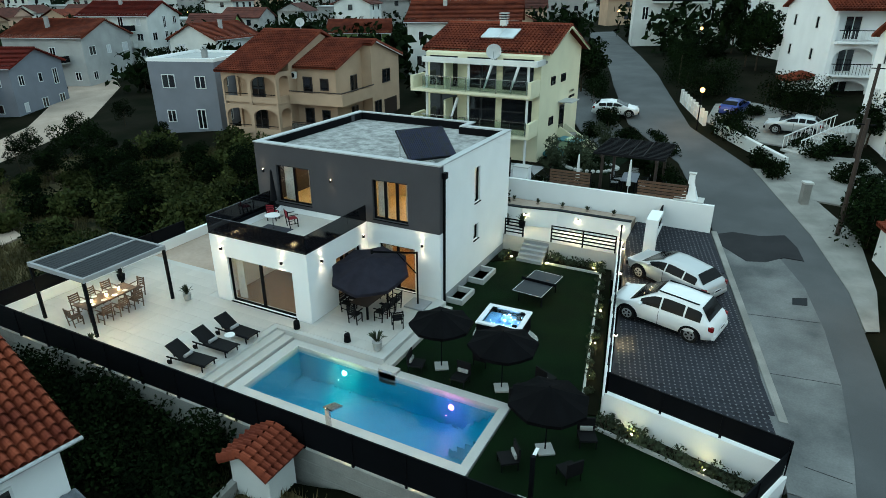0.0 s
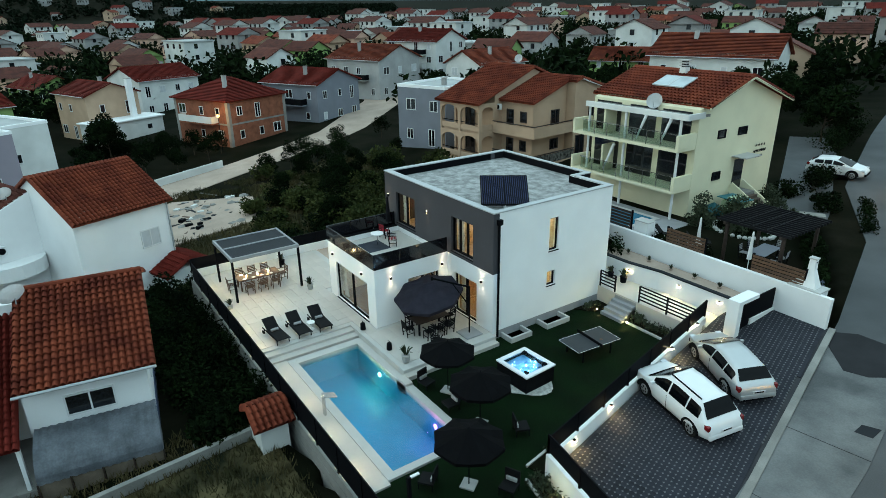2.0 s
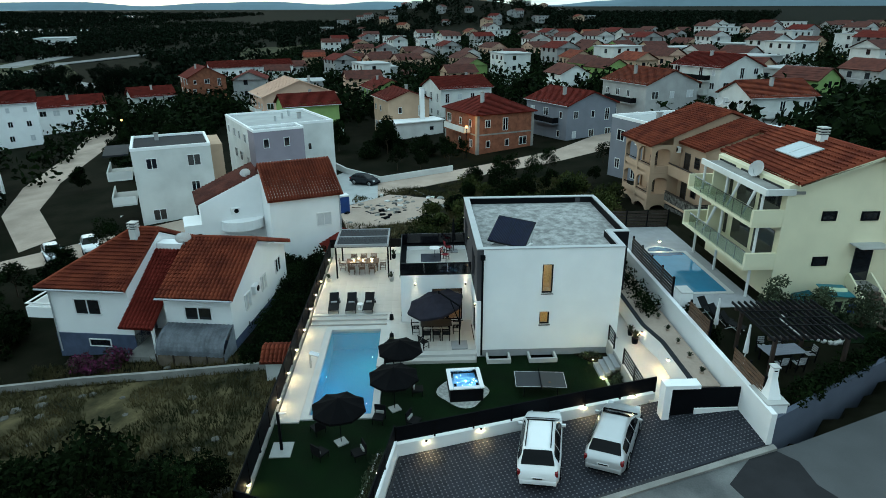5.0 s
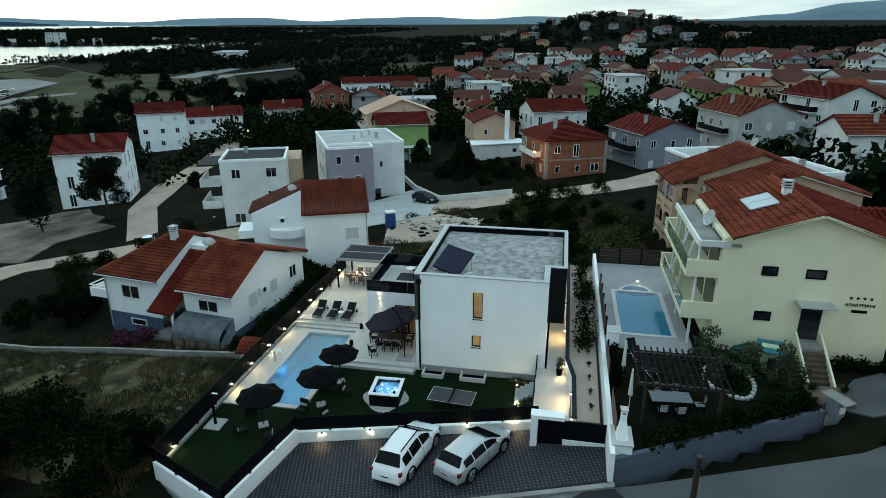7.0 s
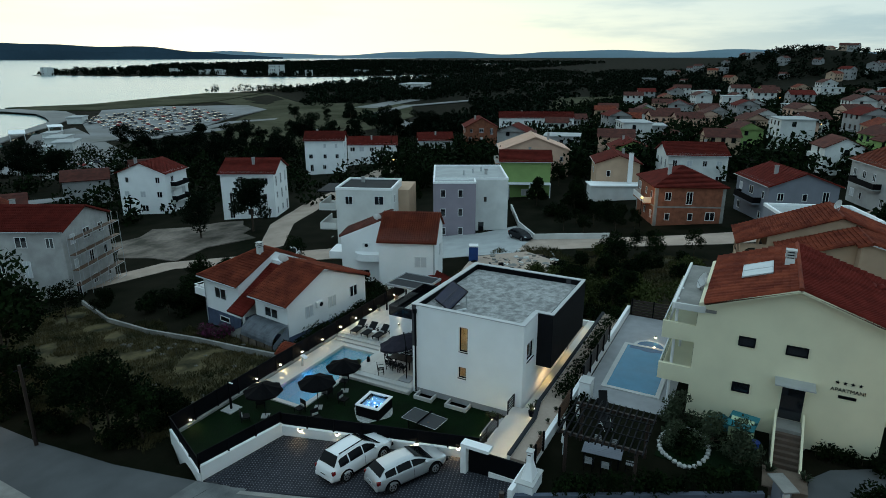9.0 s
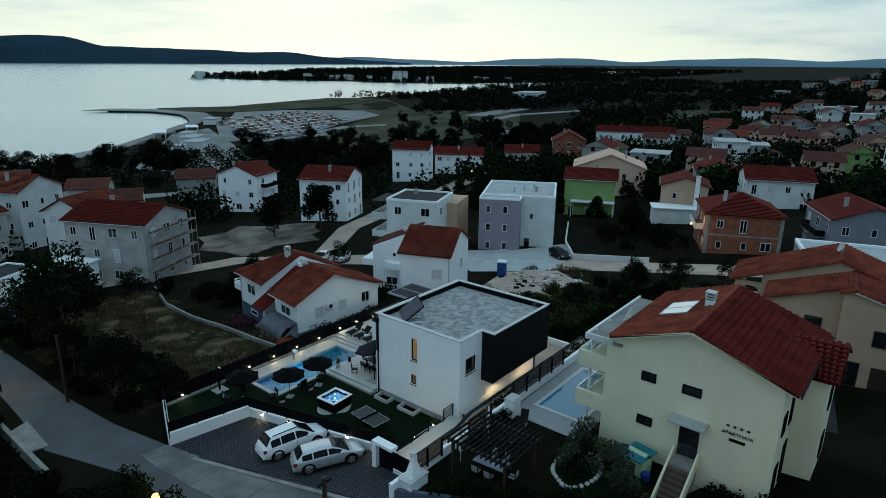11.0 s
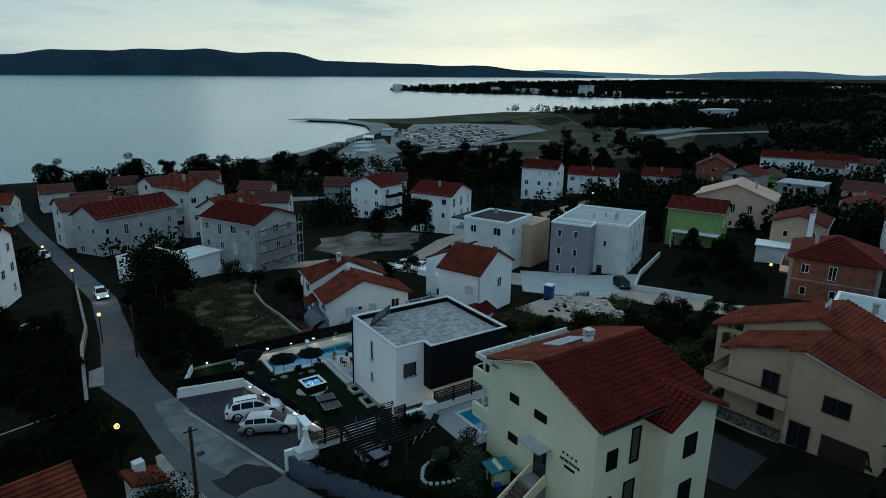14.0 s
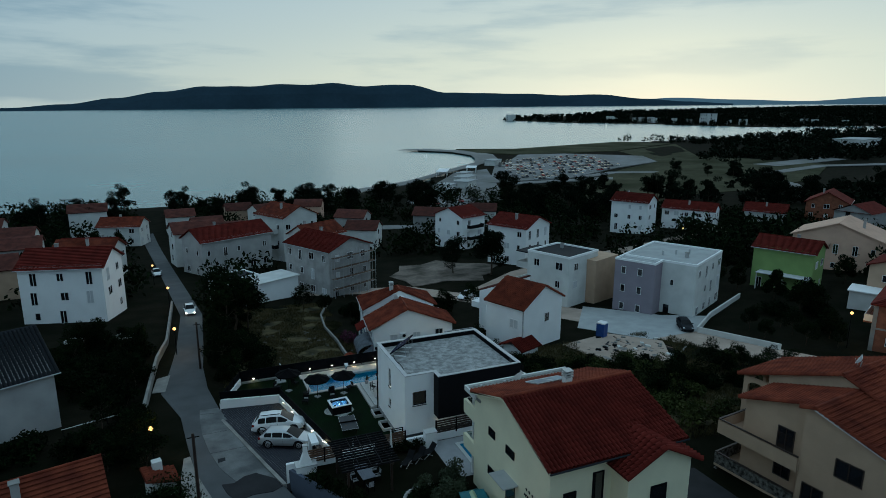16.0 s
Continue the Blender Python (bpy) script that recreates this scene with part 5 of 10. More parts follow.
# white house with the balcony wing
gw = thing("house", (-39.25, 8.75, -2.05), 112, "white house with red tiled roof, round balcony and canopy", "house")
W_, D_w = 6.5, 8.6
part("wall", gable_bm(W_, D_w, 6.4, 2.2), M["white"], gw)
for s in (-1, 1):
    bm = bmesh.new()
    slope(bm, (-W_ / 2 - 0.2, s * 4.75, 6.2), (W_ / 2 + 0.25, s * 4.75, 6.2), (-W_ / 2 - 0.2, s * 0.02, 8.75), (W_ / 2 + 0.25, s * 0.02, 8.75), 0.36, 0.27)
    part("roof", bm, M["tile"], gw, "red clay tile roof slope")
part("wing", prism_bm([(-W_ / 2 - 5.7, 0.6), (-W_ / 2, 0.6), (-W_ / 2, 5.4), (-W_ / 2 - 5.7, 5.4)], -1.5, lambda x, y: 7.6 + 0.42 * (x + W_ / 2)), M["white"], gw)
bm = bmesh.new()
slope(bm, (-W_ / 2 - 6.0, 5.7, 5.19), (-W_ / 2 - 6.0, 0.75, 5.19), (-W_ / 2 - 0.02, 5.7, 7.7), (-W_ / 2 - 0.02, 0.75, 7.7), 0.36, 0.27)
part("wing_roof", bm, M["tile_old"], gw, "faded pink tile roof of the wing")
bl = part("balcony", prism_bm([(-W_ / 2 - 4.0, 0.6)] + [(-W_ / 2 - 2.0 - 2.0 * math.cos(k * math.pi / 8), 0.6 - 1.4 * math.sin(k * math.pi / 8)) for k in range(1, 8)] + [(-W_ / 2, 0.6)], 2.5, 3.4), M["white"], gw, "rounded white balcony")
part("side_balcony", box_bm(-W_ / 2 - 7.3, -W_ / 2 - 5.7, 0.6, 4.0, 2.4, 3.3), M["white"], gw)
for x, z, w, h in ((1.6, 3.2, 1.4, 1.3), (2.0, 0.2, 1.2, 1.3)):
    add_window(gw, x, -D_w / 2, z, 0, w, h, 1, None, M["shutter"])
add_window(gw, -W_ / 2 - 3.0, 0.6, 0.0, 0, 1.6, 1.1, 1)
add_window(gw, W_ / 2, 0.8, 3.4, 90, 1.0, 1.3, 1)
aircon(gw, -W_ / 2 - 2.6, 0.6, 4.0, 0)
dish(gw, -W_ / 2 - 1.2, 1.0, 7.6, 0, 0.5)
part("downpipe", cyl_bm((W_ / 2 - 0.1, -4.4, -1.5), (W_ / 2 - 0.1, -4.4, 6.2), 0.06, seg=8), M["coping"], gw)
shed = thing("shed", (-36.2, 13.2, -2.5), 20, "small shed with a red tiled roof", "shed")
part("wall", box_bm(-1.6, 1.6, -1.6, 1.6, -0.5, 2.0), M["white"], shed)
for s in (-1, 1):
    bm = bmesh.new()
    slope(bm, (-2.0, s * 2.0, 1.8), (2.0, s * 2.0, 1.8), (-2.0, 0, 2.8), (2.0, 0, 2.8), 0.36, 0.27)
    part("roof", bm, M["tile_dark"], shed)

# flat-roofed houses further down
df = house((-58.2, -10.3, -4.4), 112, 8.8, 9.0, 9.5, "flat", 1.0, "offwhite", "darkroof", 3, label="white flat-roofed apartment house with dark roof and side balconies", seed=21, windows=(1, 1, 0, 1), chimney=True)
for k in range(3):
    bl = part("balcony", box_bm(-7.3, -4.7, -4.0, 2.5, 3.1 * k - 0.1, 3.1 * k + 0.1), M["offwhite"], df)
    if k:
        part("parapet", box_bm(-7.3, -7.15, -4.0, 2.5, 3.1 * k + 0.1, 3.1 * k + 1.0), M["offwhite"], bl)
        part("parapet", box_bm(-7.15, -4.7, -4.0, -3.88, 3.1 * k + 0.1, 3.1 * k + 1.0), M["offwhite"], bl)
part("canopy", box_bm(-7.4, -4.7, -4.1, 2.6, 9.0, 9.2), M["darkroof"], df)
part("rear_block", box_bm(2.0, 6.2, 1.0, 8.5, -1.5, 8.6), M["beige"], df)
gf = house((-74.2, -0.3, -3.9), 118, 12.3, 14.0, 9.3, "flat", 1.0, "offwhite", "flatroof", 3, label="flat-roofed apartment house in white and lilac grey", seed=22, windows=(0, 1, 1, 1), shut=0.1)
add_window(gf, 2.4, -7.0, 5.6, 0, 0.6, 1.0, 0)
part("lilac_block", box_bm(-6.16, 0.65, -10.2, -6.9, -1.5, 9.3), M["lilac"], gf, "lilac grey front block")
part("lilac_roof", box_bm(-5.9, 0.45, -9.95, -6.96, 9.3, 9.36), M["flatroof"], gf)
for x0, x1, y0, y1 in ring((-6.2, 0.69, -10.24, -6.96), (-5.95, 0.44, -9.99, -6.97)):
    if y1 - y0 > 0.05:
        part("lilac_parapet", box_bm(x0, x1, y0, y1, 9.3, 9.62), M["white"], gf)
part("entrance_door", box_bm(1.3, 2.2, -7.03, -6.98, 0.1, 2.2), M["pane"], gf, "dark entrance door")
part("entrance_slab", box_bm(0.7, 4.2, -9.0, -7.0, -0.6, 0.1), M["concrete"], gf)
for x in (-4.6, -1.8):
    for z in (0.9, 4.0, 7.1):
        add_window(gf, x, -10.2, z, 0, 0.8, 1.25, 0)
for k in range(3):
    part("vent", cyl_bm((-1 + 1.6 * k, -2.5 + 2 * k, 9.3), (-1 + 1.6 * k, -2.5 + 2 * k, 10.2), 0.18, seg=10), M["coping"], gf)
brk = house((-87.6, 33.0, -1.7), 24, 11.6, 11.0, 6.6, "hip", 2.5, "brick", "tile_dark", 2, label="unplastered red brick house with hipped roof", seed=23, bars=1, shut=0.0, balcony="s")
for z in (3.1, 6.4):
    part("ring_beam", box_bm(-5.83, 5.83, -5.53, 5.53, z - 0.12, z + 0.12), M["concrete"], brk, "grey concrete ring beam")
for sx in (-1, 1):
    for sy in (-1, 1):
        part("corner_column", box_bm(sx * 5.6 - 0.25, sx * 5.6 + 0.25, sy * 5.3 - 0.25, sy * 5.3 + 0.25, -1.5, 6.5), M["concrete"], brk, "grey concrete corner column")
house((-93.9, 48.8, -1.4), 24.7, 12.3, 10.8, 6.7, "gable", 2.0, "bluegrey", "tile_dark", 2, label="blue grey house with dark red roof and solar panels", seed=24, balcony="s")
house((-104.5, 67.0, 0.2), 18, 14, 12, 7.4, "gable", 2.4, "worn", "tile", 2, label="large white house with red roof and dormers", seed=25, balcony="s")
house((-57.0, 51.5, 0.2), 18, 7.5, 9.5, 7.2, "flat", 1.0, "bluegrey", "flatroof", 2, label="flat-roofed house with a blue grey front", seed=26)
house((-50.0, 57.0, 0.6), 18, 8.5, 8.0, 6.8, "flat", 1.0, "offwhite", "flatroof", 2, label="white flat-roofed house with roof panels", seed=27)
house((-70.5, 102.0, 2.6), 30, 11, 9, 4.6, "gable", 2.0, "green", "tile", 2, label="lime green house with an orange tiled roof", seed=29, balcony="e")
house((-40.0, 84.0, 3.6), 18, 15, 10, 6.8, "gable", 2.4, "offwhite", "tile", 2, label="pale house with red roof and deep loggias", seed=28, balcony="s")

# the beige house with arched loggias
def arcade(x0, x1, y0, y1, z0, z1, n, parent, material):
    """A wall along x with n arched openings."""
    bm = bmesh.new()
    w = (x1 - x0) / n
    for i in range(n):
        a, b_ = x0 + w * i, x0 + w * (i + 1)
        r = w / 2 - 0.18
        mid = (a + b_) / 2
        spring = z1 - 0.35 - r * 0.55
        prev = None
        for k in range(13):
            q = math.pi * k / 12
            x, z = mid - r * math.cos(q), spring + r * 0.55 * math.sin(q)
            row = [bm.verts.new((x, y, zz)) for y in (y0, y1) for zz in (z, z1)]
            if prev:
                bm.faces.new((prev[0], row[0], row[1], prev[1]))
                bm.faces.new((prev[2], prev[3], row[3], row[2]))
                bm.faces.new((prev[0], prev[2], row[2], row[0]))
            prev = row
        bx(bm, a, mid - r, y0, y1, z0, z1)
        bx(bm, mid + r, b_, y0, y1, z0, z1)
    return part("arcade", bm, material, parent, "arched loggia front")


BZ = (-1.2, 1.7, 4.6)                                  # floors
bg = thing("house", (-40.3, 44.2, 0), 6.5, "beige house with arched loggias, balconies and red tiled roofs", "house")
# west block behind the loggias
bm = bmesh.new()
a = [bm.verts.new((-6.0, y, z)) for y, z in ((2.2, -2.0), (15.6, -2.0), (15.6, 7.5), (7.9, 10.35), (2.2, 8.2))]
b = [bm.verts.new((0.0, y, z)) for y, z in ((2.2, -2.0), (15.6, -2.0), (15.6, 7.5), (7.9, 10.35), (2.2, 8.2))]
bm.faces.new(a), bm.faces.new(b)
for i in range(5):
    bm.faces.new((a[i], b[i], b[(i + 1) % 5], a[(i + 1) % 5]))
part("west_wall", bm, M["beige"], bg)
for s, ey in ((-1, -0.45), (1, 16.1)):
    bm = bmesh.new()
    slope(bm, (-6.4, ey, 7.4), (0.35, ey, 7.4), (-6.4, 7.9 + s * 0.02, 10.55), (0.35, 7.9 + s * 0.02, 10.55), 0.36, 0.28)
    part("west_roof", bm, M["tile"], bg)
part("ridge_cap", cyl_bm((-6.4, 7.9, 10.58), (0.35, 7.9, 10.58), 0.12, seg=8), M["tile"], bg)
for z, top in ((BZ[0], 2.7), (BZ[1], 2.7), (BZ[2], 2.75)):
    lg = part("loggia_floor", box_bm(-6.0, 0.0, 0.25, 2.2, z - 0.2, z), M["beige"], bg)
    arcade(-6.0, 0.0, 0.0, 0.25, z - 0.2, z + top, 2, bg, M["beige"])
    sd = arcade(0.25, 2.2, -0.25, 0.0, z - 0.2, z + top, 1, bg, M["beige"])
    sd.matrix_basis = pose(-0.25, 0, 0, 0, 0, 90)
    sd = arcade(0.25, 2.2, -0.25, 0.0, z - 0.2, z + top, 1, bg, M["beige"])
    sd.matrix_basis = pose(-6.0, 0, 0, 0, 0, 90)
    if z > 0:
        for x in (-4.5, -1.5):
            part("parapet", box_bm(x - 1.32, x + 1.32, 0.05, 0.2, z, z + 0.55), M["beige"], lg)
            part("rail", box_bm(x - 1.32, x + 1.32, 0.09, 0.15, z + 0.75, z + 0.82), M["black"], lg)
        part("side_parapet", box_bm(-0.2, -0.05, 0.42, 2.0, z, z + 0.6), M["beige"], lg)
    add_window(bg, -3.6, 2.2, z + 0.05, 0, 1.5, 2.1, 1, M["darkwood"])
# east block under the lower roof, stepping forward past its ridge
bm = bmesh.new()
for x1, prof in ((4.3, ((3.2, -2.0), (8.35, -2.0), (8.35, 9.35), (3.2, 7.65))), (5.4, ((8.35, -2.0), (14.8, -2.0), (14.8, 7.85), (9.05, 9.55), (8.35, 9.35)))):
    a = [bm.verts.new((0.0, y, z)) for y, z in prof]
    b = [bm.verts.new((x1, y, z)) for y, z in prof]
    bm.faces.new(a), bm.faces.new(b)
    for i in range(len(a)):
        j = (i + 1) % len(a)
        bm.faces.new((a[i], b[i], b[j], a[j]))
part("east_wall", bm, M["beige"], bg)
bm = bmesh.new()
slope(bm, (0.0, 2.75, 7.62), (4.75, 2.75, 7.62), (0.0, 9.03, 9.72), (4.75, 9.03, 9.72), 0.36, 0.28)
part("east_roof", bm, M["tile"], bg)
bm = bmesh.new()
slope(bm, (5.75, 15.3, 7.9), (0.0, 15.3, 7.9), (5.75, 9.07, 9.72), (0.0, 9.07, 9.72), 0.36, 0.28)
part("east_roof", bm, M["tile"], bg)
bm = bmesh.new()
slope(bm, (4.75, 8.0, 9.38), (5.75, 8.0, 9.38), (4.75, 9.03, 9.72), (5.75, 9.03, 9.72), 0.36, 0.28)
part("east_roof", bm, M["tile"], bg)
part("ridge_cap", cyl_bm((0.0, 9.05, 9.76), (5.75, 9.05, 9.76), 0.12, seg=8), M["tile"], bg)
part("barge_board", bar_bm((5.7, 9.05, 9.58), (5.7, 15.3, 7.76), 0.06, 0.12), M["frame"], bg)
# balconies round the south-east corner
stonework = mat("rubble_stonework", (0.17, 0.16, 0.145), 0.95, vary=0.5, scale=3.5, fine=14, bump=0.8, second=(0.022, 0.02, 0.018))
for z in BZ[1:]:
    bl = part("balcony", prism_bm([(0.0, 1.9), (5.65, 1.9), (5.65, 8.33), (4.32, 8.33), (4.32, 3.17), (0.0, 3.17)], z - 0.22, z), M["beige"], bg)
    for x0, x1, y0, y1 in ((0.0, 5.65, 1.9, 2.03), (5.52, 5.65, 2.03, 8.33)):
        part("parapet", box_bm(x0, x1, y0, y1, z, z + 0.85), M["beige"] if z > 3 else stonework, bl, "stained beige parapet" if z > 3 else "rubble stone parapet")
        part("rail", box_bm(x0, x1, y0 - 0.02, y1 + 0.02, z + 0.92, z + 1.0), M["darkwood"], bl, "dark stained hand rail")
for z in BZ[1:]:
    add_window(bg, 1.3, 3.2, z + 0.05, 0, 1.0, 2.1, 0, M["darkwood"])
    add_window(bg, 3.1, 3.2, z + 0.95, 0, 0.9, 1.1, 0, M["darkwood"])
    add_window(bg, 4.3, 6.6, z + 0.05 if z > 3 else z + 0.9, 90, 1.3, 2.0 if z > 3 else 1.1, 1, M["darkwood"])
add_window(bg, 5.4, 11.6, 5.4, 90, 1.8, 1.35, 1, M["darkwood"])
add_window(bg, 5.4, 9.5, 1.75, 90, 1.5, 2.1, 1, M["darkwood"])
part("garage_door", box_bm(5.39, 5.43, 11.0, 14.0, 1.3, 3.7), M["darkwood"], bg, "dark garage door")
for y in (4.5, 13.0):
    add_window(bg, -6.0, y, 5.4, 270, 1.1, 1.3, 1, M["darkwood"])
for x, z in ((-4.5, 5.3), (-1.5, 5.3), (-3, 2.4)):
    add_window(bg, x, 15.6, z, 180, 1.1, 1.3, 1, M["darkwood"])
part("stone_pier", box_bm(4.32, 5.6, 7.75, 8.33, -2.0, 1.45), stonework, bg, "rubble stone pier")
part("stone_wall", box_bm(0.2, 5.6, 1.92, 2.15, -2.0, 1.3), stonework, bg, "rubble stone garden wall")
aircon(bg, -0.02, 2.9, 6.6, 0)
dish(bg, -2.0, 7.9, 11.2, 200, 0.45)

# houses toward the sea
sc = house((-21.9, -38.6, -5.6), 117, 13.4, 10.4, 9.6, "gable", 2.0, "greyhouse", "tile_dark", 3, label="unpainted grey three-storey house with scaffolding on its gable", seed=31, wave=0.28)
scaf = thing("scaffolding", (-21.9, -38.6, -5.6), 117, "steel pipe scaffolding before the grey gable wall", "scaffolding")
for i in range(6):
    y = -5.2 + 2.08 * i
    for x in (7.3, 8.2):
        part("standard", cyl_bm((x, y, -0.3), (x, y, 9.6), 0.04, seg=6), M["coping"], scaf)
for k in range(5):
    z = 0.3 + 2.0 * k
    for x in (7.3, 8.2):
        part("ledger", cyl_bm((x, -5.3, z), (x, 5.3, z), 0.035, seg=6), M["coping"], scaf)
    if k:
        part("platform", box_bm(7.35, 8.15, -5.2, 5.2, z + 0.04, z + 0.09), M["wood"], scaf)
for x, y, z, rz, w, d, h, roof, wall, tiles, st, label, bal, *high in (
        (-70.5, -47.4, -6.2, 118.5, 10.5, 11.0, 9.3, "gable", "white", "tile_dark", 3, "white three-storey house with a dark red roof", ""),
        (-67.0, -74.5, -8.0, 21, 8.5, 11.0, 9.4, "gable", "white", "tile_dark", 3, "white three-storey house with red roof and balconies", "n"),
        (-21.0, -86.0, -9.8, 118, 12.0, 11.0, 12.4, "gable", "offwhite", "tile", 3, "large house with orange tiled roof and gabled balcony", "s", 2.6),
        (-24.0, -60.0, -7.6, 28, 10.0, 8.0, 9.6, "gable", "offwhite", "tile", 3, "pale house with an orange roof joined to the grey house", "", 2.2),
        (-5.0, -71.5, -7.8, 27, 18.0, 9.0, 8.6, "gable", "worn", "tile_dark", 2, "white house with low red roof and an arched step", "", 2.4),
        (21.0, -31.5, -3.4, -13, 12.0, 9.0, 9.2, "gable", "white", "tile_dark", 3, "tall white three-storey house with hedged garden", ""),
        (14.4, 35.0, 0.6, 14, 8.0, 6.0, 2.8, "gable", "offwhite", "tile", 1, "low white house with red tiled roof behind a hedge", ""),
        (12.6, 56.0, 2.2, 12, 11.5, 9.0, 9.0, "gable", "white", "tile", 3, "white house with garage above the court", ""),
        (-1.0, 116.0, 5.5, 14, 11.0, 10.0, 8.4, "gable", "white", "tile", 3, "white house with balcony behind the trees", "s"),
        (-17.5, 122.0, 6.0, 14, 14.0, 10.0, 9.6, "flat", "offwhite", "flatroof", 3, "pale apartment house with long balconies", "s"),
        (24.0, -72.0, -7.0, -15, 12.0, 9.0, 6.5, "gable", "offwhite", "tile", 2, "white house with red roof near the shore", ""),
        (27.0, -98.0, -9.0, -15, 13.0, 9.0, 4.0, "gable", "pink", "tile_dark", 1, "long low pink house with red roof", ""),
        (22.0, -130.0, -11.0, -15, 12.0, 9.0, 6.0, "gable", "offwhite", "tile", 2, "white seaside house with red roof", ""),
        (-127.5, -74.0, -7.4, 120, 11.5, 8.5, 9.6, "gable", "white", "tile_dark", 3, "white house with red roof beside pines", ""),
        (-148.5, -71.3, -7.6, 122, 16, 8, 6.4, "gable", "white", "tile_dark", 2, "long white house with a red roof", ""),
        (-165.2, -56.7, -6.6, 124, 11.5, 9, 5.9, "gable", "offwhite", "tile_dark", 2, "pale house with a dark red roof", ""),
        (-178, -45.5, -5.3, 30, 12, 11, 8.6, "gable", "brick", "tile_dark", 3, "red brick house with white shutters", "", 3.0),
        (-241, -47, -5.2, 114, 32, 11, 7.0, "gable", "white", "tile_dark", 2, "long white house with dormers", ""),
        (-131, -9.0, -4.4, 26, 13, 17, 7.6, "gable", "pink", "pink", 2, "peach coloured house with arched balconies", "s", 3.2),
        (-104, -1.0, -4.2, 113.5, 10.5, 8, 8.3, "gable", "green", "tile_dark", 2, "lime green house with dark roof and awning", "", 1.8),
        (-109, 17.3, -2.9, 20, 10, 8.6, 7.4, "gable", "beige", "tile_dark", 2, "beige house with white gable wall", "", 1.6),
        (-130, 30, -2.6, 112, 13, 11, 7.0, "gable", "offwhite", "tile_dark", 2, "pale house with dark red roof", ""),
        (-150, 12, -3.5, 20, 12, 10, 5.8, "gable", "green", "tile_dark", 2, "pale green house with red roof", ""),
        (-108, 82, 2.4, 20, 13, 11, 7.8, "gable", "offwhite", "tile_dark", 3, "white apartment house with dormers", "s"),
        (-85, 80.3, 0.8, 98, 12, 9, 6.3, "gable", "offwhite", "tile", 2, "white house with red roof and balconies", "s")):
    house((x, y, z), rz, w, d, h, roof, high[0] if high else 2.2, wall, tiles, st, label=label, seed=int(abs(x * 7 + y)), balcony=bal)
house((22.3, 15.0, 0.2), 26, 10.0, 10.0, 6.0, "gable", 3.0, "worn", "darkroof", 2, label="pale grey house with a black roof across the road", seed=57, windows=(1, 1, 0, 0), chimney=False, wave=0.34)
for x, y, rz, w, d, h, label in ((-102.4, 19.6, 116, 11.5, 4.5, 2.9, "white flat-roofed garage before the beige house"),):
    g2 = thing("garage", (x, y, land(x, y)), rz, label, "garage")
    part("wall", box_bm(-w / 2, w / 2, -d / 2, d / 2, -1, h), M["offwhite"], g2)
    part("roof", box_bm(-w / 2 - 0.3, w / 2 + 0.3, -d / 2 - 0.3, d / 2 + 0.3, h, h + 0.18), M["white"], g2)
    part("window", box_bm(w / 2 - 3, w / 2 - 2.2, -d / 2 - 0.04, -d / 2 + 0.02, 1.2, 1.9), M["pane"], g2)
gc = thing("chimney", (-103.4, 21.6, -2.6), 20, "tall white chimney stack against the beige house", "chimney")
part("shaft", box_bm(-0.4, 0.4, -0.4, 0.4, -0.5, 9.2), M["white"], gc)
part("cap", box_bm(-0.45, 0.45, -0.45, 0.45, 9.2, 9.35), M["coping_stone"], gc)
aw = thing("awning_terrace", (-100.6, 1.4, land(-100.6, 1.4)), 113.5, "covered terrace with a pale sheet roof before the green house", "terrace")
part("roof", box_bm(-4.6, 4.4, -2.6, 1.2, 3.0, 3.12), M["shutter"], aw)
for x in (-4.4, 0.0, 4.2):
    part("post", box_bm(x - 0.08, x + 0.08, -2.5, -2.34, -0.6, 3.0), M["frame"], aw)
g3 = thing("garage", (-3.6, -35.6, land(-3.6, -35.6)), 27, "low white garage with a dark flat roof", "garage")
part("wall", box_bm(-3.6, 3.6, -2.6, 2.6, -1, 4.4), M["white"], g3)
part("roof", box_bm(-3.4, 3.4, -2.4, 2.4, 4.4, 4.46), M["darkroof"], g3)
for x0, x1, y0, y1 in ((-3.65, 3.65, -2.65, -2.4), (-3.65, 3.65, 2.4, 2.65), (-3.65, -3.4, -2.4, 2.4), (3.4, 3.65, -2.4, 2.4)):
    part("parapet", box_bm(x0, x1, y0, y1, 4.4, 4.65), M["white"], g3)
gr = thing("garage", (-10.2, -34.8, -4.0), 27, "white flat-roofed garage with a pale roof", "garage")
part("wall", box_bm(-4.2, 4.2, -2.7, 2.7, -1, 3.0), M["white"], gr)
part("roof", box_bm(-4.5, 4.5, -3.0, 3.0, 3.0, 3.2), M["offwhite"], gr)
part("garage_door", box_bm(4.2, 4.25, -1.9, 1.9, 0, 2.3), M["shutter"], gr)


# white apartment house with arched balconies on the upper road
ar_h = thing("apartment_house", (3.8, 71.6, 3.4), 18, "white apartment house with arched balconies and red roof", "house")
part("wall", box_bm(0.0, 12.0, 1.6, 13.0, -1.5, 9.4), M["white"], ar_h)
for s, ey in ((-1, -0.5), (1, 13.5)):
    bm = bmesh.new()
    slope(bm, (-0.5, ey, 9.1), (12.5, ey, 9.1), (-0.5, 6.5 + s * 0.02, 12.0), (12.5, 6.5 + s * 0.02, 12.0), 0.4, 0.3)
    part("roof", bm, M["tile"], ar_h)
part("gable_wall", prism_bm([(0.0, 0.0), (0.28, 0.0), (0.28, 1.6), (0.0, 1.6)], -1.5, 9.2), M["white"], ar_h)
bm = bmesh.new()
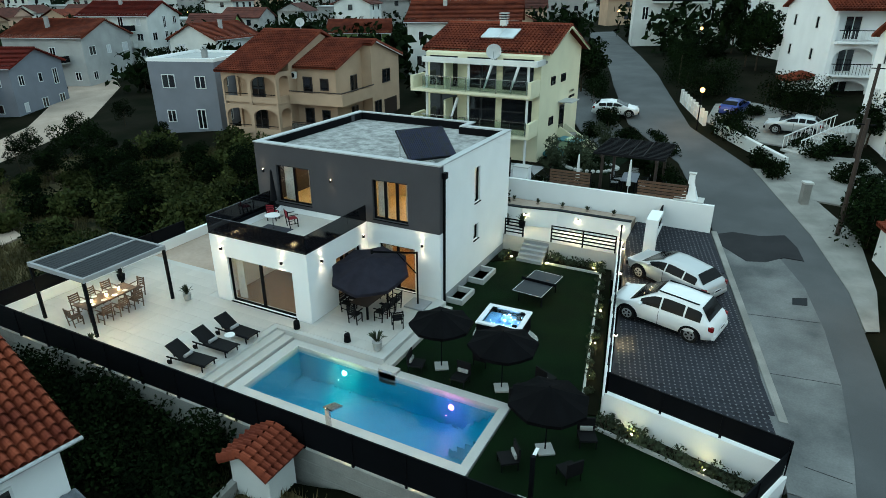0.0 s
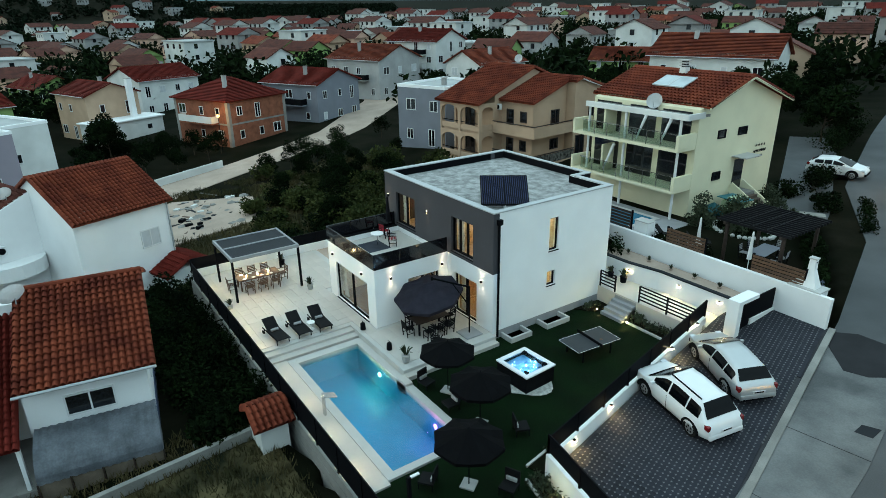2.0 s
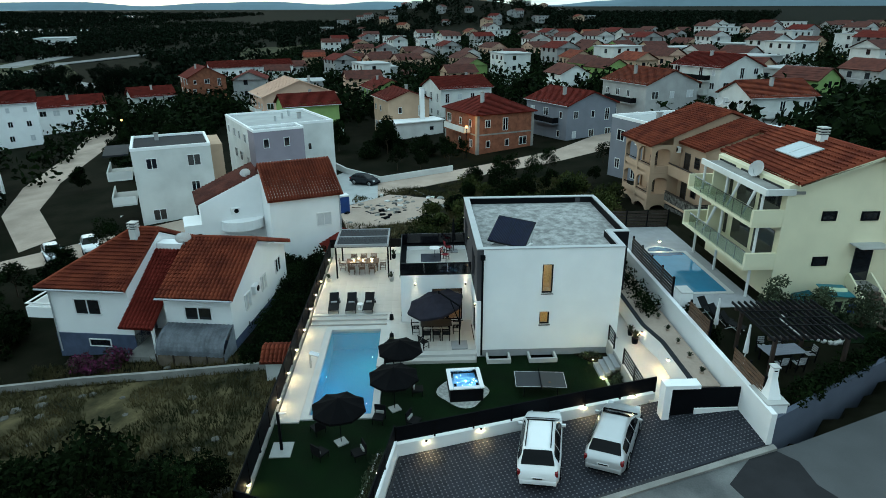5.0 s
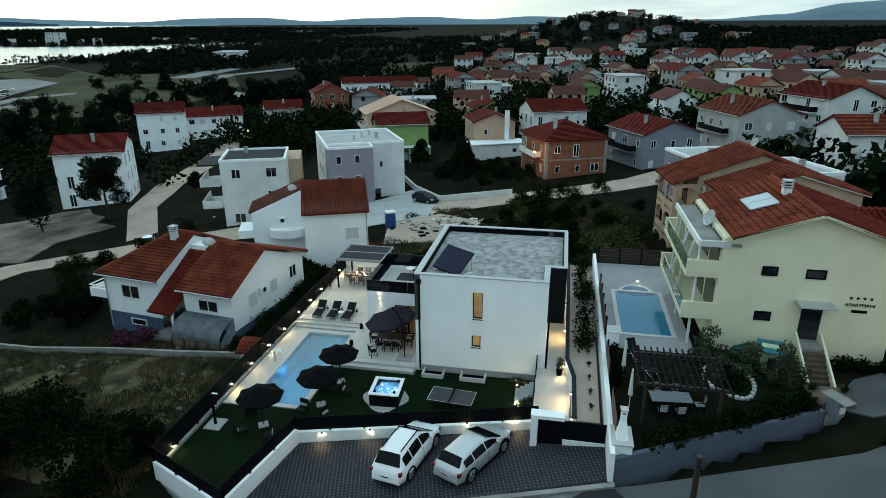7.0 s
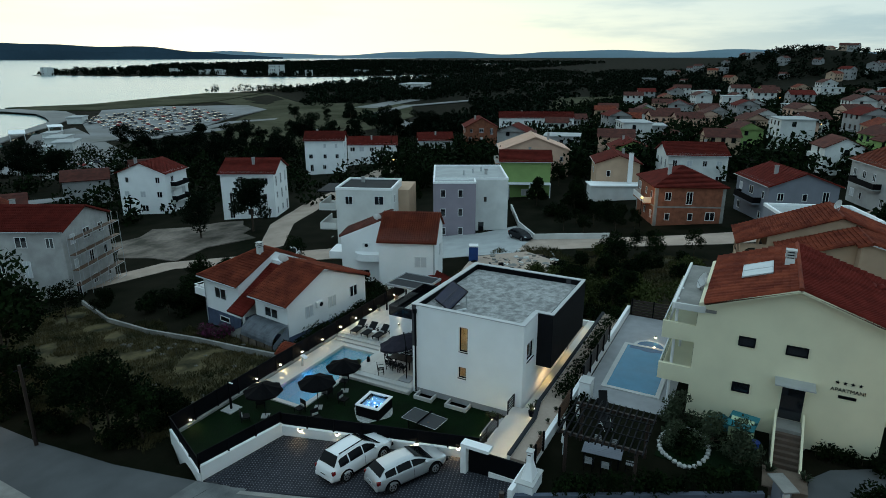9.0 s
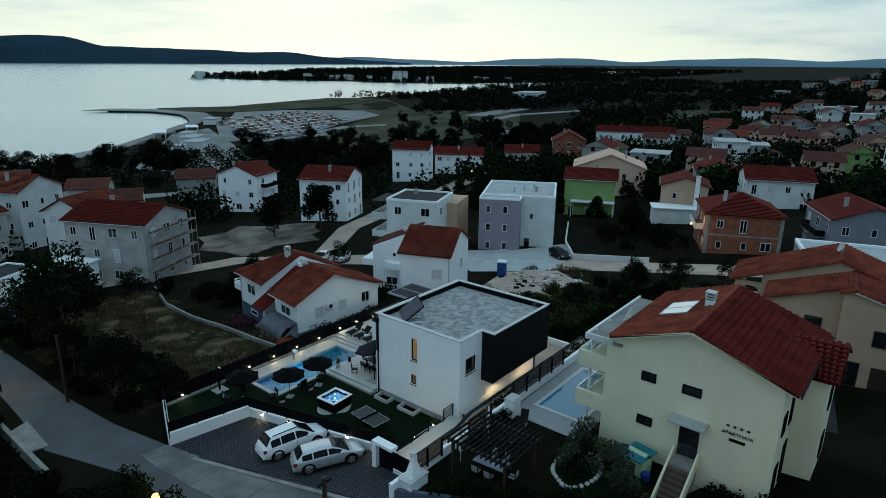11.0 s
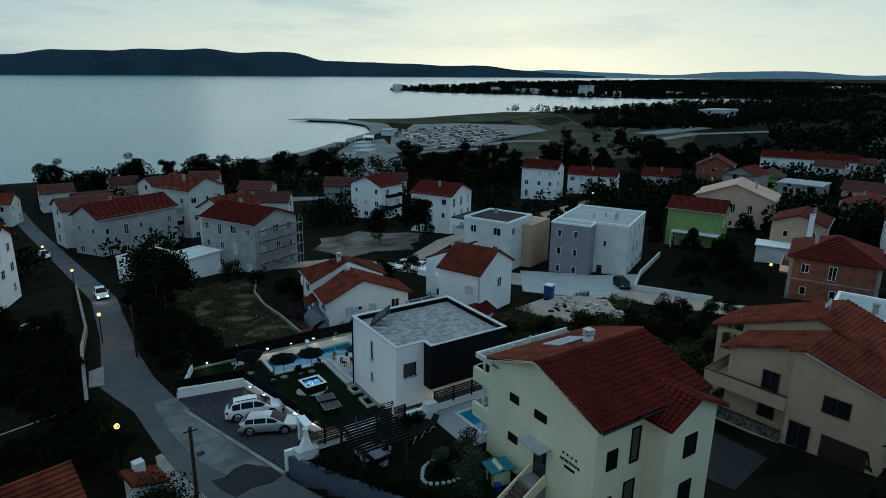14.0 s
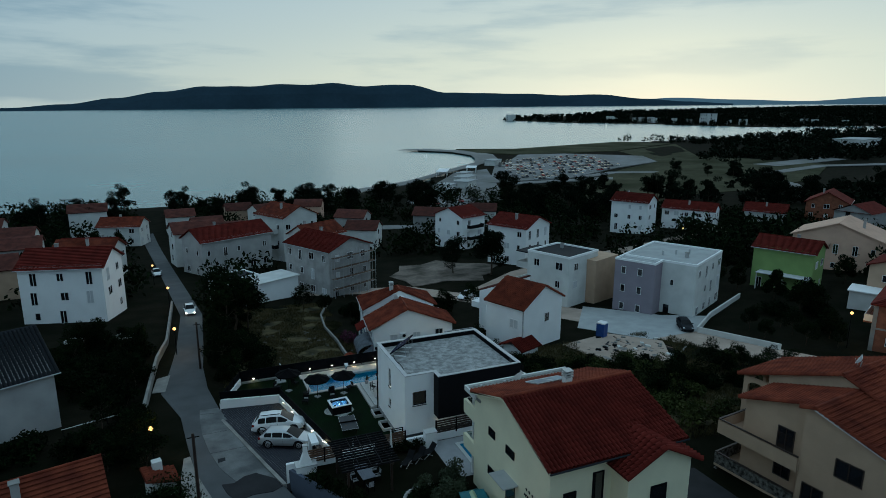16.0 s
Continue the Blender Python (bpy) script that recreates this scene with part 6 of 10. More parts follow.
a = [bm.verts.new((x, y, z)) for x in (0.0, 0.3) for y, z in ((1.6, 9.38), (13.0, 9.38), (6.5, 11.8))]
bm.faces.new(a[:3]), bm.faces.new(a[3:])
for i in range(3):
    bm.faces.new((a[i], a[(i + 1) % 3], a[3 + (i + 1) % 3], a[3 + i]))
part("gable_top", bm, M["white"], ar_h)
for k, z in enumerate((0.3, 3.3, 6.3)):
    fl = part("balcony", box_bm(0.28, 12.0, -0.6, 1.6, z - 0.2, z), M["white"], ar_h)
    if k < 2:
        arcade(0.28, 12.0, -0.02, 0.2, z, z + 2.78, 3, ar_h, M["white"])
    part("rail", box_bm(0.28, 12.0, -0.58, -0.5, z + 0.95, z + 1.02), M["black"], fl)
    for i in range(40):
        part("baluster", box_bm(0.5 + i * 0.29, 0.53 + i * 0.29, -0.56, -0.53, z, z + 0.95), M["black"] if k == 1 else M["frame"], fl)
    for x in (2.2, 6.2, 10.0):
        add_window(ar_h, x, 1.6, z + 0.05, 0, 1.5, 2.15, 1)
for y, z in ((4.0, 4.2), (4.0, 7.2), (10.0, 4.2), (10.0, 7.2)):
    add_window(ar_h, 0.0, y, z, 270, 0.8, 1.2, 0)
po_ = part("porch", box_bm(-2.2, 0.0, 2.0, 5.0, -1.5, 2.3), M["white"], ar_h)
bm = bmesh.new()
slope(bm, (-2.5, 1.8, 2.3), (-2.5, 5.2, 2.3), (0.0, 1.8, 3.0), (0.0, 5.2, 3.0), 0.4, 0.3)
part("porch_roof", bm, M["tile"], po_)


# ---- trees and shrubs ----
def leaf_cloud(name, clumps, count, size, seed, material, squash=1.0):
    """One mesh of many small leaf sprays scattered through clumps (x, y, z, radius)."""
    rng = np.random.default_rng(seed)
    c = np.array(clumps, float)
    vol = c[:, 3] ** 2
    pick = rng.choice(len(c), count, p=vol / vol.sum())
    d = rng.normal(size=(count, 3))
    d /= np.linalg.norm(d, axis=1)[:, None]
    rad = c[pick, 3] * rng.uniform(0.35, 1.08, count) ** 0.6
    pos = c[pick, :3] + d * rad[:, None] * np.array([1, 1, squash])
    u = rng.normal(size=(count, 3))
    u /= np.linalg.norm(u, axis=1)[:, None]
    w = np.cross(u, d + rng.normal(scale=0.6, size=(count, 3)))
    w /= np.linalg.norm(w, axis=1)[:, None] + 1e-9
    s = size * rng.uniform(0.5, 1.3, count)[:, None]
    quad = np.stack([pos - u * s, pos + w * s * 0.55, pos + u * s, pos - w * s * 0.55], axis=1).reshape(-1, 3)
    me = bpy.data.meshes.new(name)
    me.from_pydata(quad.tolist(), [], np.arange(count * 4).reshape(-1, 4).tolist())
    me.materials.append(material)
    return me


def limb_bm(h, r, limbs, rnd, spread, start=0.5, lean=0.2):
    bm = bmesh.new()
    pts = [Vector((0, 0, -0.4))]
    n = 5
    dx, dy = rnd.uniform(-lean, lean), rnd.uniform(-lean, lean)
    for i in range(1, n + 1):
        pts.append(Vector((dx * i / n + rnd.uniform(-0.08, 0.08), dy * i / n + rnd.uniform(-0.08, 0.08), h * i / n)))
    for i in range(n):
        cyl(bm, pts[i], pts[i + 1], r * (1 - 0.14 * i), r * (1 - 0.14 * (i + 1)), 8, False)
    tips = []
    for k in range(limbs):
        a = 2 * math.pi * k / limbs + rnd.uniform(-0.4, 0.4)
        t = rnd.uniform(start, 1.0)
        p = pts[0].lerp(pts[-1], t)
        q = p + Vector((math.cos(a) * spread * rnd.uniform(0.5, 1), math.sin(a) * spread * rnd.uniform(0.5, 1), spread * rnd.uniform(0.2, 0.7)))
        cyl(bm, p, q, r * 0.4, r * 0.12, 6, False)
        tips.append(q)
    return bm, tips


def make_tree(kind, seed, h, spread, leaves, size, material, label, group):
    rnd = random.Random(seed)
    ob = thing("pine_tree" if kind == "pine" else "tree", (0, 0, -300), 0, label, "tree", group)
    if kind == "pine":
        bm, tips = limb_bm(h, 0.2, 9, rnd, spread, 0.3, 0.5)
        clumps = [(t.x, t.y, t.z, rnd.uniform(0.7, 1.2) * spread * 0.5) for t in tips] + [(rnd.uniform(-0.9, 0.9), rnd.uniform(-0.9, 0.9), h * rnd.uniform(0.5, 1.1), spread * 0.6) for _ in range(6)]
        squash = 0.75
    else:
        bm, tips = limb_bm(h * 0.55, 0.13, 8, rnd, spread * 0.8, 0.5, 0.3)
        clumps = [(t.x, t.y, t.z, rnd.uniform(0.6, 1.1) * spread * 0.45) for t in tips] + [(rnd.uniform(-0.4, 0.4) * spread, rnd.uniform(-0.4, 0.4) * spread, h * rnd.uniform(0.55, 0.95), spread * 0.42) for _ in range(6)]
        squash = 0.8
    part("trunk", bm, M["bark"], ob)
    shared("crown", leaf_cloud("crown", clumps, leaves, size, seed, material, squash), ob)
    return ob


def make_bush(seed, r, leaves, size, material, label, group="shrubs of the scrub"):
    rnd = random.Random(seed)
    ob = thing("shrub", (0, 0, -300), 0, label, "shrub", group)
    bm = bmesh.new()
    for k in range(5):
        a = k * 1.3 + rnd.random()
        cyl(bm, (0, 0, -0.3), (math.cos(a) * r * 0.5, math.sin(a) * r * 0.5, r * 0.6), 0.04, 0.015, 5, False)
    part("stem", bm, M["bark"], ob)
    clumps = [(rnd.uniform(-0.6, 0.6) * r, rnd.uniform(-0.6, 0.6) * r, r * rnd.uniform(0.25, 0.75), r * rnd.uniform(0.35, 0.6)) for _ in range(7)]
    shared("foliage", leaf_cloud("foliage", clumps, leaves, size, seed, material, 0.85), ob)
    return ob


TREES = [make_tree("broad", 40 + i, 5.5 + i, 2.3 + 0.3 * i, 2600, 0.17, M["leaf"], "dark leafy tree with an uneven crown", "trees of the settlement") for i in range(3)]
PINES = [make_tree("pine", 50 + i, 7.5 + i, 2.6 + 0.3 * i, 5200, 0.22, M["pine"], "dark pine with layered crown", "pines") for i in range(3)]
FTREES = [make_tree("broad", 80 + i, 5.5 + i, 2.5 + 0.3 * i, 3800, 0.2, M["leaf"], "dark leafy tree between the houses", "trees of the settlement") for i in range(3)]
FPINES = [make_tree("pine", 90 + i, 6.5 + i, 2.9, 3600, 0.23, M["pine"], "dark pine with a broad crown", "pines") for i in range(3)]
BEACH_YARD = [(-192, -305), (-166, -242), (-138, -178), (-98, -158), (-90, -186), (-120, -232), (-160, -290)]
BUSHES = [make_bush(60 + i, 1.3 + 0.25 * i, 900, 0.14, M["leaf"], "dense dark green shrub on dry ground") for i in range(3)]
SCRUB = [make_bush(160 + i, 1.2 + 0.3 * i, 900, 0.14, M["scrub"], "dusty green shrub among dry grass") for i in range(3)]
OLIVES = [make_tree("broad", 70 + i, 3.4, 1.5, 1800, 0.11, M["olive"], "small grey-green olive tree", "olive trees") for i in range(2)]
planted = random.Random(5)


def plant(kinds, x, y, scale=1.0, z=None):
    src = planted.choice(kinds)
    s = scale * planted.uniform(0.8, 1.2)
    m = pose(x, y, land(x, y) if z is None else z, 0, 0, planted.uniform(0, 360)) @ Matrix.Diagonal((s, s, s * planted.uniform(0.85, 1.15), 1))
    return copy_thing(src, m)


def scatter(kinds, n, x0, x1, y0, y1, scale=1.0, keep=None):
    for _ in range(n):
        x, y = planted.uniform(x0, x1), planted.uniform(y0, y1)
        if keep is None or keep(x, y):
            plant(kinds, x, y, scale)


# scrub between the villa and the gravel track
scatter(BUSHES + SCRUB + SCRUB, 60, -58, -32, 19, 40, 1.0, lambda x, y: not (-64 < x < -52 and y < 24 + (x + 58)) and math.hypot(x + 50, y - 17) > 6 and math.hypot(x + 39.5, y - 48.6) > 13)
scatter(TREES, 12, -54, -34, 24, 38, 0.55)
scatter(BUSHES, 14, -34, -31, 14, 34, 0.9)
# the deeply shaded strip between bungalow and fence, darkened with bushes
scatter(BUSHES, 34, -29, -14.8, 10.0, 12.2, 0.75)
scatter(BUSHES, 10, -33, -31, 4, 12, 1.0)
# round the field and along the road
for x, y, s in ((-2.0, -9.5, 1.55), (-0.6, -5.5, 1.25), (0.3, 6.0, 0.8), (0.6, 8.6, 0.7), (-0.2, 10.8, 0.7), (-1.8, 3.0, 0.6), (-2.6, 11.4, 0.5), (-3.8, -12.5, 1.0), (-0.8, -13.5, 0.9), (0.4, -1.5, 0.8), (0.2, 3.5, 0.75), (-0.6, -18, 0.9), (-13.5, -20, 0.8), (-16.8, -18, 0.7), (-19.5, -11, 0.6)):
    plant(TREES, x, y, s)
scatter(BUSHES, 30, -4.5, 1.5, -20, 11.5, 0.9)
scatter(TREES, 22, 9.4, 19, -8, 24, 0.6, lambda x, y: not (12 < x and 3 < y))
scatter(BUSHES, 60, 9.2, 20, -11, 27, 1.15, lambda x, y: math.hypot(x - 21.5, y - 15.0) > 8.5 and y > -8)
scatter(BUSHES, 20, 8.3, 20, -8, 40, 0.9, lambda x, y: math.hypot(x - 21.5, y - 15.0) > 8.5)
for x, y, q in ((8.3, 27.6, 0.6), (7.6, 30.4, 0.55), (10.6, 28.5, 0.6), (12, 26, 0.6), (9.6, 23.5, 0.5), (6.6, 38.0, 0.45), (8.2, 40.5, 0.5), (7.0, 42.8, 0.4)):
    plant(TREES, x, y, q)
scatter(BUSHES, 16, 5.2, 9.5, 36.5, 42, 1.0)
scatter(TREES, 12, -64, -48, 24, 44, 0.42, lambda x, y: x > -60 + (24 - y) * 0.45 and math.hypot(x + 43, y - 50) > 12)
scatter(SCRUB, 24, -46, -31.5, 26, 42, 1.2, lambda x, y: math.hypot(x + 43, y - 50) > 9)
for x, y, q in ((-72, 21, 0.62), (-74.5, 25.5, 0.6), (-73, 17.5, 0.55), (-77, 21.5, 0.62), (-77.5, 28, 0.5), (-80, 25, 0.6), (-79, 18, 0.55), (-84, 22, 0.6), (-62, 38.5, 0.45), (-67, 47.5, 0.45)):
    plant(TREES, x, y, q)
# pines and trees among the houses toward the sea
plant(PINES, -50.5, -41.5, 0.95), plant(PINES, -57.0, -35.5, 0.95)
scatter(FTREES, 30, -60, 30, -140, -70, 0.75, lambda x, y: all(math.hypot(x - a, y - b) > 10 for a, b in ((-22, -86), (-24, -60), (-5, -71), (-11, -74), (2, -69), (24, -72), (27, -98), (22, -130), (-63, -64))) and not (4 < x < 20))
scatter(FPINES, 44, -110, 60, -200, -150, 0.85, lambda x, y: inside(COAST, x, y - 8) and not (10 < x < 24) and not inside(BEACH_YARD, x, y))
scatter(FTREES, 40, -120, -72, -40, 16, 0.7, lambda x, y: not (-80 < x and y > 2) and all(math.hypot(x - a, y - b) > 10.5 for a, b in ((-72, 0), (-79, -4), (-87, 33), (-104, -1), (-107, 18), (-70, -47))))
scatter(BUSHES, 14, -96, -80, 6, 24, 1.2, lambda x, y: math.hypot(x + 104, y + 1) > 8 and math.hypot(x + 88, y - 8) > 5 and math.hypot(x + 87, y - 33) > 9)
scatter(FPINES, 70, -300, -110, -230, -85, 1.05, lambda x, y: inside(COAST, x, y - 12) and not (-290 < x < -215 and y < -190) and not inside(BEACH_YARD, x, y))
for x, y, q in ((-33, -186, 1.05), (-43, -182, 1.15), (-48, -180, 1.1), (-62, -175, 1.1), (-73, -172, 1.2), (-77, -169, 1.1), (-89, -169, 1.25), (-85, -163, 1.1), (-95, -172, 1.1), (-84, -140, 1.1)):
    plant(PINES, x, y, q)
scatter(FTREES, 40, -150, -30, 60, 130, 0.75, lambda x, y: all(math.hypot(x - a, y - b) > 9 for a, b in ((-70, 102), (-40, 84), (-85, 80), (-104, 67), (-108, 82))))
scatter(FTREES, 46, -40, 30, 62, 150, 0.85, lambda x, y: abs(x + 14 + (y - 74) * 0.3) > 5.5 and math.hypot(x - 9.5, y - 68) > 9)
# beside the yellow house and along the upper road
for x, y, s in ((-10.9, 46.2, 0.95), (-13.6, 42.4, 0.9), (-11.2, 42.6, 0.75), (-12.6, 44.6, 0.8)):
    plant(OLIVES, x, y, s)
for x, y in ((-9.9, 52.0), (-10.6, 53.2), (-13.4, 53.5), (4.6, 47.0), (5.4, 49.0), (3.2, 51.5), (2.0, 53.8), (4.6, 53.5), (6.8, 42.5), (6.2, 45.2), (-2.8, 60.5), (-1.5, 62.5), (9.0, 38), (10.4, 40.2)):
    plant(BUSHES, x, y, 0.8)
scatter(TREES, 9, 5.5, 10, 50, 60, 0.6)
for x, y, q in ((-20.5, -9.5, 0.5), (-24, -12.5, 0.55), (-28.4, -15.5, 0.6), (-32.5, -15.8, 0.6), (-36.5, -13.5, 0.55), (-40.5, -11.0, 0.5), (-30, -19, 0.5)):
    plant(TREES, x, y, q)
scatter(BUSHES, 14, -40, -20, -15, -9.5, 1.3, lambda x, y: y < -9 - (x + 20) * -0.1)


CAR_PARK = [(-157, -237), (-183, -238), (-215, -237), (-275, -270), (-330, -290), (-350, -330), (-305, -378), (-265, -388), (-232, -345), (-204, -316), (-178, -270)]
SHORE_COURT = [(-90, -160), (-107, -149), (-120, -166), (-104, -178)]


def far_woods(name, n, seed, test, size, high, label, sprays=26):
    """Distant woodland as one mass of leaf clumps, each tree an uneven cluster."""
    rng = random.Random(seed)
    clumps = []
    while len(clumps) < n:
        x, y = test(rng)
        if x is None:
            continue
        z = land(x, y)
        hh = high * rng.uniform(0.5, 1.2)
        clumps.append((x, y, z + hh * 0.45, hh * 0.6))
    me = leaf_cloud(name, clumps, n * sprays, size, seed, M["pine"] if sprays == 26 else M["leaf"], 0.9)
    return tagged(new(name, me), label, "woods", kind="stuff")


def west_wood(rng):
    r, a = rng.uniform(250, 1500) , radians(rng.uniform(150, 236))
    x, y = -15 + r * math.cos(a), 26 + r * math.sin(a)
    if not inside(COAST, x, y) or noise.noise((x * 0.008, y * 0.008, 3)) < -0.22:
        return None, None
    if (-365 < x < -165 and -400 < y < -232) or (-300 < x < -130 and -260 < y < -196) or  inside(SHORE_COURT, x, y) or (-360 < x < -180 and -30 < y < 60) or (-480 < x < -225 and -485 < y < -330) or (-400 < x < -150 and -270 < y < -125 and noise.noise((x * 0.02, y * 0.02, 5)) < 0.18) or (-500 < x < -300 and -110 < y < 0 and noise.noise((x * 0.02, y * 0.02, 5)) < 0.2) or (x > -470 and abs(y + 222 - 18 * math.sin((x + 300) / 40)) < 16):
        return None, None
    return x, y


def cape_wood(rng):
    x, y = rng.uniform(-2600, -720), rng.uniform(-1900, -560)
    return (x, y) if inside(COAST, x, y) else (None, None)


far_woods("far_woods", 6400, 8, west_wood, 1.5, 7.0, "dark pine woods stretching to the bay")
far_woods("cape_woods", 3400, 9, cape_wood, 2.6, 10.0, "dark wooded cape across the bay")

# dry grass of the field and weeds of the scrub
def sheet(name, pts, lift, material, label, category):
    """A surface over an outline, following the land."""
    bm = bmesh.new()
    bm.faces.new([bm.verts.new((x, y, 0)) for x, y in pts])
    bmesh.ops.triangulate(bm, faces=bm.faces[:])
    bmesh.ops.subdivide_edges(bm, edges=bm.edges[:], cuts=7, use_grid_fill=True)
    for v in bm.verts:
        v.co.z = land(v.co.x, v.co.y) + lift
    low = bm.faces[:]
    bmesh.ops.extrude_face_region(bm, geom=low)
    for v in {v for f in low for v in f.verts}:
        v.co.z -= 0.3
    return setting(name, bm, material, label, category)


sheet("field", [(-14.1, 9.0), (-14.4, -8.0), (-18.6, -25.0), (-4.0, -24.0), (-1.5, -4.0), (0.6, 8.0), (-1.2, 12.2), (-14.0, 12.2)], 0.04, M["field"], "vacant field of dry yellow grass", "field")
sheet("scrub_ground", [(-31.2, 14.0), (-42.0, 13.5), (-53.0, 25.0), (-60.0, 36.0), (-50.0, 41.0), (-38.0, 40.0), (-31.2, 32.0)], 0.04, M["field"], "rough ground with dry grass and weeds", "field")

def tufts(name, n, seed, region, high, label):
    rng = np.random.default_rng(seed)
    vs, fs = [], []
    while len(fs) < n:
        x, y = rng.uniform(*region[:2]), rng.uniform(*region[2:])
        if noise.noise((x * 0.25, y * 0.25, 7)) < -0.18 or math.hypot(x + 50, y - 17.5) < 6.5:
            continue
        z = land(x, y)
        h = high * rng.uniform(0.4, 1.3)
        for _ in range(4):
            a = rng.uniform(0, 6.28)
            lx, ly = rng.normal(0, 0.3) * h, rng.normal(0, 0.3) * h
            px, py = x + rng.normal(0, 0.12), y + rng.normal(0, 0.12)
            k = len(vs)
            vs += [(px - 0.035 * math.cos(a), py - 0.035 * math.sin(a), z - 0.03), (px + 0.035 * math.cos(a), py + 0.035 * math.sin(a), z - 0.03), (px + lx, py + ly, z + h)]
            fs.append((k, k + 1, k + 2))
    me = bpy.data.meshes.new(name)
    me.from_pydata(vs, [], fs)
    me.materials.append(M["grass"])
    return tagged(new(name, me), label, "grass", kind="stuff")


tufts("field_grass", 60000, 11, (-17.5, 1.2, -26, 12.3), 0.34, "dry yellow grass of the vacant field")
tufts("scrub_grass", 45000, 12, (-60, -30.8, 12.5, 42), 0.45, "dry weeds among the shrubs")
field_stone = mat("lichened_limestone", (0.13, 0.125, 0.11), 0.95, vary=0.4, scale=3, fine=20)
rocks = random.Random(3)
for k in range(70):
    x, y = (rocks.uniform(-16, -1), rocks.uniform(-8, 12)) if k < 45 else (rocks.uniform(-53, -44), rocks.uniform(13, 24))
    bm = bmesh.new()
    bmesh.ops.create_icosphere(bm, subdivisions=1, radius=rocks.uniform(0.12, 0.35) * (1 if k < 45 else 1.8))
    for v in bm.verts:
        v.co *= 1 + 0.35 * noise.noise(v.co * 4 + Vector((k, 0, 0)))
        v.co.z *= 0.6
    ob = link("rock", bm, M["concrete"] if k >= 45 else field_stone)
    ob.matrix_basis = pose(x, y, land(x, y) + 0.03, 0, 0, rocks.uniform(0, 360))
    tagged(ob, "pale limestone rock lying on dry ground", "rock", "loose rocks")

# ---- the town on the slope and beyond ----
PANE = bpy.data.meshes.new("window")
bm = bmesh.new()
bx(bm, -0.55, 0.55, -0.05, 0.05, 0, 1.3)
bm.to_mesh(PANE)
bm.free()
PANE.materials.append(M["pane"])
FAR, HOMES = {}, []


def far_house(x, y, rz, w, d, h, wall, tiles, flat, storeys):
    HOMES.append((x, y))
    key = (w, d, h, wall, tiles, flat)
    if key not in FAR:
        hs = thing("house", (0, 0, -300), 0, "%s house with %s in town" % ({"offwhite": "weathered white", "worn": "haze-greyed white", "white": "white rendered", "pink": "peach coloured", "beige": "beige rendered", "green": "pale green", "greyhouse": "grey unpainted"}[wall], "a flat roof" if flat else "a red tiled roof"), "house", "far houses of the town")
        if flat:
            part("wall", box_bm(-w / 2, w / 2, -d / 2, d / 2, -3, h), M[wall], hs)
            part("roof", box_bm(-w / 2 - 0.3, w / 2 + 0.3, -d / 2 - 0.3, d / 2 + 0.3, h, h + 0.3), M["flatroof"], hs)
        else:
            part("wall", gable_bm(w, d, h, 2.0, -3), M[wall], hs)
            for s in (-1, 1):
                bm = bmesh.new()
                slope(bm, (-w / 2 - 0.4, s * (d / 2 + 0.5), h - 0.2), (w / 2 + 0.4, s * (d / 2 + 0.5), h - 0.2), (-w / 2 - 0.4, 0, h + 2.1), (w / 2 + 0.4, 0, h + 2.1), 0.8, 0)
                part("roof", bm, M[tiles], hs)
        for face, (ln, ox, oy, rot) in enumerate(((w, 0, -d / 2, 0), (d, w / 2, 0, 90), (d, -w / 2, 0, 270))):
            for st in range(storeys):
                for i in range(2 if ln > 9 else 1):
                    u = ln * (-0.22 + 0.44 * i) if ln > 9 else (0.4 if st else -0.8)
                    shared("window", PANE, hs, pose(*((ox + u, oy) if rot == 0 else (ox, oy + u)), st * 3.0 + 1.0, 0, 0, rot))
        b_ = part("balcony", box_bm(-w * 0.35, w * 0.2, -d / 2 - 1.2, -d / 2, 2.9, 3.9), M[wall], hs)
        FAR[key] = hs
    return copy_thing(FAR[key], pose(x, y, land(x, y) + 0.4, 0, 0, rz))


TOWN = {"v": [], "f": [], "m": []}
TOWN_MATS = ["worn", "offwhite", "white", "pink", "beige", "green", "greyhouse", "tile", "tile_dark", "tile_old", "flatroof", "pane"]


def town_piece(m, pts, faces, key):
    k = len(TOWN["v"])
    TOWN["v"] += [tuple(m @ Vector(p)) for p in pts]
    TOWN["f"] += [tuple(k + i for i in f) for f in faces]
    TOWN["m"] += [TOWN_MATS.index(key)] * len(faces)


def town_block(m, x0, x1, y0, y1, z0, z1, key):
    town_piece(m, [(x0, y0, z0), (x1, y0, z0), (x1, y1, z0), (x0, y1, z0), (x0, y0, z1), (x1, y0, z1), (x1, y1, z1), (x0, y1, z1)], [(3, 2, 1, 0), (4, 5, 6, 7), (0, 1, 5, 4), (1, 2, 6, 5), (2, 3, 7, 6), (3, 0, 4, 7)], key)


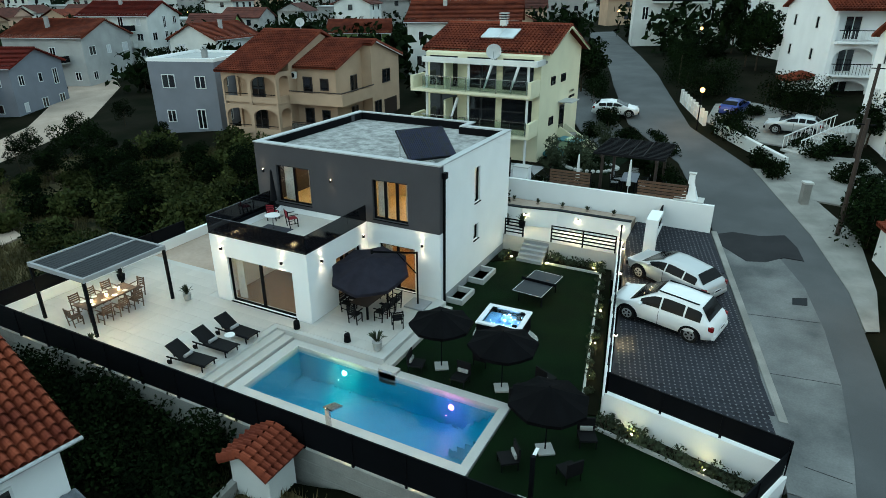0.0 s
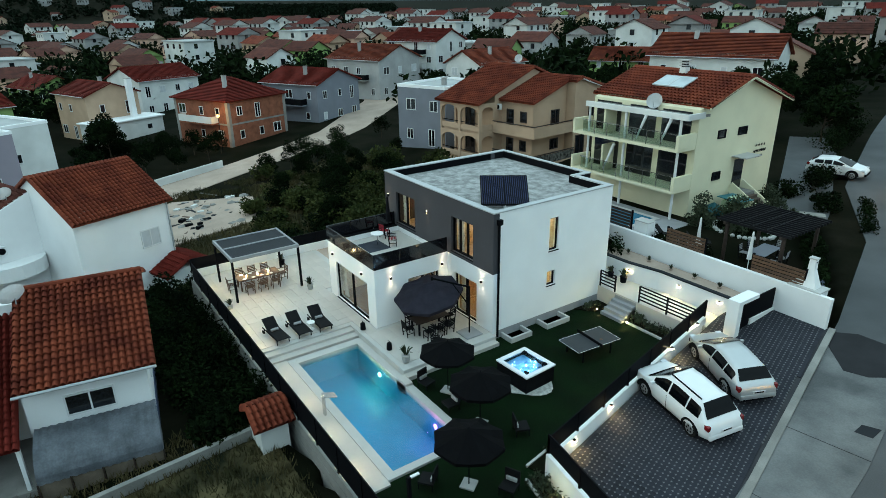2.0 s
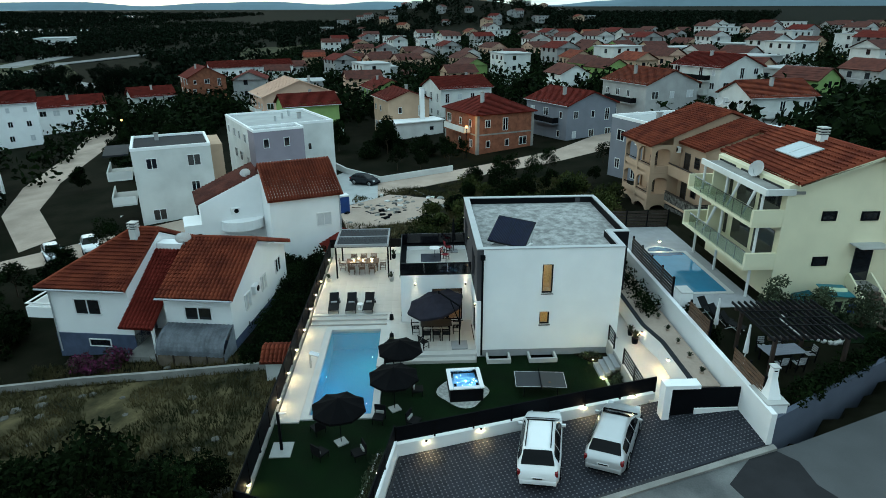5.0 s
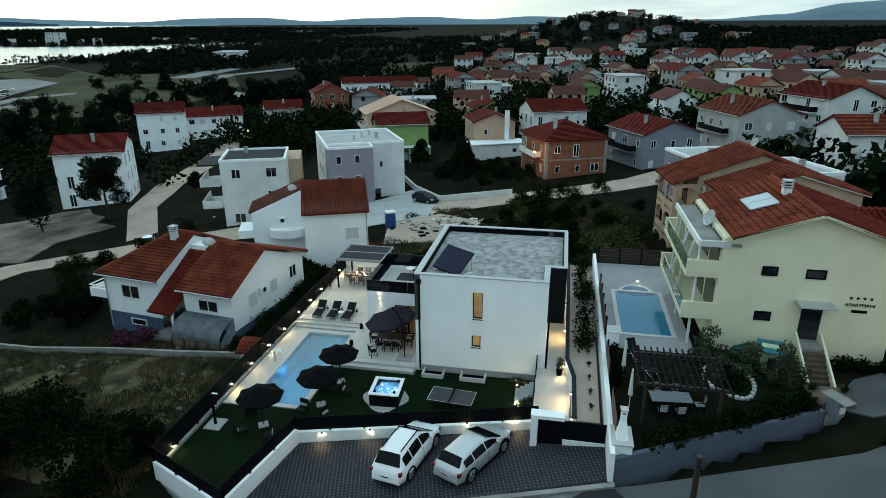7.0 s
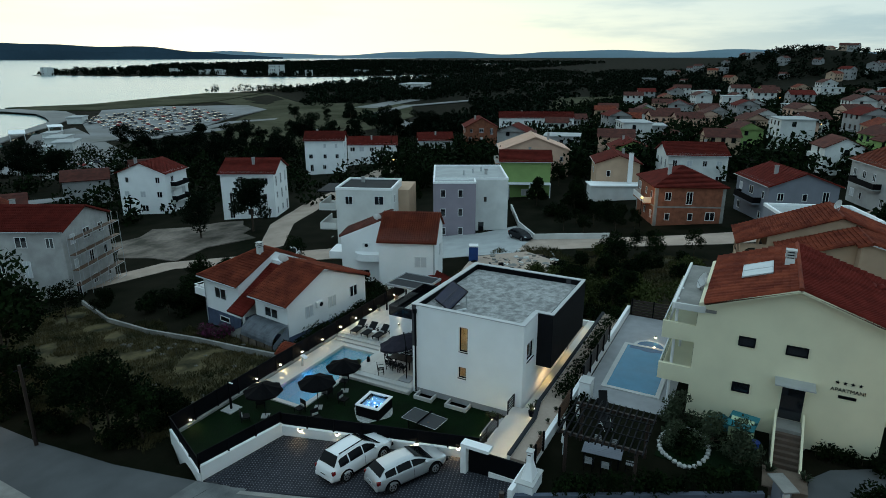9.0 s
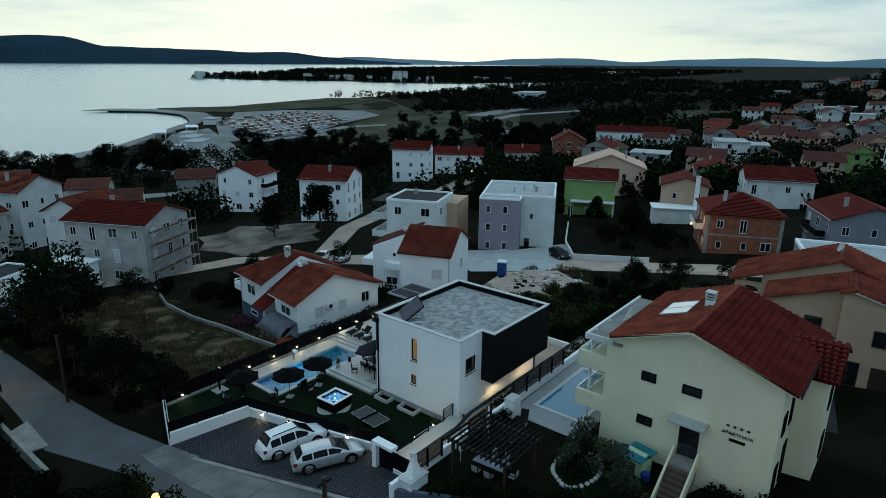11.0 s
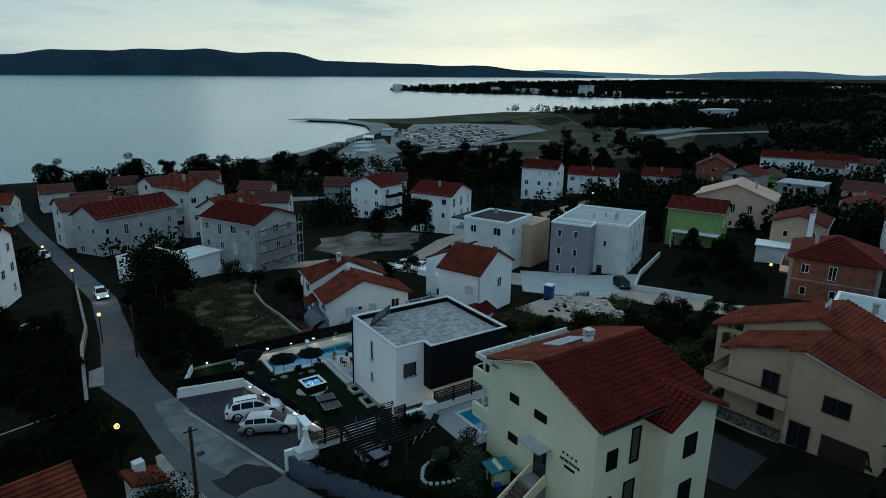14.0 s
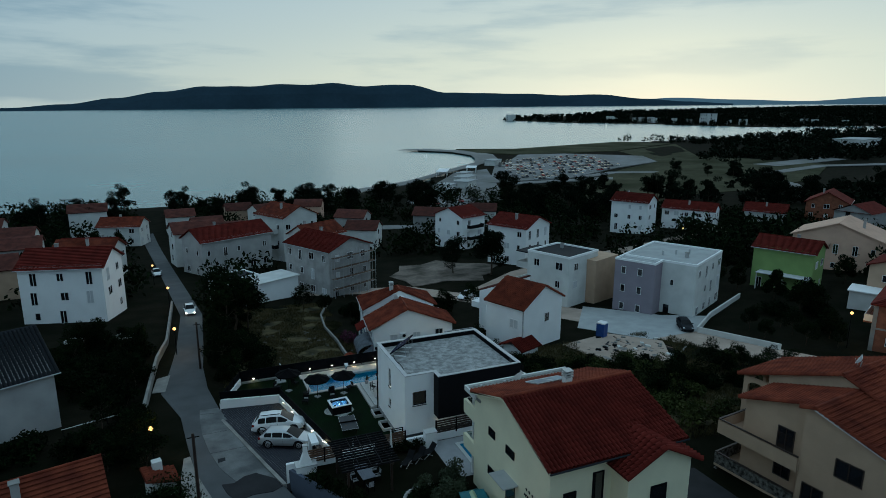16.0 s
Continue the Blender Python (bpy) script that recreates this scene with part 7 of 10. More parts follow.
def massed_house(x, y, rz, w, d, h, wall, tiles, flat, storeys, scale=1.0):
    """One of the houses too far off to be told apart, added to the one mass of the far town."""
    HOMES.append((x, y))
    m = pose(x, y, land(x, y) + 0.4, 0, 0, rz) @ Matrix.Scale(scale, 4)
    town_block(m, -w / 2, w / 2, -d / 2, d / 2, -3, h, wall)
    if flat:
        town_block(m, -w / 2 - 0.3, w / 2 + 0.3, -d / 2 - 0.3, d / 2 + 0.3, h, h + 0.3, "flatroof")
    else:
        W, D = w / 2 + 0.5, d / 2 + 0.5
        town_piece(m, [(-W, -D, h - 0.1), (W, -D, h - 0.1), (W, D, h - 0.1), (-W, D, h - 0.1), (-W, 0, h + 2.1), (W, 0, h + 2.1)], [(0, 1, 5, 4), (2, 3, 4, 5), (3, 2, 1, 0)], tiles)
        town_piece(m, [(s * w / 2, y_, z_) for s in (-1, 1) for y_, z_ in ((-d / 2, h - 0.05), (d / 2, h - 0.05), (0, h + 1.9))], [(0, 1, 2), (5, 4, 3)], wall)
    for st in range(storeys):
        for u in (-0.3, 0.0, 0.3):
            town_block(m, w * u - 0.55, w * u + 0.55, -d / 2 - 0.05, -d / 2, st * 3 + 1.0, st * 3 + 2.3, "pane")
        for s in (-1, 1):
            a, b = sorted((s * w / 2, s * (w / 2 + 0.05)))
            town_block(m, a, b, -1.6, -0.5, st * 3 + 1.0, st * 3 + 2.3, "pane")
    town_block(m, -w * 0.35, w * 0.2, -d / 2 - 1.2, -d / 2, 2.9, 3.9, wall)


town = random.Random(17)
KINDS = [(10, 8, 6.0, "worn", "tile_old", False, 2), (11, 9, 8.6, "offwhite", "tile_old", False, 3), (9, 8, 5.8, "offwhite", "tile_old", False, 2), (10, 9, 6.2, "pink", "tile_old", False, 2), (12, 9, 8.8, "offwhite", "tile_old", True, 3),
         (9, 8, 5.6, "beige", "tile_old", False, 2), (10, 8, 6.0, "greyhouse", "tile_old", False, 2), (9, 8, 5.8, "green", "tile_old", False, 2), (11, 9, 8.4, "worn", "tile_dark", False, 3), (10, 8, 6.0, "beige", "tile", False, 2), (11, 10, 6.2, "worn", "tile_old", True, 2), (8, 7, 3.4, "worn", "tile_old", False, 1)]


def clear_of(x, y):
    if abs(x + 14 + (y - 74) * 0.3) < 13 and y < 160:
        return False
    if 40 < y < 97 and -118 < x < 22 or math.hypot(x + 70, y - 102) < 15:
        return False
    return True


for gx in range(-19, 5):
    for gy in range(0, 16):
        x, y = gx * 20 + town.uniform(-6, 6), 100 + gy * 21 + town.uniform(-6, 6)
        if y > 120 + 0.0 * x and town.random() < (0.26 if y < 240 else 0.45):
            continue
        if clear_of(x, y):
            build = far_house if math.hypot(x + 10, y - 30) < 150 else massed_house
            build(x, y, town.choice((15, 20, 28, 105, 112)) + town.uniform(-6, 6), *town.choice(KINDS))
for gx in range(-21, -6):
    for gy in range(0, 8):
        x, y = gx * 21 + town.uniform(-6, 6), -30 + gy * 17 + town.uniform(-5, 5)
        if x > -160 and y < 45 or town.random() < (0.25 if x > -300 else 0.55) or not clear_of(x, y):
            continue
        build = far_house if x > -165 else massed_house
        build(x, y, town.choice((15, 22, 110)) + town.uniform(-8, 8), *town.choice(KINDS))
for k in range(34):
    x, y = -790 + town.uniform(-70, 190), 40 + town.uniform(-120, 170)
    massed_house(x, y, town.uniform(0, 180), *town.choice([q for q in KINDS if q[3] in ("worn", "beige", "greyhouse")]))


def town_green(rng):
    """A place for a tree between the houses of the town, clear of walls and roads."""
    x, y = (rng.uniform(-400, 80), rng.uniform(62, 400)) if rng.random() < 0.62 else (rng.uniform(-430, -92), rng.uniform(-60, 100))
    if abs(x + 14 + (y - 74) * 0.3) < 6 or (y < 97 and x > -118 and any(math.hypot(x - a, y - b) < 11 for a, b in ((-70, 102), (-40, 84), (-85, 80), (-104, 67), (-98, 64), (-108, 82), (-57, 51), (-50, 57), (-94, 49), (-87, 33), (-39, 51), (9, 78), (-1, 116), (-17, 122)))):
        return None, None
    if -125 < x and y < 62 or (-30 < x and y < 100):
        return None, None
    return (None, None) if any(abs(x - a) < 8.5 and abs(y - b) < 8.5 for a, b in HOMES) else (x, y)


def shore_green(rng):
    x, y = rng.uniform(-180, 90), rng.uniform(-214, -24)
    if not inside(COAST, x, y - 6) or (-2 < x < 24 and abs(x - 5 + (y + 25) * 0.065) < 7) or (-2 < x < 9 and y > -40):
        return None, None
    if any(math.hypot(x - a, y - b) < 10.5 for a, b in ((-70.5, -47.4), (-67, -74.5), (-22, -86), (-24, -60), (-5, -71), (-11, -74), (2, -69), (21, -31.5), (24, -72), (27, -98), (22, -130), (-127, -74), (-148, -71), (-22, -38), (-18, -44), (-10, -35), (-3, -35), (-58, -10), (-50, -40), (-56, -35), (-60, -40), (-50, -52), (-46, -60), (-40, -48), (-58, -30), (-8, -38), (-20, -34), (-32, -32))) or any(math.hypot(x - a, y - b) < 9.5 for a, b in HOMES):
        return None, None
    if (x < -128 and y < -196) or inside(SHORE_COURT, x, y) or (-95 < x < -60 and y < -150 and y > -205 and x < -72):
        return None, None
    if -100 < x < -54 and abs(y + 119 - (x + 70) * 0.3) < 8:
        return None, None
    if -120 < x < -44 and abs((y + 22) - (x + 46) * 0.35) < 7:
        return None, None
    return x, y


for x, y, rz, k in ((2, -84, 10, 1), (-6, -104, 12, 3), (-24, -100, 15, 0), (-44, -92, -30, 2), (-2, -128, 8, 5), (-22, -132, 20, 1), (40, -84, 5, 0), (46, -112, 0, 2), (38, -54, 10, 5), (58, -66, 10, 3), (-48, -120, -35, 6), (-70, -104, -35, 0), (6, -150, 5, 2), (34, -152, 5, 1), (60, -140, 0, 0), (-92, -110, -30, 2), (44, -20, -10, 1), (48, 10, -10, 0), (-40, -156, -20, 3), (-14, -160, 5, 5)):
    far_house(x, y, rz, *KINDS[k])
far_woods("shore_greenery", 900, 23, shore_green, 0.6, 6.0, "dark trees and shrubs between the houses above the shore", 70)
far_woods("town_greenery", 3300, 21, town_green, 0.75, 7.0, "dark trees and shrubs between the houses of the town", 60)
# cape: a hotel and small white buildings by the shore
for k in range(15):
    u = k / 14
    x, y = -910 - 60 * u + town.uniform(-14, 10) - (140 if k > 11 else 0), -1090 + 390 * u + town.uniform(-20, 20)
    if inside(COAST, x, y):
        massed_house(x, y, town.uniform(50, 90), *KINDS[4], 2.2 if k == 9 else town.uniform(0.8, 1.3))
massed_house(-745, -1270, 20, *KINDS[4], 1.6)
me = bpy.data.meshes.new("far_town")
me.from_pydata(TOWN["v"], [], TOWN["f"])
for k in TOWN_MATS:
    me.materials.append(M[k])
me.polygons.foreach_set("material_index", TOWN["m"])
tagged(new("far_town", me), "distant town of pale houses with red roofs", "town", kind="stuff")

# shore: beach, parking, low warehouses
def patch(name, pts, lift, material, label, category):
    bm = bmesh.new()
    vs = [bm.verts.new((x, y, land(x, y) + lift)) for x, y in pts]
    bm.faces.new(vs)
    r = bmesh.ops.extrude_face_region(bm, geom=bm.faces[:])
    for v in [g for g in r["geom"] if isinstance(g, bmesh.types.BMVert)]:
        v.co.z -= 0.8
    return setting(name, bm, material, label, category)


sand = mat("grey_shingle", (0.24, 0.235, 0.225), 0.95, vary=0.25, scale=0.05, fine=0.6, bump=0.0)
strip("beach", [(-62, -228), (-117, -262), (-175, -320), (-203, -347), (-216, -374), (-226, -402), (-224, -440), (-202, -470), (-186, -482)], [(-58, -214), (-110, -246), (-166, -302), (-198, -330), (-232, -364), (-246, -400), (-244, -440), (-218, -480), (-206, -488)], 0.5, sand, "grey shingle beach curving to the jetty", "beach")
worn = mat("worn_pale_asphalt", (0.22, 0.22, 0.225), 0.95, vary=0.3, scale=0.06, fine=0.7, bump=0.0, second=(0.15, 0.15, 0.14))
patch("shore_court", SHORE_COURT, 0.3, worn, "small pale parking yard above the beach", "car park")
strip("shore_lane", [(-57, -131), (-70, -122), (-80, -116), (-96, -120)], [(-54, -122.5), (-65, -116), (-76, -108), (-94, -111)], 0.15, worn, "pale lane behind the white houses", "road")
patch("car_park", CAR_PARK, 0.45, worn, "large pale beach car park", "car park")
strip("shore_road", [(-170, -226), (-230, -222), (-285, -198), (-345, -222), (-460, -232)], [(-168, -234), (-232, -232), (-288, -214), (-342, -240), (-458, -250)], 0.5, worn, "pale shore road with a wide bend", "road")
strip("lane", [(-46, -24), (-62, -36), (-80, -44), (-110, -52), (-175, -75)], [(-50, -22), (-64, -32), (-82, -39), (-112, -46), (-177, -68)], 0.06, M["track"], "pale gravel lane between houses", "road")
patch("meadow", [(-156, -140), (-168, -127), (-235, -154), (-265, -151), (-340, -168), (-420, -217), (-393, -315), (-474, -425), (-362, -376), (-330, -290), (-275, -262), (-220, -225)], 0.3, M["meadow"], "dry meadow beside the beach car park", "field")
patch("shore_meadow", [(-262, -392), (-310, -380), (-362, -378), (-470, -428), (-440, -478), (-352, -456), (-292, -442), (-240, -466), (-240, -420)], 0.55, M["meadow"], "low dry scrub along the shore", "field")
patch("far_meadow", [(-302, -52), (-315, -27), (-400, 10), (-520, -60), (-513, -125), (-420, -100)], 0.35, M["meadow"], "dry open ground behind the houses", "field")
strip("meadow_lane", [(-220, -240), (-256, -252), (-291, -239), (-323, -201), (-405, -216), (-485, -188)], [(-222, -232), (-255, -244), (-286, -231), (-321, -192), (-405, -207), (-485, -178)], 0.75, worn, "pale lane across the meadow", "road")
strip("meadow_loop", [(-318, -198), (-300, -160), (-262, -118)], [(-327, -195), (-309, -155), (-267, -111)], 0.75, worn, "pale lane across the meadow", "road")
rubble = mat("pale_rubble_ground", (0.20, 0.165, 0.14), 0.95, vary=0.5, scale=0.22, fine=1.4, bump=0.8, second=(0.05, 0.045, 0.035))
patch("building_site", [(-38, -33), (-38.5, -39), (-37, -46), (-41, -51), (-43, -57), (-48, -55), (-53, -58), (-56, -51), (-61, -47.5), (-63, -44), (-60, -41), (-58, -37), (-55, -36), (-53, -31), (-46, -35)], 0.14, rubble, "bare pale building site ground", "yard")
patch("bare_ground", [(-43, 13), (-52, 11), (-57, 17), (-52, 24), (-44, 22)], 0.16, M["track"], "bare pale rubble ground", "yard")


def far_car(material):
    ob = thing("car", (0, 0, -300), 0, "parked car in the beach car park", "car", "cars in the beach car park")
    part("body", box_bm(-2.1, 2.1, -0.85, 0.85, 0.3, 0.95, bevel=0.12), material, ob)
    part("cabin", box_bm(-1.5, 0.9, -0.75, 0.75, 0.96, 1.5, bevel=0.2), M["pane"], ob)
    return ob


paint = [mat("car_paint_%s" % n, c, 0.3, 0.3, vary=0.05, bump=0.0) for n, c in (("silver", (0.5, 0.5, 0.52)), ("dark", (0.03, 0.035, 0.05)), ("white", (0.75, 0.75, 0.75)), ("red", (0.3, 0.03, 0.03)))]
CARS = [far_car(p) for p in paint]
for row in range(-2, 7):
    for k in range(30):
        if town.random() < 0.34:
            continue
        x, y = -190 - 3.3 * k - row * 4, -262 - 0.64 * k - row * 12.5
        if y > -355 and inside(CAR_PARK, x, y):
            copy_thing(CARS[town.choice((0, 1, 1, 1, 2, 2, 0, 1, 3))], pose(x, y, land(x, y) + 0.45, 0, 0, 70 + town.uniform(-4, 4)))
patch("beach_yard", BEACH_YARD, 0.25, worn, "pale yard of the beach bars", "yard")
for k in range(9):
    x, y = -97 - 3.4 * k, -172 - 0.9 * k
    copy_thing(CARS[k * 3 % 4], pose(x, y, land(x, y) + 0.3, 0, 0, 75 + 2 * k))
for x, y, w, d, h in ((-600, -318, 60, 26, 7), (-148, -246, 16, 8, 3.6), (-139, -226, 14, 8, 3.8), (-126, -221, 9, 7, 3.0), (-158, -268, 12, 6, 3.2), (-118, -205, 9, 6, 2.8), (-210, -330, 16, 8, 3.4)):
    wh = thing("warehouse" if w > 20 else "beach_bar", (x, y, land(x, y)), 20 if w > 20 else 45, "long low white building near the shore", "building", "low shore buildings")
    part("wall", box_bm(-w / 2, w / 2, -d / 2, d / 2, -1, h), M["offwhite"], wh)
    part("roof", box_bm(-w / 2 - 0.5, w / 2 + 0.5, -d / 2 - 0.5, d / 2 + 0.5, h, h + 0.4), M["flatroof"], wh)
for x, y, w in ((-150, -284, 22), (-176, -296, 16)):
    cn = thing("beach_canopy", (x, y, land(x, y)), 62, "long white flat canopy on posts at the beach", "canopy", "beach canopies")
    part("roof", box_bm(-w / 2, w / 2, -3.5, 3.5, 3.2, 3.45), M["white"], cn)
    for px in (-w / 2 + 0.6, 0, w / 2 - 0.6):
        for py in (-3.0, 3.0):
            part("post", box_bm(px - 0.12, px + 0.12, py - 0.12, py + 0.12, -0.5, 3.2), M["frame"], cn)
for x, y, s in ((-820, -905, 2.2), (-186, -405, 1.2), (-208, -497, 0.9), (-222, -489, 0.8), (-238, -482, 0.9), (-256, -474, 0.8), (-190, -420, 0.8), (-180, -440, 0.7), (-170, -400, 0.6), (-200, -525, 0.7)):
    bt = thing("boat", (x, y, SEA + 0.2), 40, "small dark boat lying on calm water", "boat", "boats")
    part("hull", prism_bm([(-5 * s, -1.4 * s), (3 * s, -1.4 * s), (6 * s, 0), (3 * s, 1.4 * s), (-5 * s, 1.4 * s)], -0.5, 1.2 * s), M["darkroof"], bt)
    part("cabin", box_bm(-3 * s, 1 * s, -0.9 * s, 0.9 * s, 1.2 * s, 2.6 * s, bevel=0.1), M["frame"], bt)
    part("mast", cyl_bm((0, 0, 2 * s), (0, 0, 6 * s), 0.08), M["frame"], bt)


# ---- street lamps and poles ----
sodium = glow("sodium_globe", (1.0, 0.46, 0.12), 3.2)


def street_lamp(x, y, h=4.3, watts=120):
    z = land(x, y)
    ob = thing("street_lamp", (x, y, z), 0, "street lamp with a lit orange globe on a dark pole", "street lamp", "street lamps")
    part("pole", cyl_bm((0, 0, -0.3), (0, 0, h - 0.2), 0.06, 0.045, 8), M["black"], ob)
    bm = bmesh.new()
    bmesh.ops.create_uvsphere(bm, u_segments=14, v_segments=8, radius=0.2)
    bmesh.ops.translate(bm, verts=bm.verts[:], vec=(0, 0, h))
    g = part("globe", bm, sodium, ob, "glowing orange glass globe")
    g.visible_shadow = False
    if watts:
        lamp("street_lamp_light", (x, y, z + h), (1.0, 0.50, 0.14), watts, 0.2)


street_lamp(-5.6, 57.2, 3.4, 160)
street_lamp(5.9, -2.7, 3.6, 160)
street_lamp(7.3, -30.3, 4.0, 120)
street_lamp(10.8, -56, 4.2, 100)
street_lamp(7.2, 28.6, 3.2, 90)
street_lamp(-78.5, 28.5, 5.0, 200)
street_lamp(-10, 95, 4.2, 0)
for x, y in ((-60, 112), (-96, 92), (-140, 70), (-135, 120), (-30, 135), (-180, 96), (-215, 60), (-90, 160), (-170, 150), (-240, 120), (-150, -30), (-120, -45), (-190, -70), (-40, -90), (-18, -45), (-300, 60), (-330, 20), (-292, 74), (-429, 111), (-409, 115), (-383, 119), (-392, 128), (-257, 110), (-242, 143), (-372, 48), (-368, 20), (-360, 31), (-337, 69), (-270, 70), (-275, 72), (-366, 111), (-355, 115), (-323, 113), (-265, 94), (-224, 82), (-240, 103)):
    street_lamp(x, y, 5.0, 0)


def utility_pole(x, y, h):
    ob = thing("utility_pole", (x, y, land(x, y)), 0, "dark wooden utility pole beside the road", "pole", "utility poles")
    part("pole", cyl_bm((0, 0, -0.4), (0, 0, h), 0.13, 0.1, 10), M["darkwood"], ob)
    part("bracket", bar_bm((-0.4, 0, h - 0.3), (0.4, 0, h - 0.3), 0.06, 0.06), M["black"], ob)


utility_pole(3.9, 38.2, 6.4)
utility_pole(3.2, 4.5, 6.0)
utility_pole(5.6, 52.5, 6.5)

# the patterns that were only copied from
for src in (*TREES, *FTREES, *FPINES, *PINES, *BUSHES, *SCRUB, *OLIVES, *CARS, *FAR.values()):
    for o in (*src.children_recursive, src):
        bpy.data.objects.remove(o)


# ---- garden furniture ----
fabric = mat("black_parasol_cloth", (0.005, 0.005, 0.0065), 0.85, vary=0.25, scale=2, fine=60)
purple = mat("dark_plum_parasol_cloth", (0.045, 0.042, 0.06), 0.85, vary=0.25, scale=2, fine=60)
mesh_black = mat("black_mesh_fabric", (0.007, 0.007, 0.008), 0.75, vary=0.2, fine=80)
stone = mat("pale_stone_slab", (0.36, 0.36, 0.35), 0.8, vary=0.15)


def canopy_bm(r, rise, seg=8, drop=0.12):
    """A parasol canopy: panels sagging between ribs, with a short valance."""
    bm = bmesh.new()
    top = bm.verts.new((0, 0, rise))
    rings = []
    for q, sag in ((0.35, 0.0), (0.7, 0.03), (1.0, 0.05)):
        row = []
        for k in range(seg * 2):
            a = math.pi * k / seg
            rr = r * q * (1.0 if k % 2 == 0 else math.cos(math.pi / seg) * 0.985)
            row.append(bm.verts.new((rr * math.cos(a), rr * math.sin(a), rise * (1 - q) ** 1.15 - (sag if k % 2 else 0))))
        rings.append(row)
    rings.append([bm.verts.new((v.co.x, v.co.y, v.co.z - drop)) for v in rings[-1]])
    n = seg * 2
    for k in range(n):
        bm.faces.new((top, rings[0][k], rings[0][(k + 1) % n]))
    for a, b in zip(rings, rings[1:]):
        for k in range(n):
            bm.faces.new((a[k], b[k], b[(k + 1) % n], a[(k + 1) % n]))
    bmesh.ops.solidify(bm, geom=bm.faces[:], thickness=0.01)
    return bm


def parasol(x, y, z, r, high, label):
    ob = thing("parasol", (x, y, z), random.Random(x).uniform(0, 40), label, "parasol", "black garden parasols")
    part("base", box_bm(-0.28, 0.28, -0.28, 0.28, 0, 0.07, bevel=0.015), stone, ob, "pale square stone base")
    part("pole", cyl_bm((0, 0, 0.05), (0, 0, high - 0.02), 0.025, seg=8), M["black"], ob)
    can = part("canopy", canopy_bm(r, 0.5), fabric, ob)
    can.matrix_basis = pose(0, 0, high - 0.5)
    for k in range(8):
        a = math.pi * k / 4
        part("rib", bar_bm((0.05 * math.cos(a), 0.05 * math.sin(a), high - 0.08), (r * 0.97 * math.cos(a), r * 0.97 * math.sin(a), high - 0.53), 0.015, 0.015), M["black"], ob)
    part("finial", cyl_bm((0, 0, high), (0, 0, high + 0.08), 0.025, 0.01, 8), M["black"], ob)


parasol(-10.8, 19.65, 0, 1.3, 2.6, "octagonal black parasol open on the lawn")
parasol(-8.05, 19.38, 0, 1.35, 2.55, "octagonal black parasol open on the lawn")
parasol(-5.45, 16.85, 0, 1.35, 2.55, "octagonal black parasol open on the lawn")
for k, (x, y) in enumerate(((-9.6, 18.95), (-7.0, 18.6), (-6.6, 20.4), (-4.4, 16.0), (-6.3, 15.6), (-4.3, 17.8), (-11.6, 19.0), (-9.4, 20.6))):
    ch = thing("garden_chair", (x, y, 0.0), k * 77, "low black garden chair with a pale cushion", "chair", "garden chairs on the lawn")
    part("seat", box_bm(-0.3, 0.3, -0.3, 0.3, 0.28, 0.36, bevel=0.02), mesh_black, ch)
    part("backrest", box_bm(-0.3, 0.3, 0.26, 0.33, 0.36, 0.85, bevel=0.02), mesh_black, ch)
    part("cushion", box_bm(-0.22, 0.22, 0.16, 0.25, 0.40, 0.56, bevel=0.03), stone, ch, "small pale cushion")
    for sx in (-1, 1):
        for sy in (-1, 1):
            part("leg", cyl_bm((sx * 0.27, sy * 0.27, 0), (sx * 0.27, sy * 0.27, 0.3), 0.02, seg=6), M["black"], ch)

cant = thing("cantilever_parasol", (-15.56, 22.0, PATIO), 0, "large dark plum cantilever parasol over the dining table", "parasol")
can = part("canopy", canopy_bm(1.85, 0.6, 8, 0.16), purple, cant)
can.matrix_basis = pose(0, -0.25, 2.12, 13, 0, 12)
part("pole", cyl_bm((1.66, 1.2, 0), (1.66, 1.2, 2.75), 0.045, seg=10), M["black"], cant)
part("arm", bar_bm((1.66, 1.2, 2.7), (0, 0, 2.9), 0.06, 0.08), M["black"], cant)
part("strut", bar_bm((1.66, 1.2, 1.6), (0.9, 0.65, 2.8), 0.04, 0.05), M["black"], cant)
part("base", box_bm(1.16, 2.16, 0.7, 1.7, 0, 0.08, bevel=0.01), M["plinth"], cant)
part("hub", cyl_bm((0, 0, 2.8), (0, 0, 2.98), 0.06, seg=10), M["black"], cant)
for k in range(8):
    a = math.pi * k / 4
    part("rib", bar_bm((0, 0, 0.56), (1.8 * math.cos(a), 1.8 * math.sin(a), -0.06), 0.02, 0.02), M["black"], can)


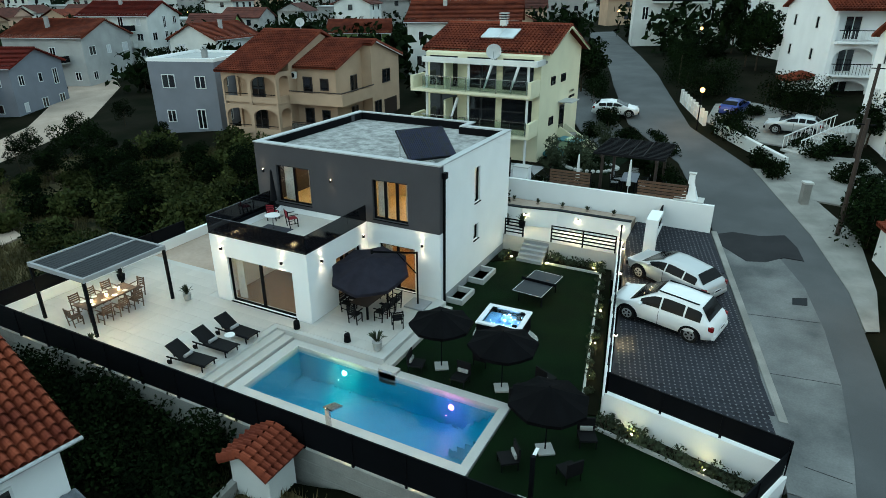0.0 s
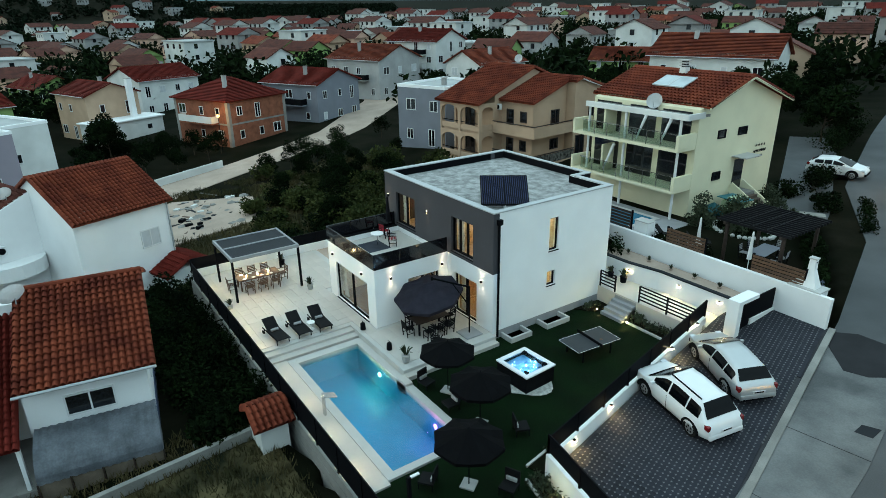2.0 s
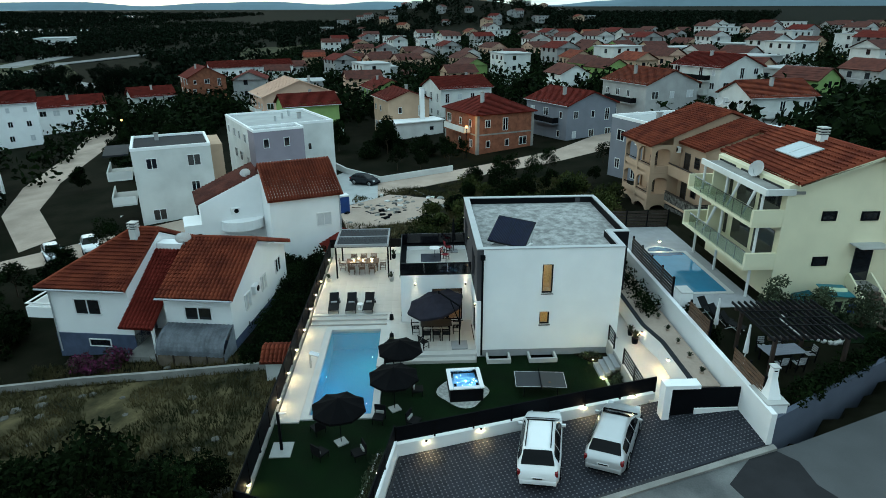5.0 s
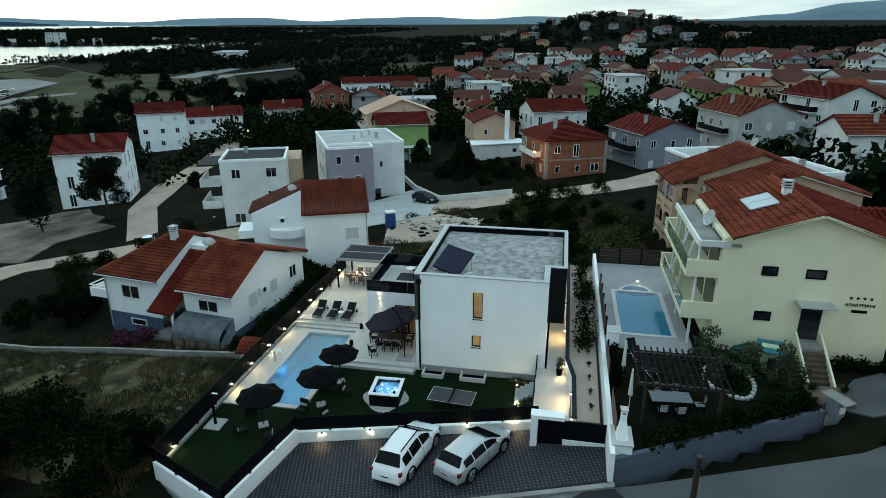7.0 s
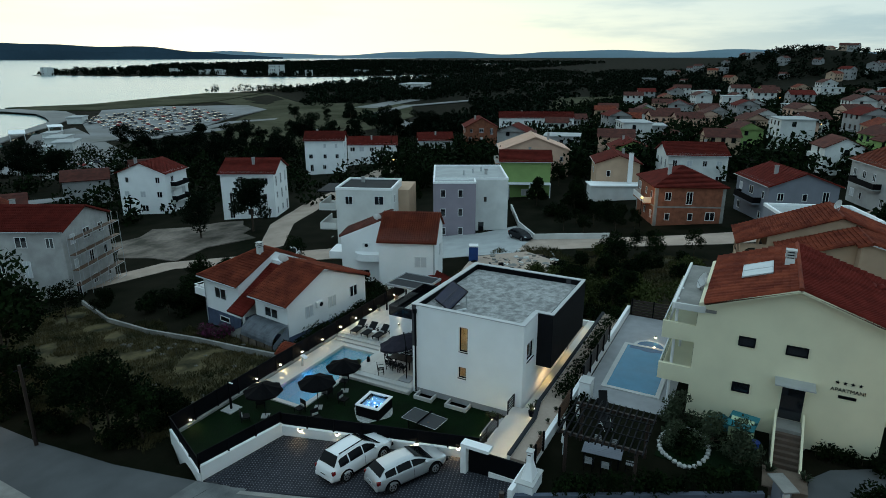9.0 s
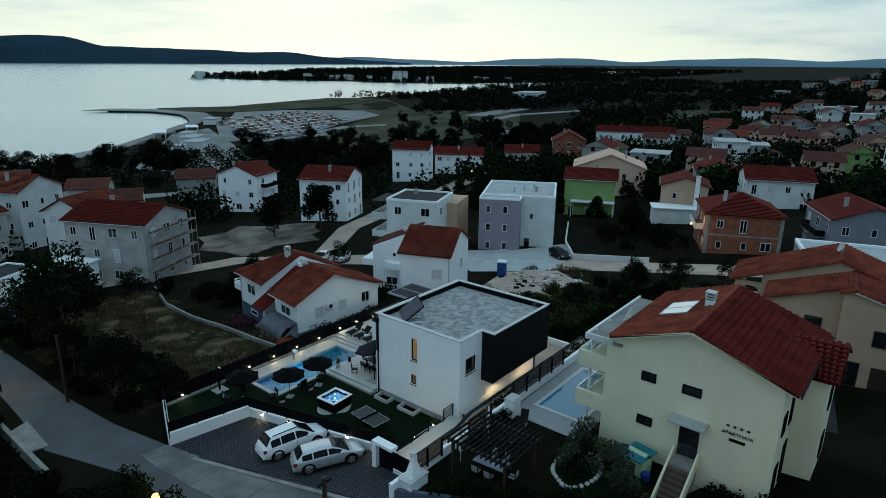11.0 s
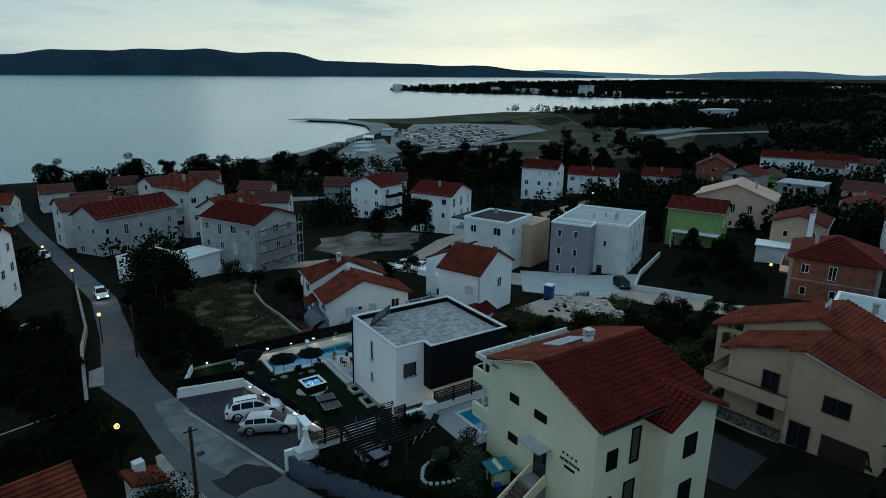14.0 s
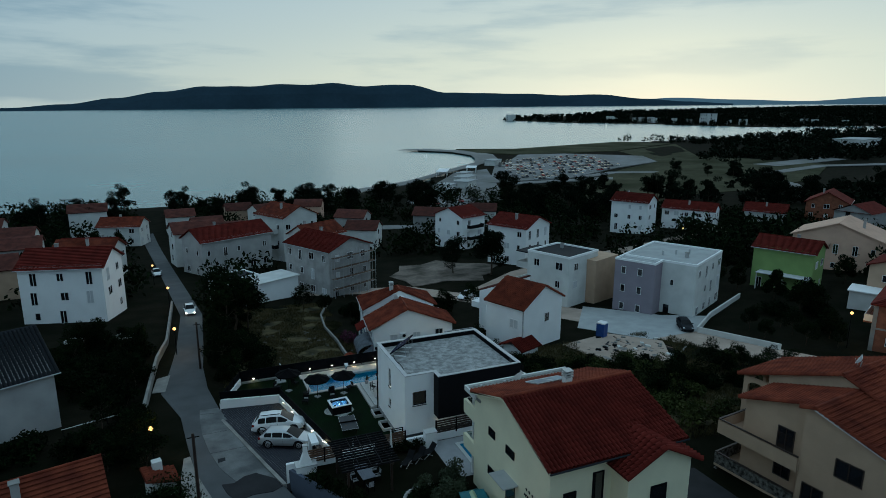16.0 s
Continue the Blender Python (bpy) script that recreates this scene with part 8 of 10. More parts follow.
def dining_chair(x, y, z, rz, frame_mat, seat_mat, label, group):
    ob = thing("dining_chair", (x, y, z), rz, label, "chair", group)
    for i in range(5):
        part("seat_slat", box_bm(-0.21, 0.21, -0.22 + 0.09 * i, -0.15 + 0.09 * i, 0.43, 0.46), seat_mat, ob)
    for i in range(4):
        part("back_slat", bar_bm((-0.21, 0.25 + 0.012 * i, 0.56 + 0.1 * i), (0.21, 0.25 + 0.012 * i, 0.56 + 0.1 * i), 0.02, 0.065), seat_mat, ob)
    for sx in (-1, 1):
        part("leg", bar_bm((sx * 0.22, -0.2, 0), (sx * 0.22, -0.2, 0.44), 0.04, 0.04), frame_mat, ob)
        part("leg", bar_bm((sx * 0.22, 0.2, 0), (sx * 0.22, 0.29, 0.92), 0.04, 0.04), frame_mat, ob)
        part("armrest", bar_bm((sx * 0.25, -0.22, 0.66), (sx * 0.25, 0.26, 0.66), 0.05, 0.03), frame_mat, ob)
        part("stretcher", bar_bm((sx * 0.22, -0.2, 0.2), (sx * 0.22, 0.22, 0.2), 0.025, 0.025), frame_mat, ob)
    return ob


def table(name, x, y, z, rz, w, d, top_mat, leg_mat, label):
    ob = thing(name, (x, y, z), rz, label, "table")
    n = 6
    for i in range(n):
        y0 = -d / 2 + d * i / n
        part("board", box_bm(-w / 2, w / 2, y0 + 0.004, y0 + d / n - 0.004, 0.72, 0.75), top_mat, ob)
    part("apron", box_bm(-w / 2 + 0.12, w / 2 - 0.12, -d / 2 + 0.1, d / 2 - 0.1, 0.64, 0.715), leg_mat, ob)
    for sx in (-1, 1):
        for sy in (-1, 1):
            part("leg", box_bm(sx * (w / 2 - 0.14) - 0.04, sx * (w / 2 - 0.14) + 0.04, sy * (d / 2 - 0.12) - 0.04, sy * (d / 2 - 0.12) + 0.04, 0, 0.64), leg_mat, ob)
    return ob


table("dining_table", -15.6, 21.8, PATIO, 90, 2.0, 0.95, M["darkwood"], M["black"], "dark outdoor dining table under the parasol")
first = dining_chair(-16.5, 21.2, PATIO, 90, M["black"], mesh_black, "black outdoor dining chair at the patio table", "chairs at the patio table")
for x, y, rz in ((-16.5, 21.8, 92), (-16.5, 22.4, 88), (-14.7, 21.2, -90), (-14.7, 21.8, -88), (-14.7, 22.4, -93), (-15.6, 20.5, 180), (-15.6, 23.1, 0), (-13.7, 21.0, -140)):
    copy_thing(first, pose(x, y, PATIO, 0, 0, rz))

per = thing("pergola", (0, 0, 0), 0, "aluminium pergola with dark louvred roof over a table", "pergola")
for x in (-28.5, -24.85):
    for y in (14.35, 18.35):
        part("post", box_bm(x - 0.06, x + 0.06, y - 0.06, y + 0.06, PATIO, 3.0), M["black"], per)
for a, b_ in (((-28.6, 14.35), (-24.75, 14.35)), ((-28.6, 18.35), (-24.75, 18.35)), ((-28.5, 14.4), (-28.5, 18.3)), ((-24.85, 14.4), (-24.85, 18.3)), ((-26.7, 14.4), (-26.7, 18.3))):
    # grey beams: the sky's sheen on the dark frame is put into their colour
    part("beam", bar_bm((*a, 3.1), (*b_, 3.1), 0.12, 0.2), M["plinth"], per)
louvre = mat("dark_louvre", (0.03, 0.032, 0.037), 0.7, vary=0.08)
for k in range(32):
    y = 14.45 + 0.121 * k
    for x0, x1 in ((-28.42, -26.78), (-26.62, -24.93)):
        part("louvre", box_bm(x0, x1, y, y + 0.105, 3.13, 3.16), louvre, per, "dark louvre blade")
table("long_table", -26.6, 16.2, PATIO, 90, 2.6, 1.05, M["wood"], M["wood"], "long wooden garden table laid for a meal")
teak = dining_chair(-27.5, 15.4, PATIO, 90, M["wood"], M["wood"], "folding wooden garden chair at the laid table", "chairs under the pergola")
for x, y, rz in ((-27.5, 16.2, 92), (-27.5, 17.0, 87), (-25.7, 15.4, -90), (-25.7, 16.2, -86), (-25.7, 17.0, -93), (-26.6, 14.6, 178), (-26.6, 17.8, 3)):
    copy_thing(teak, pose(x, y, PATIO, 0, 0, rz))
candle = glow("candle_glow", (1.0, 0.74, 0.36), 30.0)
for k, (x, y) in enumerate(((-26.6, 15.5), (-26.55, 16.2), (-26.65, 16.9))):
    cd = thing("table_lantern", (x, y, PATIO + 0.75), 0, "small lit table lantern among the dishes", "lantern", "table lanterns")
    part("body", cyl_bm((0, 0, 0), (0, 0, 0.14), 0.05, seg=10), candle, cd)
    part("cap", cyl_bm((0, 0, 0.141), (0, 0, 0.17), 0.055, 0.03, 10), M["black"], cd)
for k in range(8):
    x, y = (-26.95 if k < 4 else -26.25), 15.3 + 0.55 * (k % 4)
    pt = thing("plate", (x, y, PATIO + 0.752), 0, "white plate laid on the wooden table", "plate", "plates on the long table")
    part("disc", cyl_bm((0, 0, 0), (0, 0, 0.02), 0.09, 0.13, 14), M["frame"], pt)
for y in (15.6, 16.8):
    pd = thing("pendant_lamp", (-26.6, y, 2.95), 0, "small black pendant lamp lit over the table", "lamp", "pendant lamps")
    part("cord", cyl_bm((0, 0, -0.3), (0, 0, 0.15), 0.008, seg=6), M["black"], pd)
    part("shade", cyl_bm((0, 0, -0.46), (0, 0, -0.3), 0.15, 0.04, 14), M["black"], pd)
    part("bulb", cyl_bm((0, 0, -0.50), (0, 0, -0.462), 0.05, seg=10), candle, pd)
    lamp("pergola_lamp", (-26.6, y, 2.40), (1.0, 0.70, 0.34), 62, 0.03)
# unseen fill lights at two pergola corners, no fitting there
for x, y in ((-24.8, 14.6), (-28.3, 18.2)):
    lamp("pergola_lamp", (x, y, 2.4), (1.0, 0.72, 0.36), 14, 0.02)


def lounger(x, y, rz):
    ob = thing("sun_lounger", (x, y, PATIO), rz, "black sun lounger with raised back and grey roll cushion", "sun lounger", "sun loungers by the pool")
    part("mattress", box_bm(-0.3, 1.0, -0.33, 0.33, 0.30, 0.35, bevel=0.015), mesh_black, ob)
    part("backrest", bar_bm((-0.3, 0, 0.34), (-0.95, 0, 0.78), 0.66, 0.05), mesh_black, ob)
    part("head_cushion", cyl_bm((-0.12, -0.2, 0.42), (-0.12, 0.2, 0.42), 0.075, seg=12), M["plinth"], ob, "grey roll cushion")
    for s in (-1, 1):
        part("side_rail", bar_bm((-0.95, s * 0.34, 0.3), (1.02, s * 0.34, 0.3), 0.04, 0.05), M["black"], ob)
        for xx in (-0.75, 0.85):
            part("leg", bar_bm((xx, s * 0.33, 0), (xx, s * 0.33, 0.3), 0.04, 0.04), M["black"], ob)
        part("wheel", cyl_bm((-0.82, s * 0.36, 0.1), (-0.82, s * 0.40, 0.1), 0.1, seg=14), M["black"], ob)
    part("strut", bar_bm((-0.62, 0, 0.3), (-0.78, 0, 0.64), 0.5, 0.02), M["black"], ob)
    return ob


lounger(-19.55, 14.75, 4)
lounger(-19.5, 15.98, 1)
lounger(-19.5, 17.2, -2)
sd = thing("side_table", (-19.3, 16.6, PATIO), 0, "small white side table with drinks between loungers", "table")
part("top", cyl_bm((0, 0, 0.40), (0, 0, 0.43), 0.22, seg=18), M["frame"], sd)
part("stem", cyl_bm((0, 0, 0.02), (0, 0, 0.40), 0.03, seg=8), M["frame"], sd)
part("foot", cyl_bm((0, 0, 0), (0, 0, 0.02), 0.18, seg=16), M["frame"], sd)
for x, y in ((-17.6, 18.85), (-14.96, 18.96)):
    ln = thing("floor_lantern", (x, y, PATIO), 0, "black round floor lantern on the patio", "lantern", "floor lanterns")
    part("body", cyl_bm((0, 0, 0.02), (0, 0, 0.36), 0.15, 0.13, 14), M["black"], ln)
    part("lid", cyl_bm((0, 0, 0.365), (0, 0, 0.42), 0.13, 0.06, 14), M["black"], ln)
    part("handle", bar_bm((-0.1, 0, 0.48), (0.1, 0, 0.48), 0.015, 0.015), M["black"], ln)


def potted(x, y, z, r, kind, pot_mat, label):
    ob = thing("potted_plant", (x, y, z), 0, label, "plant", "potted plants")
    part("pot", cyl_bm((0, 0, 0), (0, 0, r * 1.7), r * 0.75, r, 16), pot_mat, ob)
    bm = bmesh.new()
    rnd = random.Random(int(x * 100))
    for k in range(26):
        a, t = rnd.uniform(0, 6.28), rnd.uniform(0.2, 1.0)
        tip = Vector((math.cos(a) * r * 2.2 * t, math.sin(a) * r * 2.2 * t, r * 1.7 + r * (2.8 - 1.6 * t)))
        p = Vector((math.cos(a) * 0.03, math.sin(a) * 0.03, r * 1.6))
        side = Vector((-math.sin(a), math.cos(a), 0)) * r * 0.16
        mid = p.lerp(tip, 0.55) + Vector((0, 0, r * 0.4))
        v = [bm.verts.new(q) for q in (p - side, p + side, mid + side * 1.3, tip, mid - side * 1.3)]
        bm.faces.new(v)
    part("leaves", bm, M["olive"], ob)


for x, y, z, r, mm, lab in ((-24.1, 18.6, PATIO, 0.2, stone, "agave in a pale round pot"), (-13.5, 19.05, PATIO, 0.22, stone, "agave in a pale round pot"), (-24.3, 13.75, PATIO, 0.16, stone, "small plant in a pale pot by the fence"), (-28.9, 18.6, PATIO, 0.2, M["black"], "plant in a black pot"), (-12.6, 33.7, 1.0, 0.22, M["black"], "shrub in a black pot on the path"), (-13.6, 33.75, 1.0, 0.18, M["black"], "shrub in a black pot on the path")):
    potted(x, y, z, r, 0, mm, lab)
for k in range(9):
    potted(-7.6 - 1.55 * k, 35.45, 1.9, 0.12, 0, M["track"], "small agave growing in the gravel planter")

# hot tub
tub = thing("hot_tub", (-9.5, 23.2, 0.02), 3, "square hot tub with white rim and lit blue water", "hot tub")
rimm = mat("white_acrylic", (0.75, 0.76, 0.78), 0.25, vary=0.05, bump=0.0)
shell = mat("pale_blue_acrylic", (0.50, 0.62, 0.85), 0.3, vary=0.15, scale=3, bump=0.0)
for x0, x1, y0, y1 in ring((-0.98, 0.98, -0.9, 0.9), (-0.86, 0.86, -0.78, 0.78)):
    part("cabinet", box_bm(x0, x1, y0, y1, 0, 0.78), M["black"], tub)
part("basin_floor", box_bm(-0.86, 0.86, -0.78, 0.78, 0.05, 0.32), shell, tub)
for x0, x1, y0, y1 in ring((-1.03, 1.03, -0.95, 0.95), (-0.80, 0.80, -0.72, 0.72)):
    part("rim", box_bm(x0, x1, y0, y1, 0.785, 0.88, bevel=0.04), rimm, tub)
rnd = random.Random(2)
for sx, sy, w_, d_, z_ in ((-0.58, 0.05, 0.27, 0.62, 0.62), (0.6, -0.1, 0.25, 0.5, 0.58), (0.02, 0.56, 0.34, 0.21, 0.55), (0.1, -0.58, 0.42, 0.19, 0.6)):
    part("seat", box_bm(sx - w_, sx + w_, sy - d_, sy + d_, 0.321, z_, bevel=0.07), shell, tub, "pale moulded seat")
tw = part("water", box_bm(-0.85, 0.85, -0.77, 0.77, 0.70, 0.745), pw, tub, "clear lit water of the tub")
tw.visible_shadow = False
lamp("tub_lamp", (-9.5, 23.25, 0.66), (0.55, 0.72, 1.0), 5.0, 0.05)
jet = glow("jet_glow", (0.75, 0.87, 1.0), 3.0)
for k in range(16):
    x, y = rnd.uniform(-0.7, 0.7), rnd.uniform(-0.62, 0.62)
    part("jet_light", cyl_bm((x, y, 0.62), (x, y, 0.66), rnd.choice((0.018, 0.025, 0.034)), seg=8), jet, tub)
part("drain", cyl_bm((0.05, 0.0, 0.322), (0.05, 0.0, 0.36), 0.22, 0.18, 20), shell, tub)
for sx, sy in ((-0.66, 0.6), (0.66, 0.6), (0.66, -0.6)):
    part("headrest", box_bm(sx - 0.1, sx + 0.1, sy - 0.07, sy + 0.07, 0.82, 0.9, bevel=0.02), M["black"], tub)
pad = [(1.45 * math.cos(a) * (1 + 0.1 * math.sin(3 * a + 1)), 1.35 * math.sin(a) * (1 + 0.1 * math.cos(4 * a))) for a in [2 * math.pi * k / 28 for k in range(28)]]
gp = setting("gravel_pad", prism_bm(pad, -0.1, 0.02), mat("white_pebbles", (0.5, 0.5, 0.48), 0.9, vary=0.4, scale=6, fine=40, bump=0.8), "white pebble pad round the hot tub", "gravel")
gp.matrix_basis = pose(-9.5, 23.1, 0)

# table tennis
tt = thing("table_tennis_table", (-9.35, 27.35, 0), -5, "grey table tennis table with white lines and net", "table")
ttm = mat("grey_table_top", (0.022, 0.025, 0.03), 0.65, vary=0.1)
for s in (-1, 1):
    y0, y1 = sorted((s * 0.005, s * 1.37))
    half = part("top", box_bm(-0.7625, 0.7625, y0, y1, 0.735, 0.76), ttm, tt)
    for x0, x1, a, b_ in ((-0.7625, 0.7625, s * 1.37 - 0.02 * (s > 0), s * 1.37 + 0.02 * (s < 0)), (-0.7625, -0.7425, y0, y1), (0.7425, 0.7625, y0, y1)):
        part("line", box_bm(x0, x1, a, b_, 0.7605, 0.763), M["frame"], half)
    for x in (-0.6, 0.6):
        part("leg", bar_bm((x, s * 0.9, 0), (x, s * 0.9, 0.735), 0.05, 0.05), M["black"], tt)
part("net", box_bm(-0.9, 0.9, -0.006, 0.006, 0.765, 0.915), M["black"], tt)
for x in (-0.9, 0.9):
    part("net_post", cyl_bm((x, 0, 0.73), (x, 0, 0.93), 0.018, seg=8), M["black"], tt)
part("bat", cyl_bm((0.3, 0.5, 0.765), (0.3, 0.5, 0.775), 0.08, seg=14), M["wood"], tt)

# garden shower post at the lawn's end
po = thing("garden_shower", (-5.0, 14.05, 0), 0, "black garden shower post on a pale slab", "shower")
part("slab", box_bm(-0.55, 0.55, -0.5, 0.5, 0, 0.05), stone, po)
part("post", box_bm(-0.06, 0.06, -0.06, 0.06, 0.05, 2.15), M["black"], po)
part("head", bar_bm((0, 0, 2.12), (0, 0.4, 2.12), 0.1, 0.04), M["frame"], po)

# roof terrace furniture
red = mat("red_cushion", (0.22, 0.02, 0.03), 0.8, vary=0.15)
for x, y, rz in ((-22.1, 22.9, 200), (-20.6, 22.6, 150)):
    dining_chair(x, y, 3.45, rz, M["black"], red, "red cushioned chair on the roof terrace", "chairs on the terrace")
tb = thing("round_table", (-21.2, 21.9, 3.45), 0, "small round white table on the roof terrace", "table")
part("top", cyl_bm((0, 0, 0.7), (0, 0, 0.73), 0.38, seg=20), M["frame"], tb)
part("stem", cyl_bm((0, 0, 0), (0, 0, 0.7), 0.035, seg=8), chrome, tb)
fp = thing("folded_parasol", (-22.3, 23.3, 3.45), 0, "folded black parasol standing on the terrace", "parasol")
part("pole", cyl_bm((0, 0, 0), (0, 0, 2.5), 0.025, seg=8), M["black"], fp)
part("cloth", cyl_bm((0, 0, 0.9), (0, 0, 2.45), 0.17, 0.05, 10), fabric, fp)
part("base", box_bm(-0.3, 0.3, -0.3, 0.3, 0, 0.06), M["plinth"], fp)
rug = tagged(link("rug", box_bm(-21.9, -20.3, 20.9, 22.3, 3.452, 3.462), mat("dark_rug", (0.05, 0.055, 0.07), 0.95)), "dark woven rug on the terrace floor", "rug")

# planting beds along the garden walls, step lights
for pts in ([(-4.9, 19.2), (-4.3, 19.4), (-6.75, 32.0), (-7.25, 31.9)], [(-4.4, 18.75), (0.95, 17.6), (1.35, 18.2), (-4.2, 19.35)], [(-10.3, 31.4), (-7.2, 31.4), (-7.2, 32.2), (-10.3, 32.2)], [(-13.15, 30.2), (-12.2, 31.0), (-12.0, 32.2), (-13.15, 32.2)]):
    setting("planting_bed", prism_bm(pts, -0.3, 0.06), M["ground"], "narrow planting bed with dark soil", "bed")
for a, b_ in (((-4.9, 19.2), (-7.25, 31.9)), ((-4.4, 18.72), (0.95, 17.57)), ((-10.3, 31.35), (-7.2, 31.35))):
    setting("bed_edging", bar_bm((*a, 0.04), (*b_, 0.04), 0.1, 0.14), M["coping_stone"], "pale stone edging of the planting bed", "edging")
SMALL = [make_bush(100 + i, 0.42, 170, 0.07, M["olive"], "small leafy shrub in the garden bed", "garden shrubs") for i in range(2)]
for k in range(10):
    plant(SMALL, -3.9 + 0.5 * k, 18.85 - 0.11 * k, 1.0, 0.06)
for k in range(12):
    plant(SMALL, -5.0 - 0.19 * k, 20.5 + 0.98 * k, 0.65, 0.06)
for k in range(6):
    plant(SMALL, -9.9 + 0.5 * k, 31.8, 1.0, 0.06)
plant(SMALL, -12.7, 31.4, 1.1, 0.06), plant(SMALL, -12.6, 30.8, 0.8, 0.06)
for x, y in ((-10.1, 31.15), (-12.2, 31.1), (-7.6, 31.6), (-5.6, 24.0), (-6.1, 27.0), (-3.0, 18.75), (-0.6, 18.1), (-5.15, 21.5)):
    sp_ = thing("spike_light", (x, y, 0.0), 0, "small warm garden spike light, lit", "garden light", "garden spike lights")
    part("stem", cyl_bm((0, 0, 0), (0, 0, 0.16), 0.012, seg=6), M["black"], sp_)
    part("lens", cyl_bm((0, 0, 0.161), (0, 0, 0.2), 0.04, seg=8), orb, sp_)
    lamp("spike_lamp", (x, y, 0.3), (1.0, 0.80, 0.30), 6.0, 0.04)


# ---- cars ----
tyre_m = mat("tyre_rubber", (0.012, 0.012, 0.012), 0.85, vary=0.2)
alloy = mat("alloy_wheel", (0.45, 0.45, 0.46), 0.35, 0.8, vary=0.1, bump=0.0)
tail = mat("red_tail_lamp", (0.16, 0.006, 0.008), 0.2, vary=0.1, bump=0.0)
headl = mat("headlamp_glass", (0.6, 0.62, 0.65), 0.1, vary=0.1, bump=0.0)


def car(name, m, paint_m, L, W, H, label, group="", belt=1.02, hood=0.98, rails=True):
    """A car facing +x: a lofted body, glass house, roof, pillars, lamps and four wheels."""
    ob = thing(name, (0, 0, 0), 0, label, "car", group)
    ob.matrix_basis = m
    f, hw = L / 2, W / 2

    def ease(table, x):
        """A value along the car from a table of (x, value), front first, smoothly joined."""
        if x >= table[0][0]:
            return table[0][1]
        for (xa, va), (xb, vb) in zip(table, table[1:]):
            if x >= xb:
                t_ = (xa - x) / (xa - xb)
                return va + (vb - va) * (t_ * 0.6 + 0.4 * t_ * t_ * (3 - 2 * t_))
        return table[-1][1]

    cowl, brow = f - 0.98, f - 2.12
    tops = [(f, 0.60), (f - 0.1, 0.72), (f - 0.35, hood - 0.13), (f - 0.8, hood - 0.05), (cowl, hood + 0.03), (brow, H - 0.06), (brow - 0.55, H), (-f + 1.7, H - 0.015), (-f + 0.75, H - 0.09), (-f + 0.24, belt + 0.08), (-f + 0.07, belt - 0.12), (-f, 0.62)]
    plan = [(f, 0.60), (f - 0.1, 0.74), (f - 0.4, 0.90), (f - 0.9, 0.98), (0.3, 1.0), (-f + 0.9, 1.0), (-f + 0.4, 0.96), (-f + 0.12, 0.88), (-f, 0.80)]
    feet = [(f, 0.40), (f - 0.2, 0.27), (f - 0.6, 0.22), (-f + 0.7, 0.22), (-f + 0.2, 0.30), (-f, 0.42)]

    def section(x):
        zt, w, zb = ease(tops, x), hw * ease(plan, x), ease(feet, x)
        bz = min(belt, zt - 0.03)
        c = min(1.0, max(0.0, (zt - bz - 0.03) / (H - belt)))
        return zt, w, zb, bz, c, w * (0.90 - 0.26 * c), zt - 0.02 - 0.08 * c

    def flank(x, v_):
        """A point of the glass house between belt (v 0) and roof edge (v 1)."""
        zt, w, zb, bz, c, wr, ze = section(x)
        return Vector((x, w * 0.955 + (wr - w * 0.955) * v_ ** 1.25, bz + (ze - bz) * v_))

    bm = bmesh.new()
    rows = []
    for i in range(47):
        u_ = i / 46
        x = f - L * (u_ * u_ * (3 - 2 * u_) * 0.35 + u_ * 0.65)
        zt, w, zb, bz, c, wr, ze = section(x)
        half = [(0, zb), (w * 0.86, zb), (w * 0.965, zb + 0.08), (w * 0.995, zb + (bz - zb) * 0.4), (w, zb + (bz - zb) * 0.62), (w * 0.985, bz - 0.05)]
        half += [(flank(x, v_).y, flank(x, v_).z) for v_ in (0.0, 0.3, 0.65, 1.0)] + [(wr * 0.86, zt - 0.012), (wr * 0.5, zt - 0.003), (0, zt)]
        rows.append([bm.verts.new((x, y, z)) for y, z in half] + [bm.verts.new((x, -y, z)) for y, z in half[-2:0:-1]])
    n = len(rows[0])
    for a, b in zip(rows, rows[1:]):
        for k in range(n):
            bm.faces.new((a[k], a[(k + 1) % n], b[(k + 1) % n], b[k]))
    bm.faces.new(rows[0])
    bm.faces.new(rows[-1])
    body = part("body", bm, paint_m, ob)
    for p in body.data.polygons:
        p.use_smooth = True

    def glazing(name, grid):
        """A thin tinted pane over a grid of points of the body."""
        bm = bmesh.new()
        vs = [[bm.verts.new(p) for p in line] for line in grid]
        for p_, q_ in zip(vs, vs[1:]):
            for k in range(len(p_) - 1):
                bm.faces.new((p_[k], p_[k + 1], q_[k + 1], q_[k]))
        bmesh.ops.recalc_face_normals(bm, faces=bm.faces[:])
        bmesh.ops.solidify(bm, geom=bm.faces[:], thickness=0.008)
        return part(name, bm, M["car_glass"], ob, "dark tinted window")

    def top_grid(xa, xb, keep, lift):
        out = []
        for i in range(9):
            x = xa + (xb - xa) * i / 8
            zt, w, zb, bz, c, wr, ze = section(x)
            out.append([Vector((x, wr * keep * q, zt + lift - 0.012 * q * q)) for q in (-1, -0.5, 0, 0.5, 1)])
        return out

    glazing("windscreen", top_grid(cowl - 0.04, brow + 0.04, 0.97, 0.022))
    glazing("rear_window", top_grid(-f + 0.70, -f + 0.30, 0.93, 0.024))
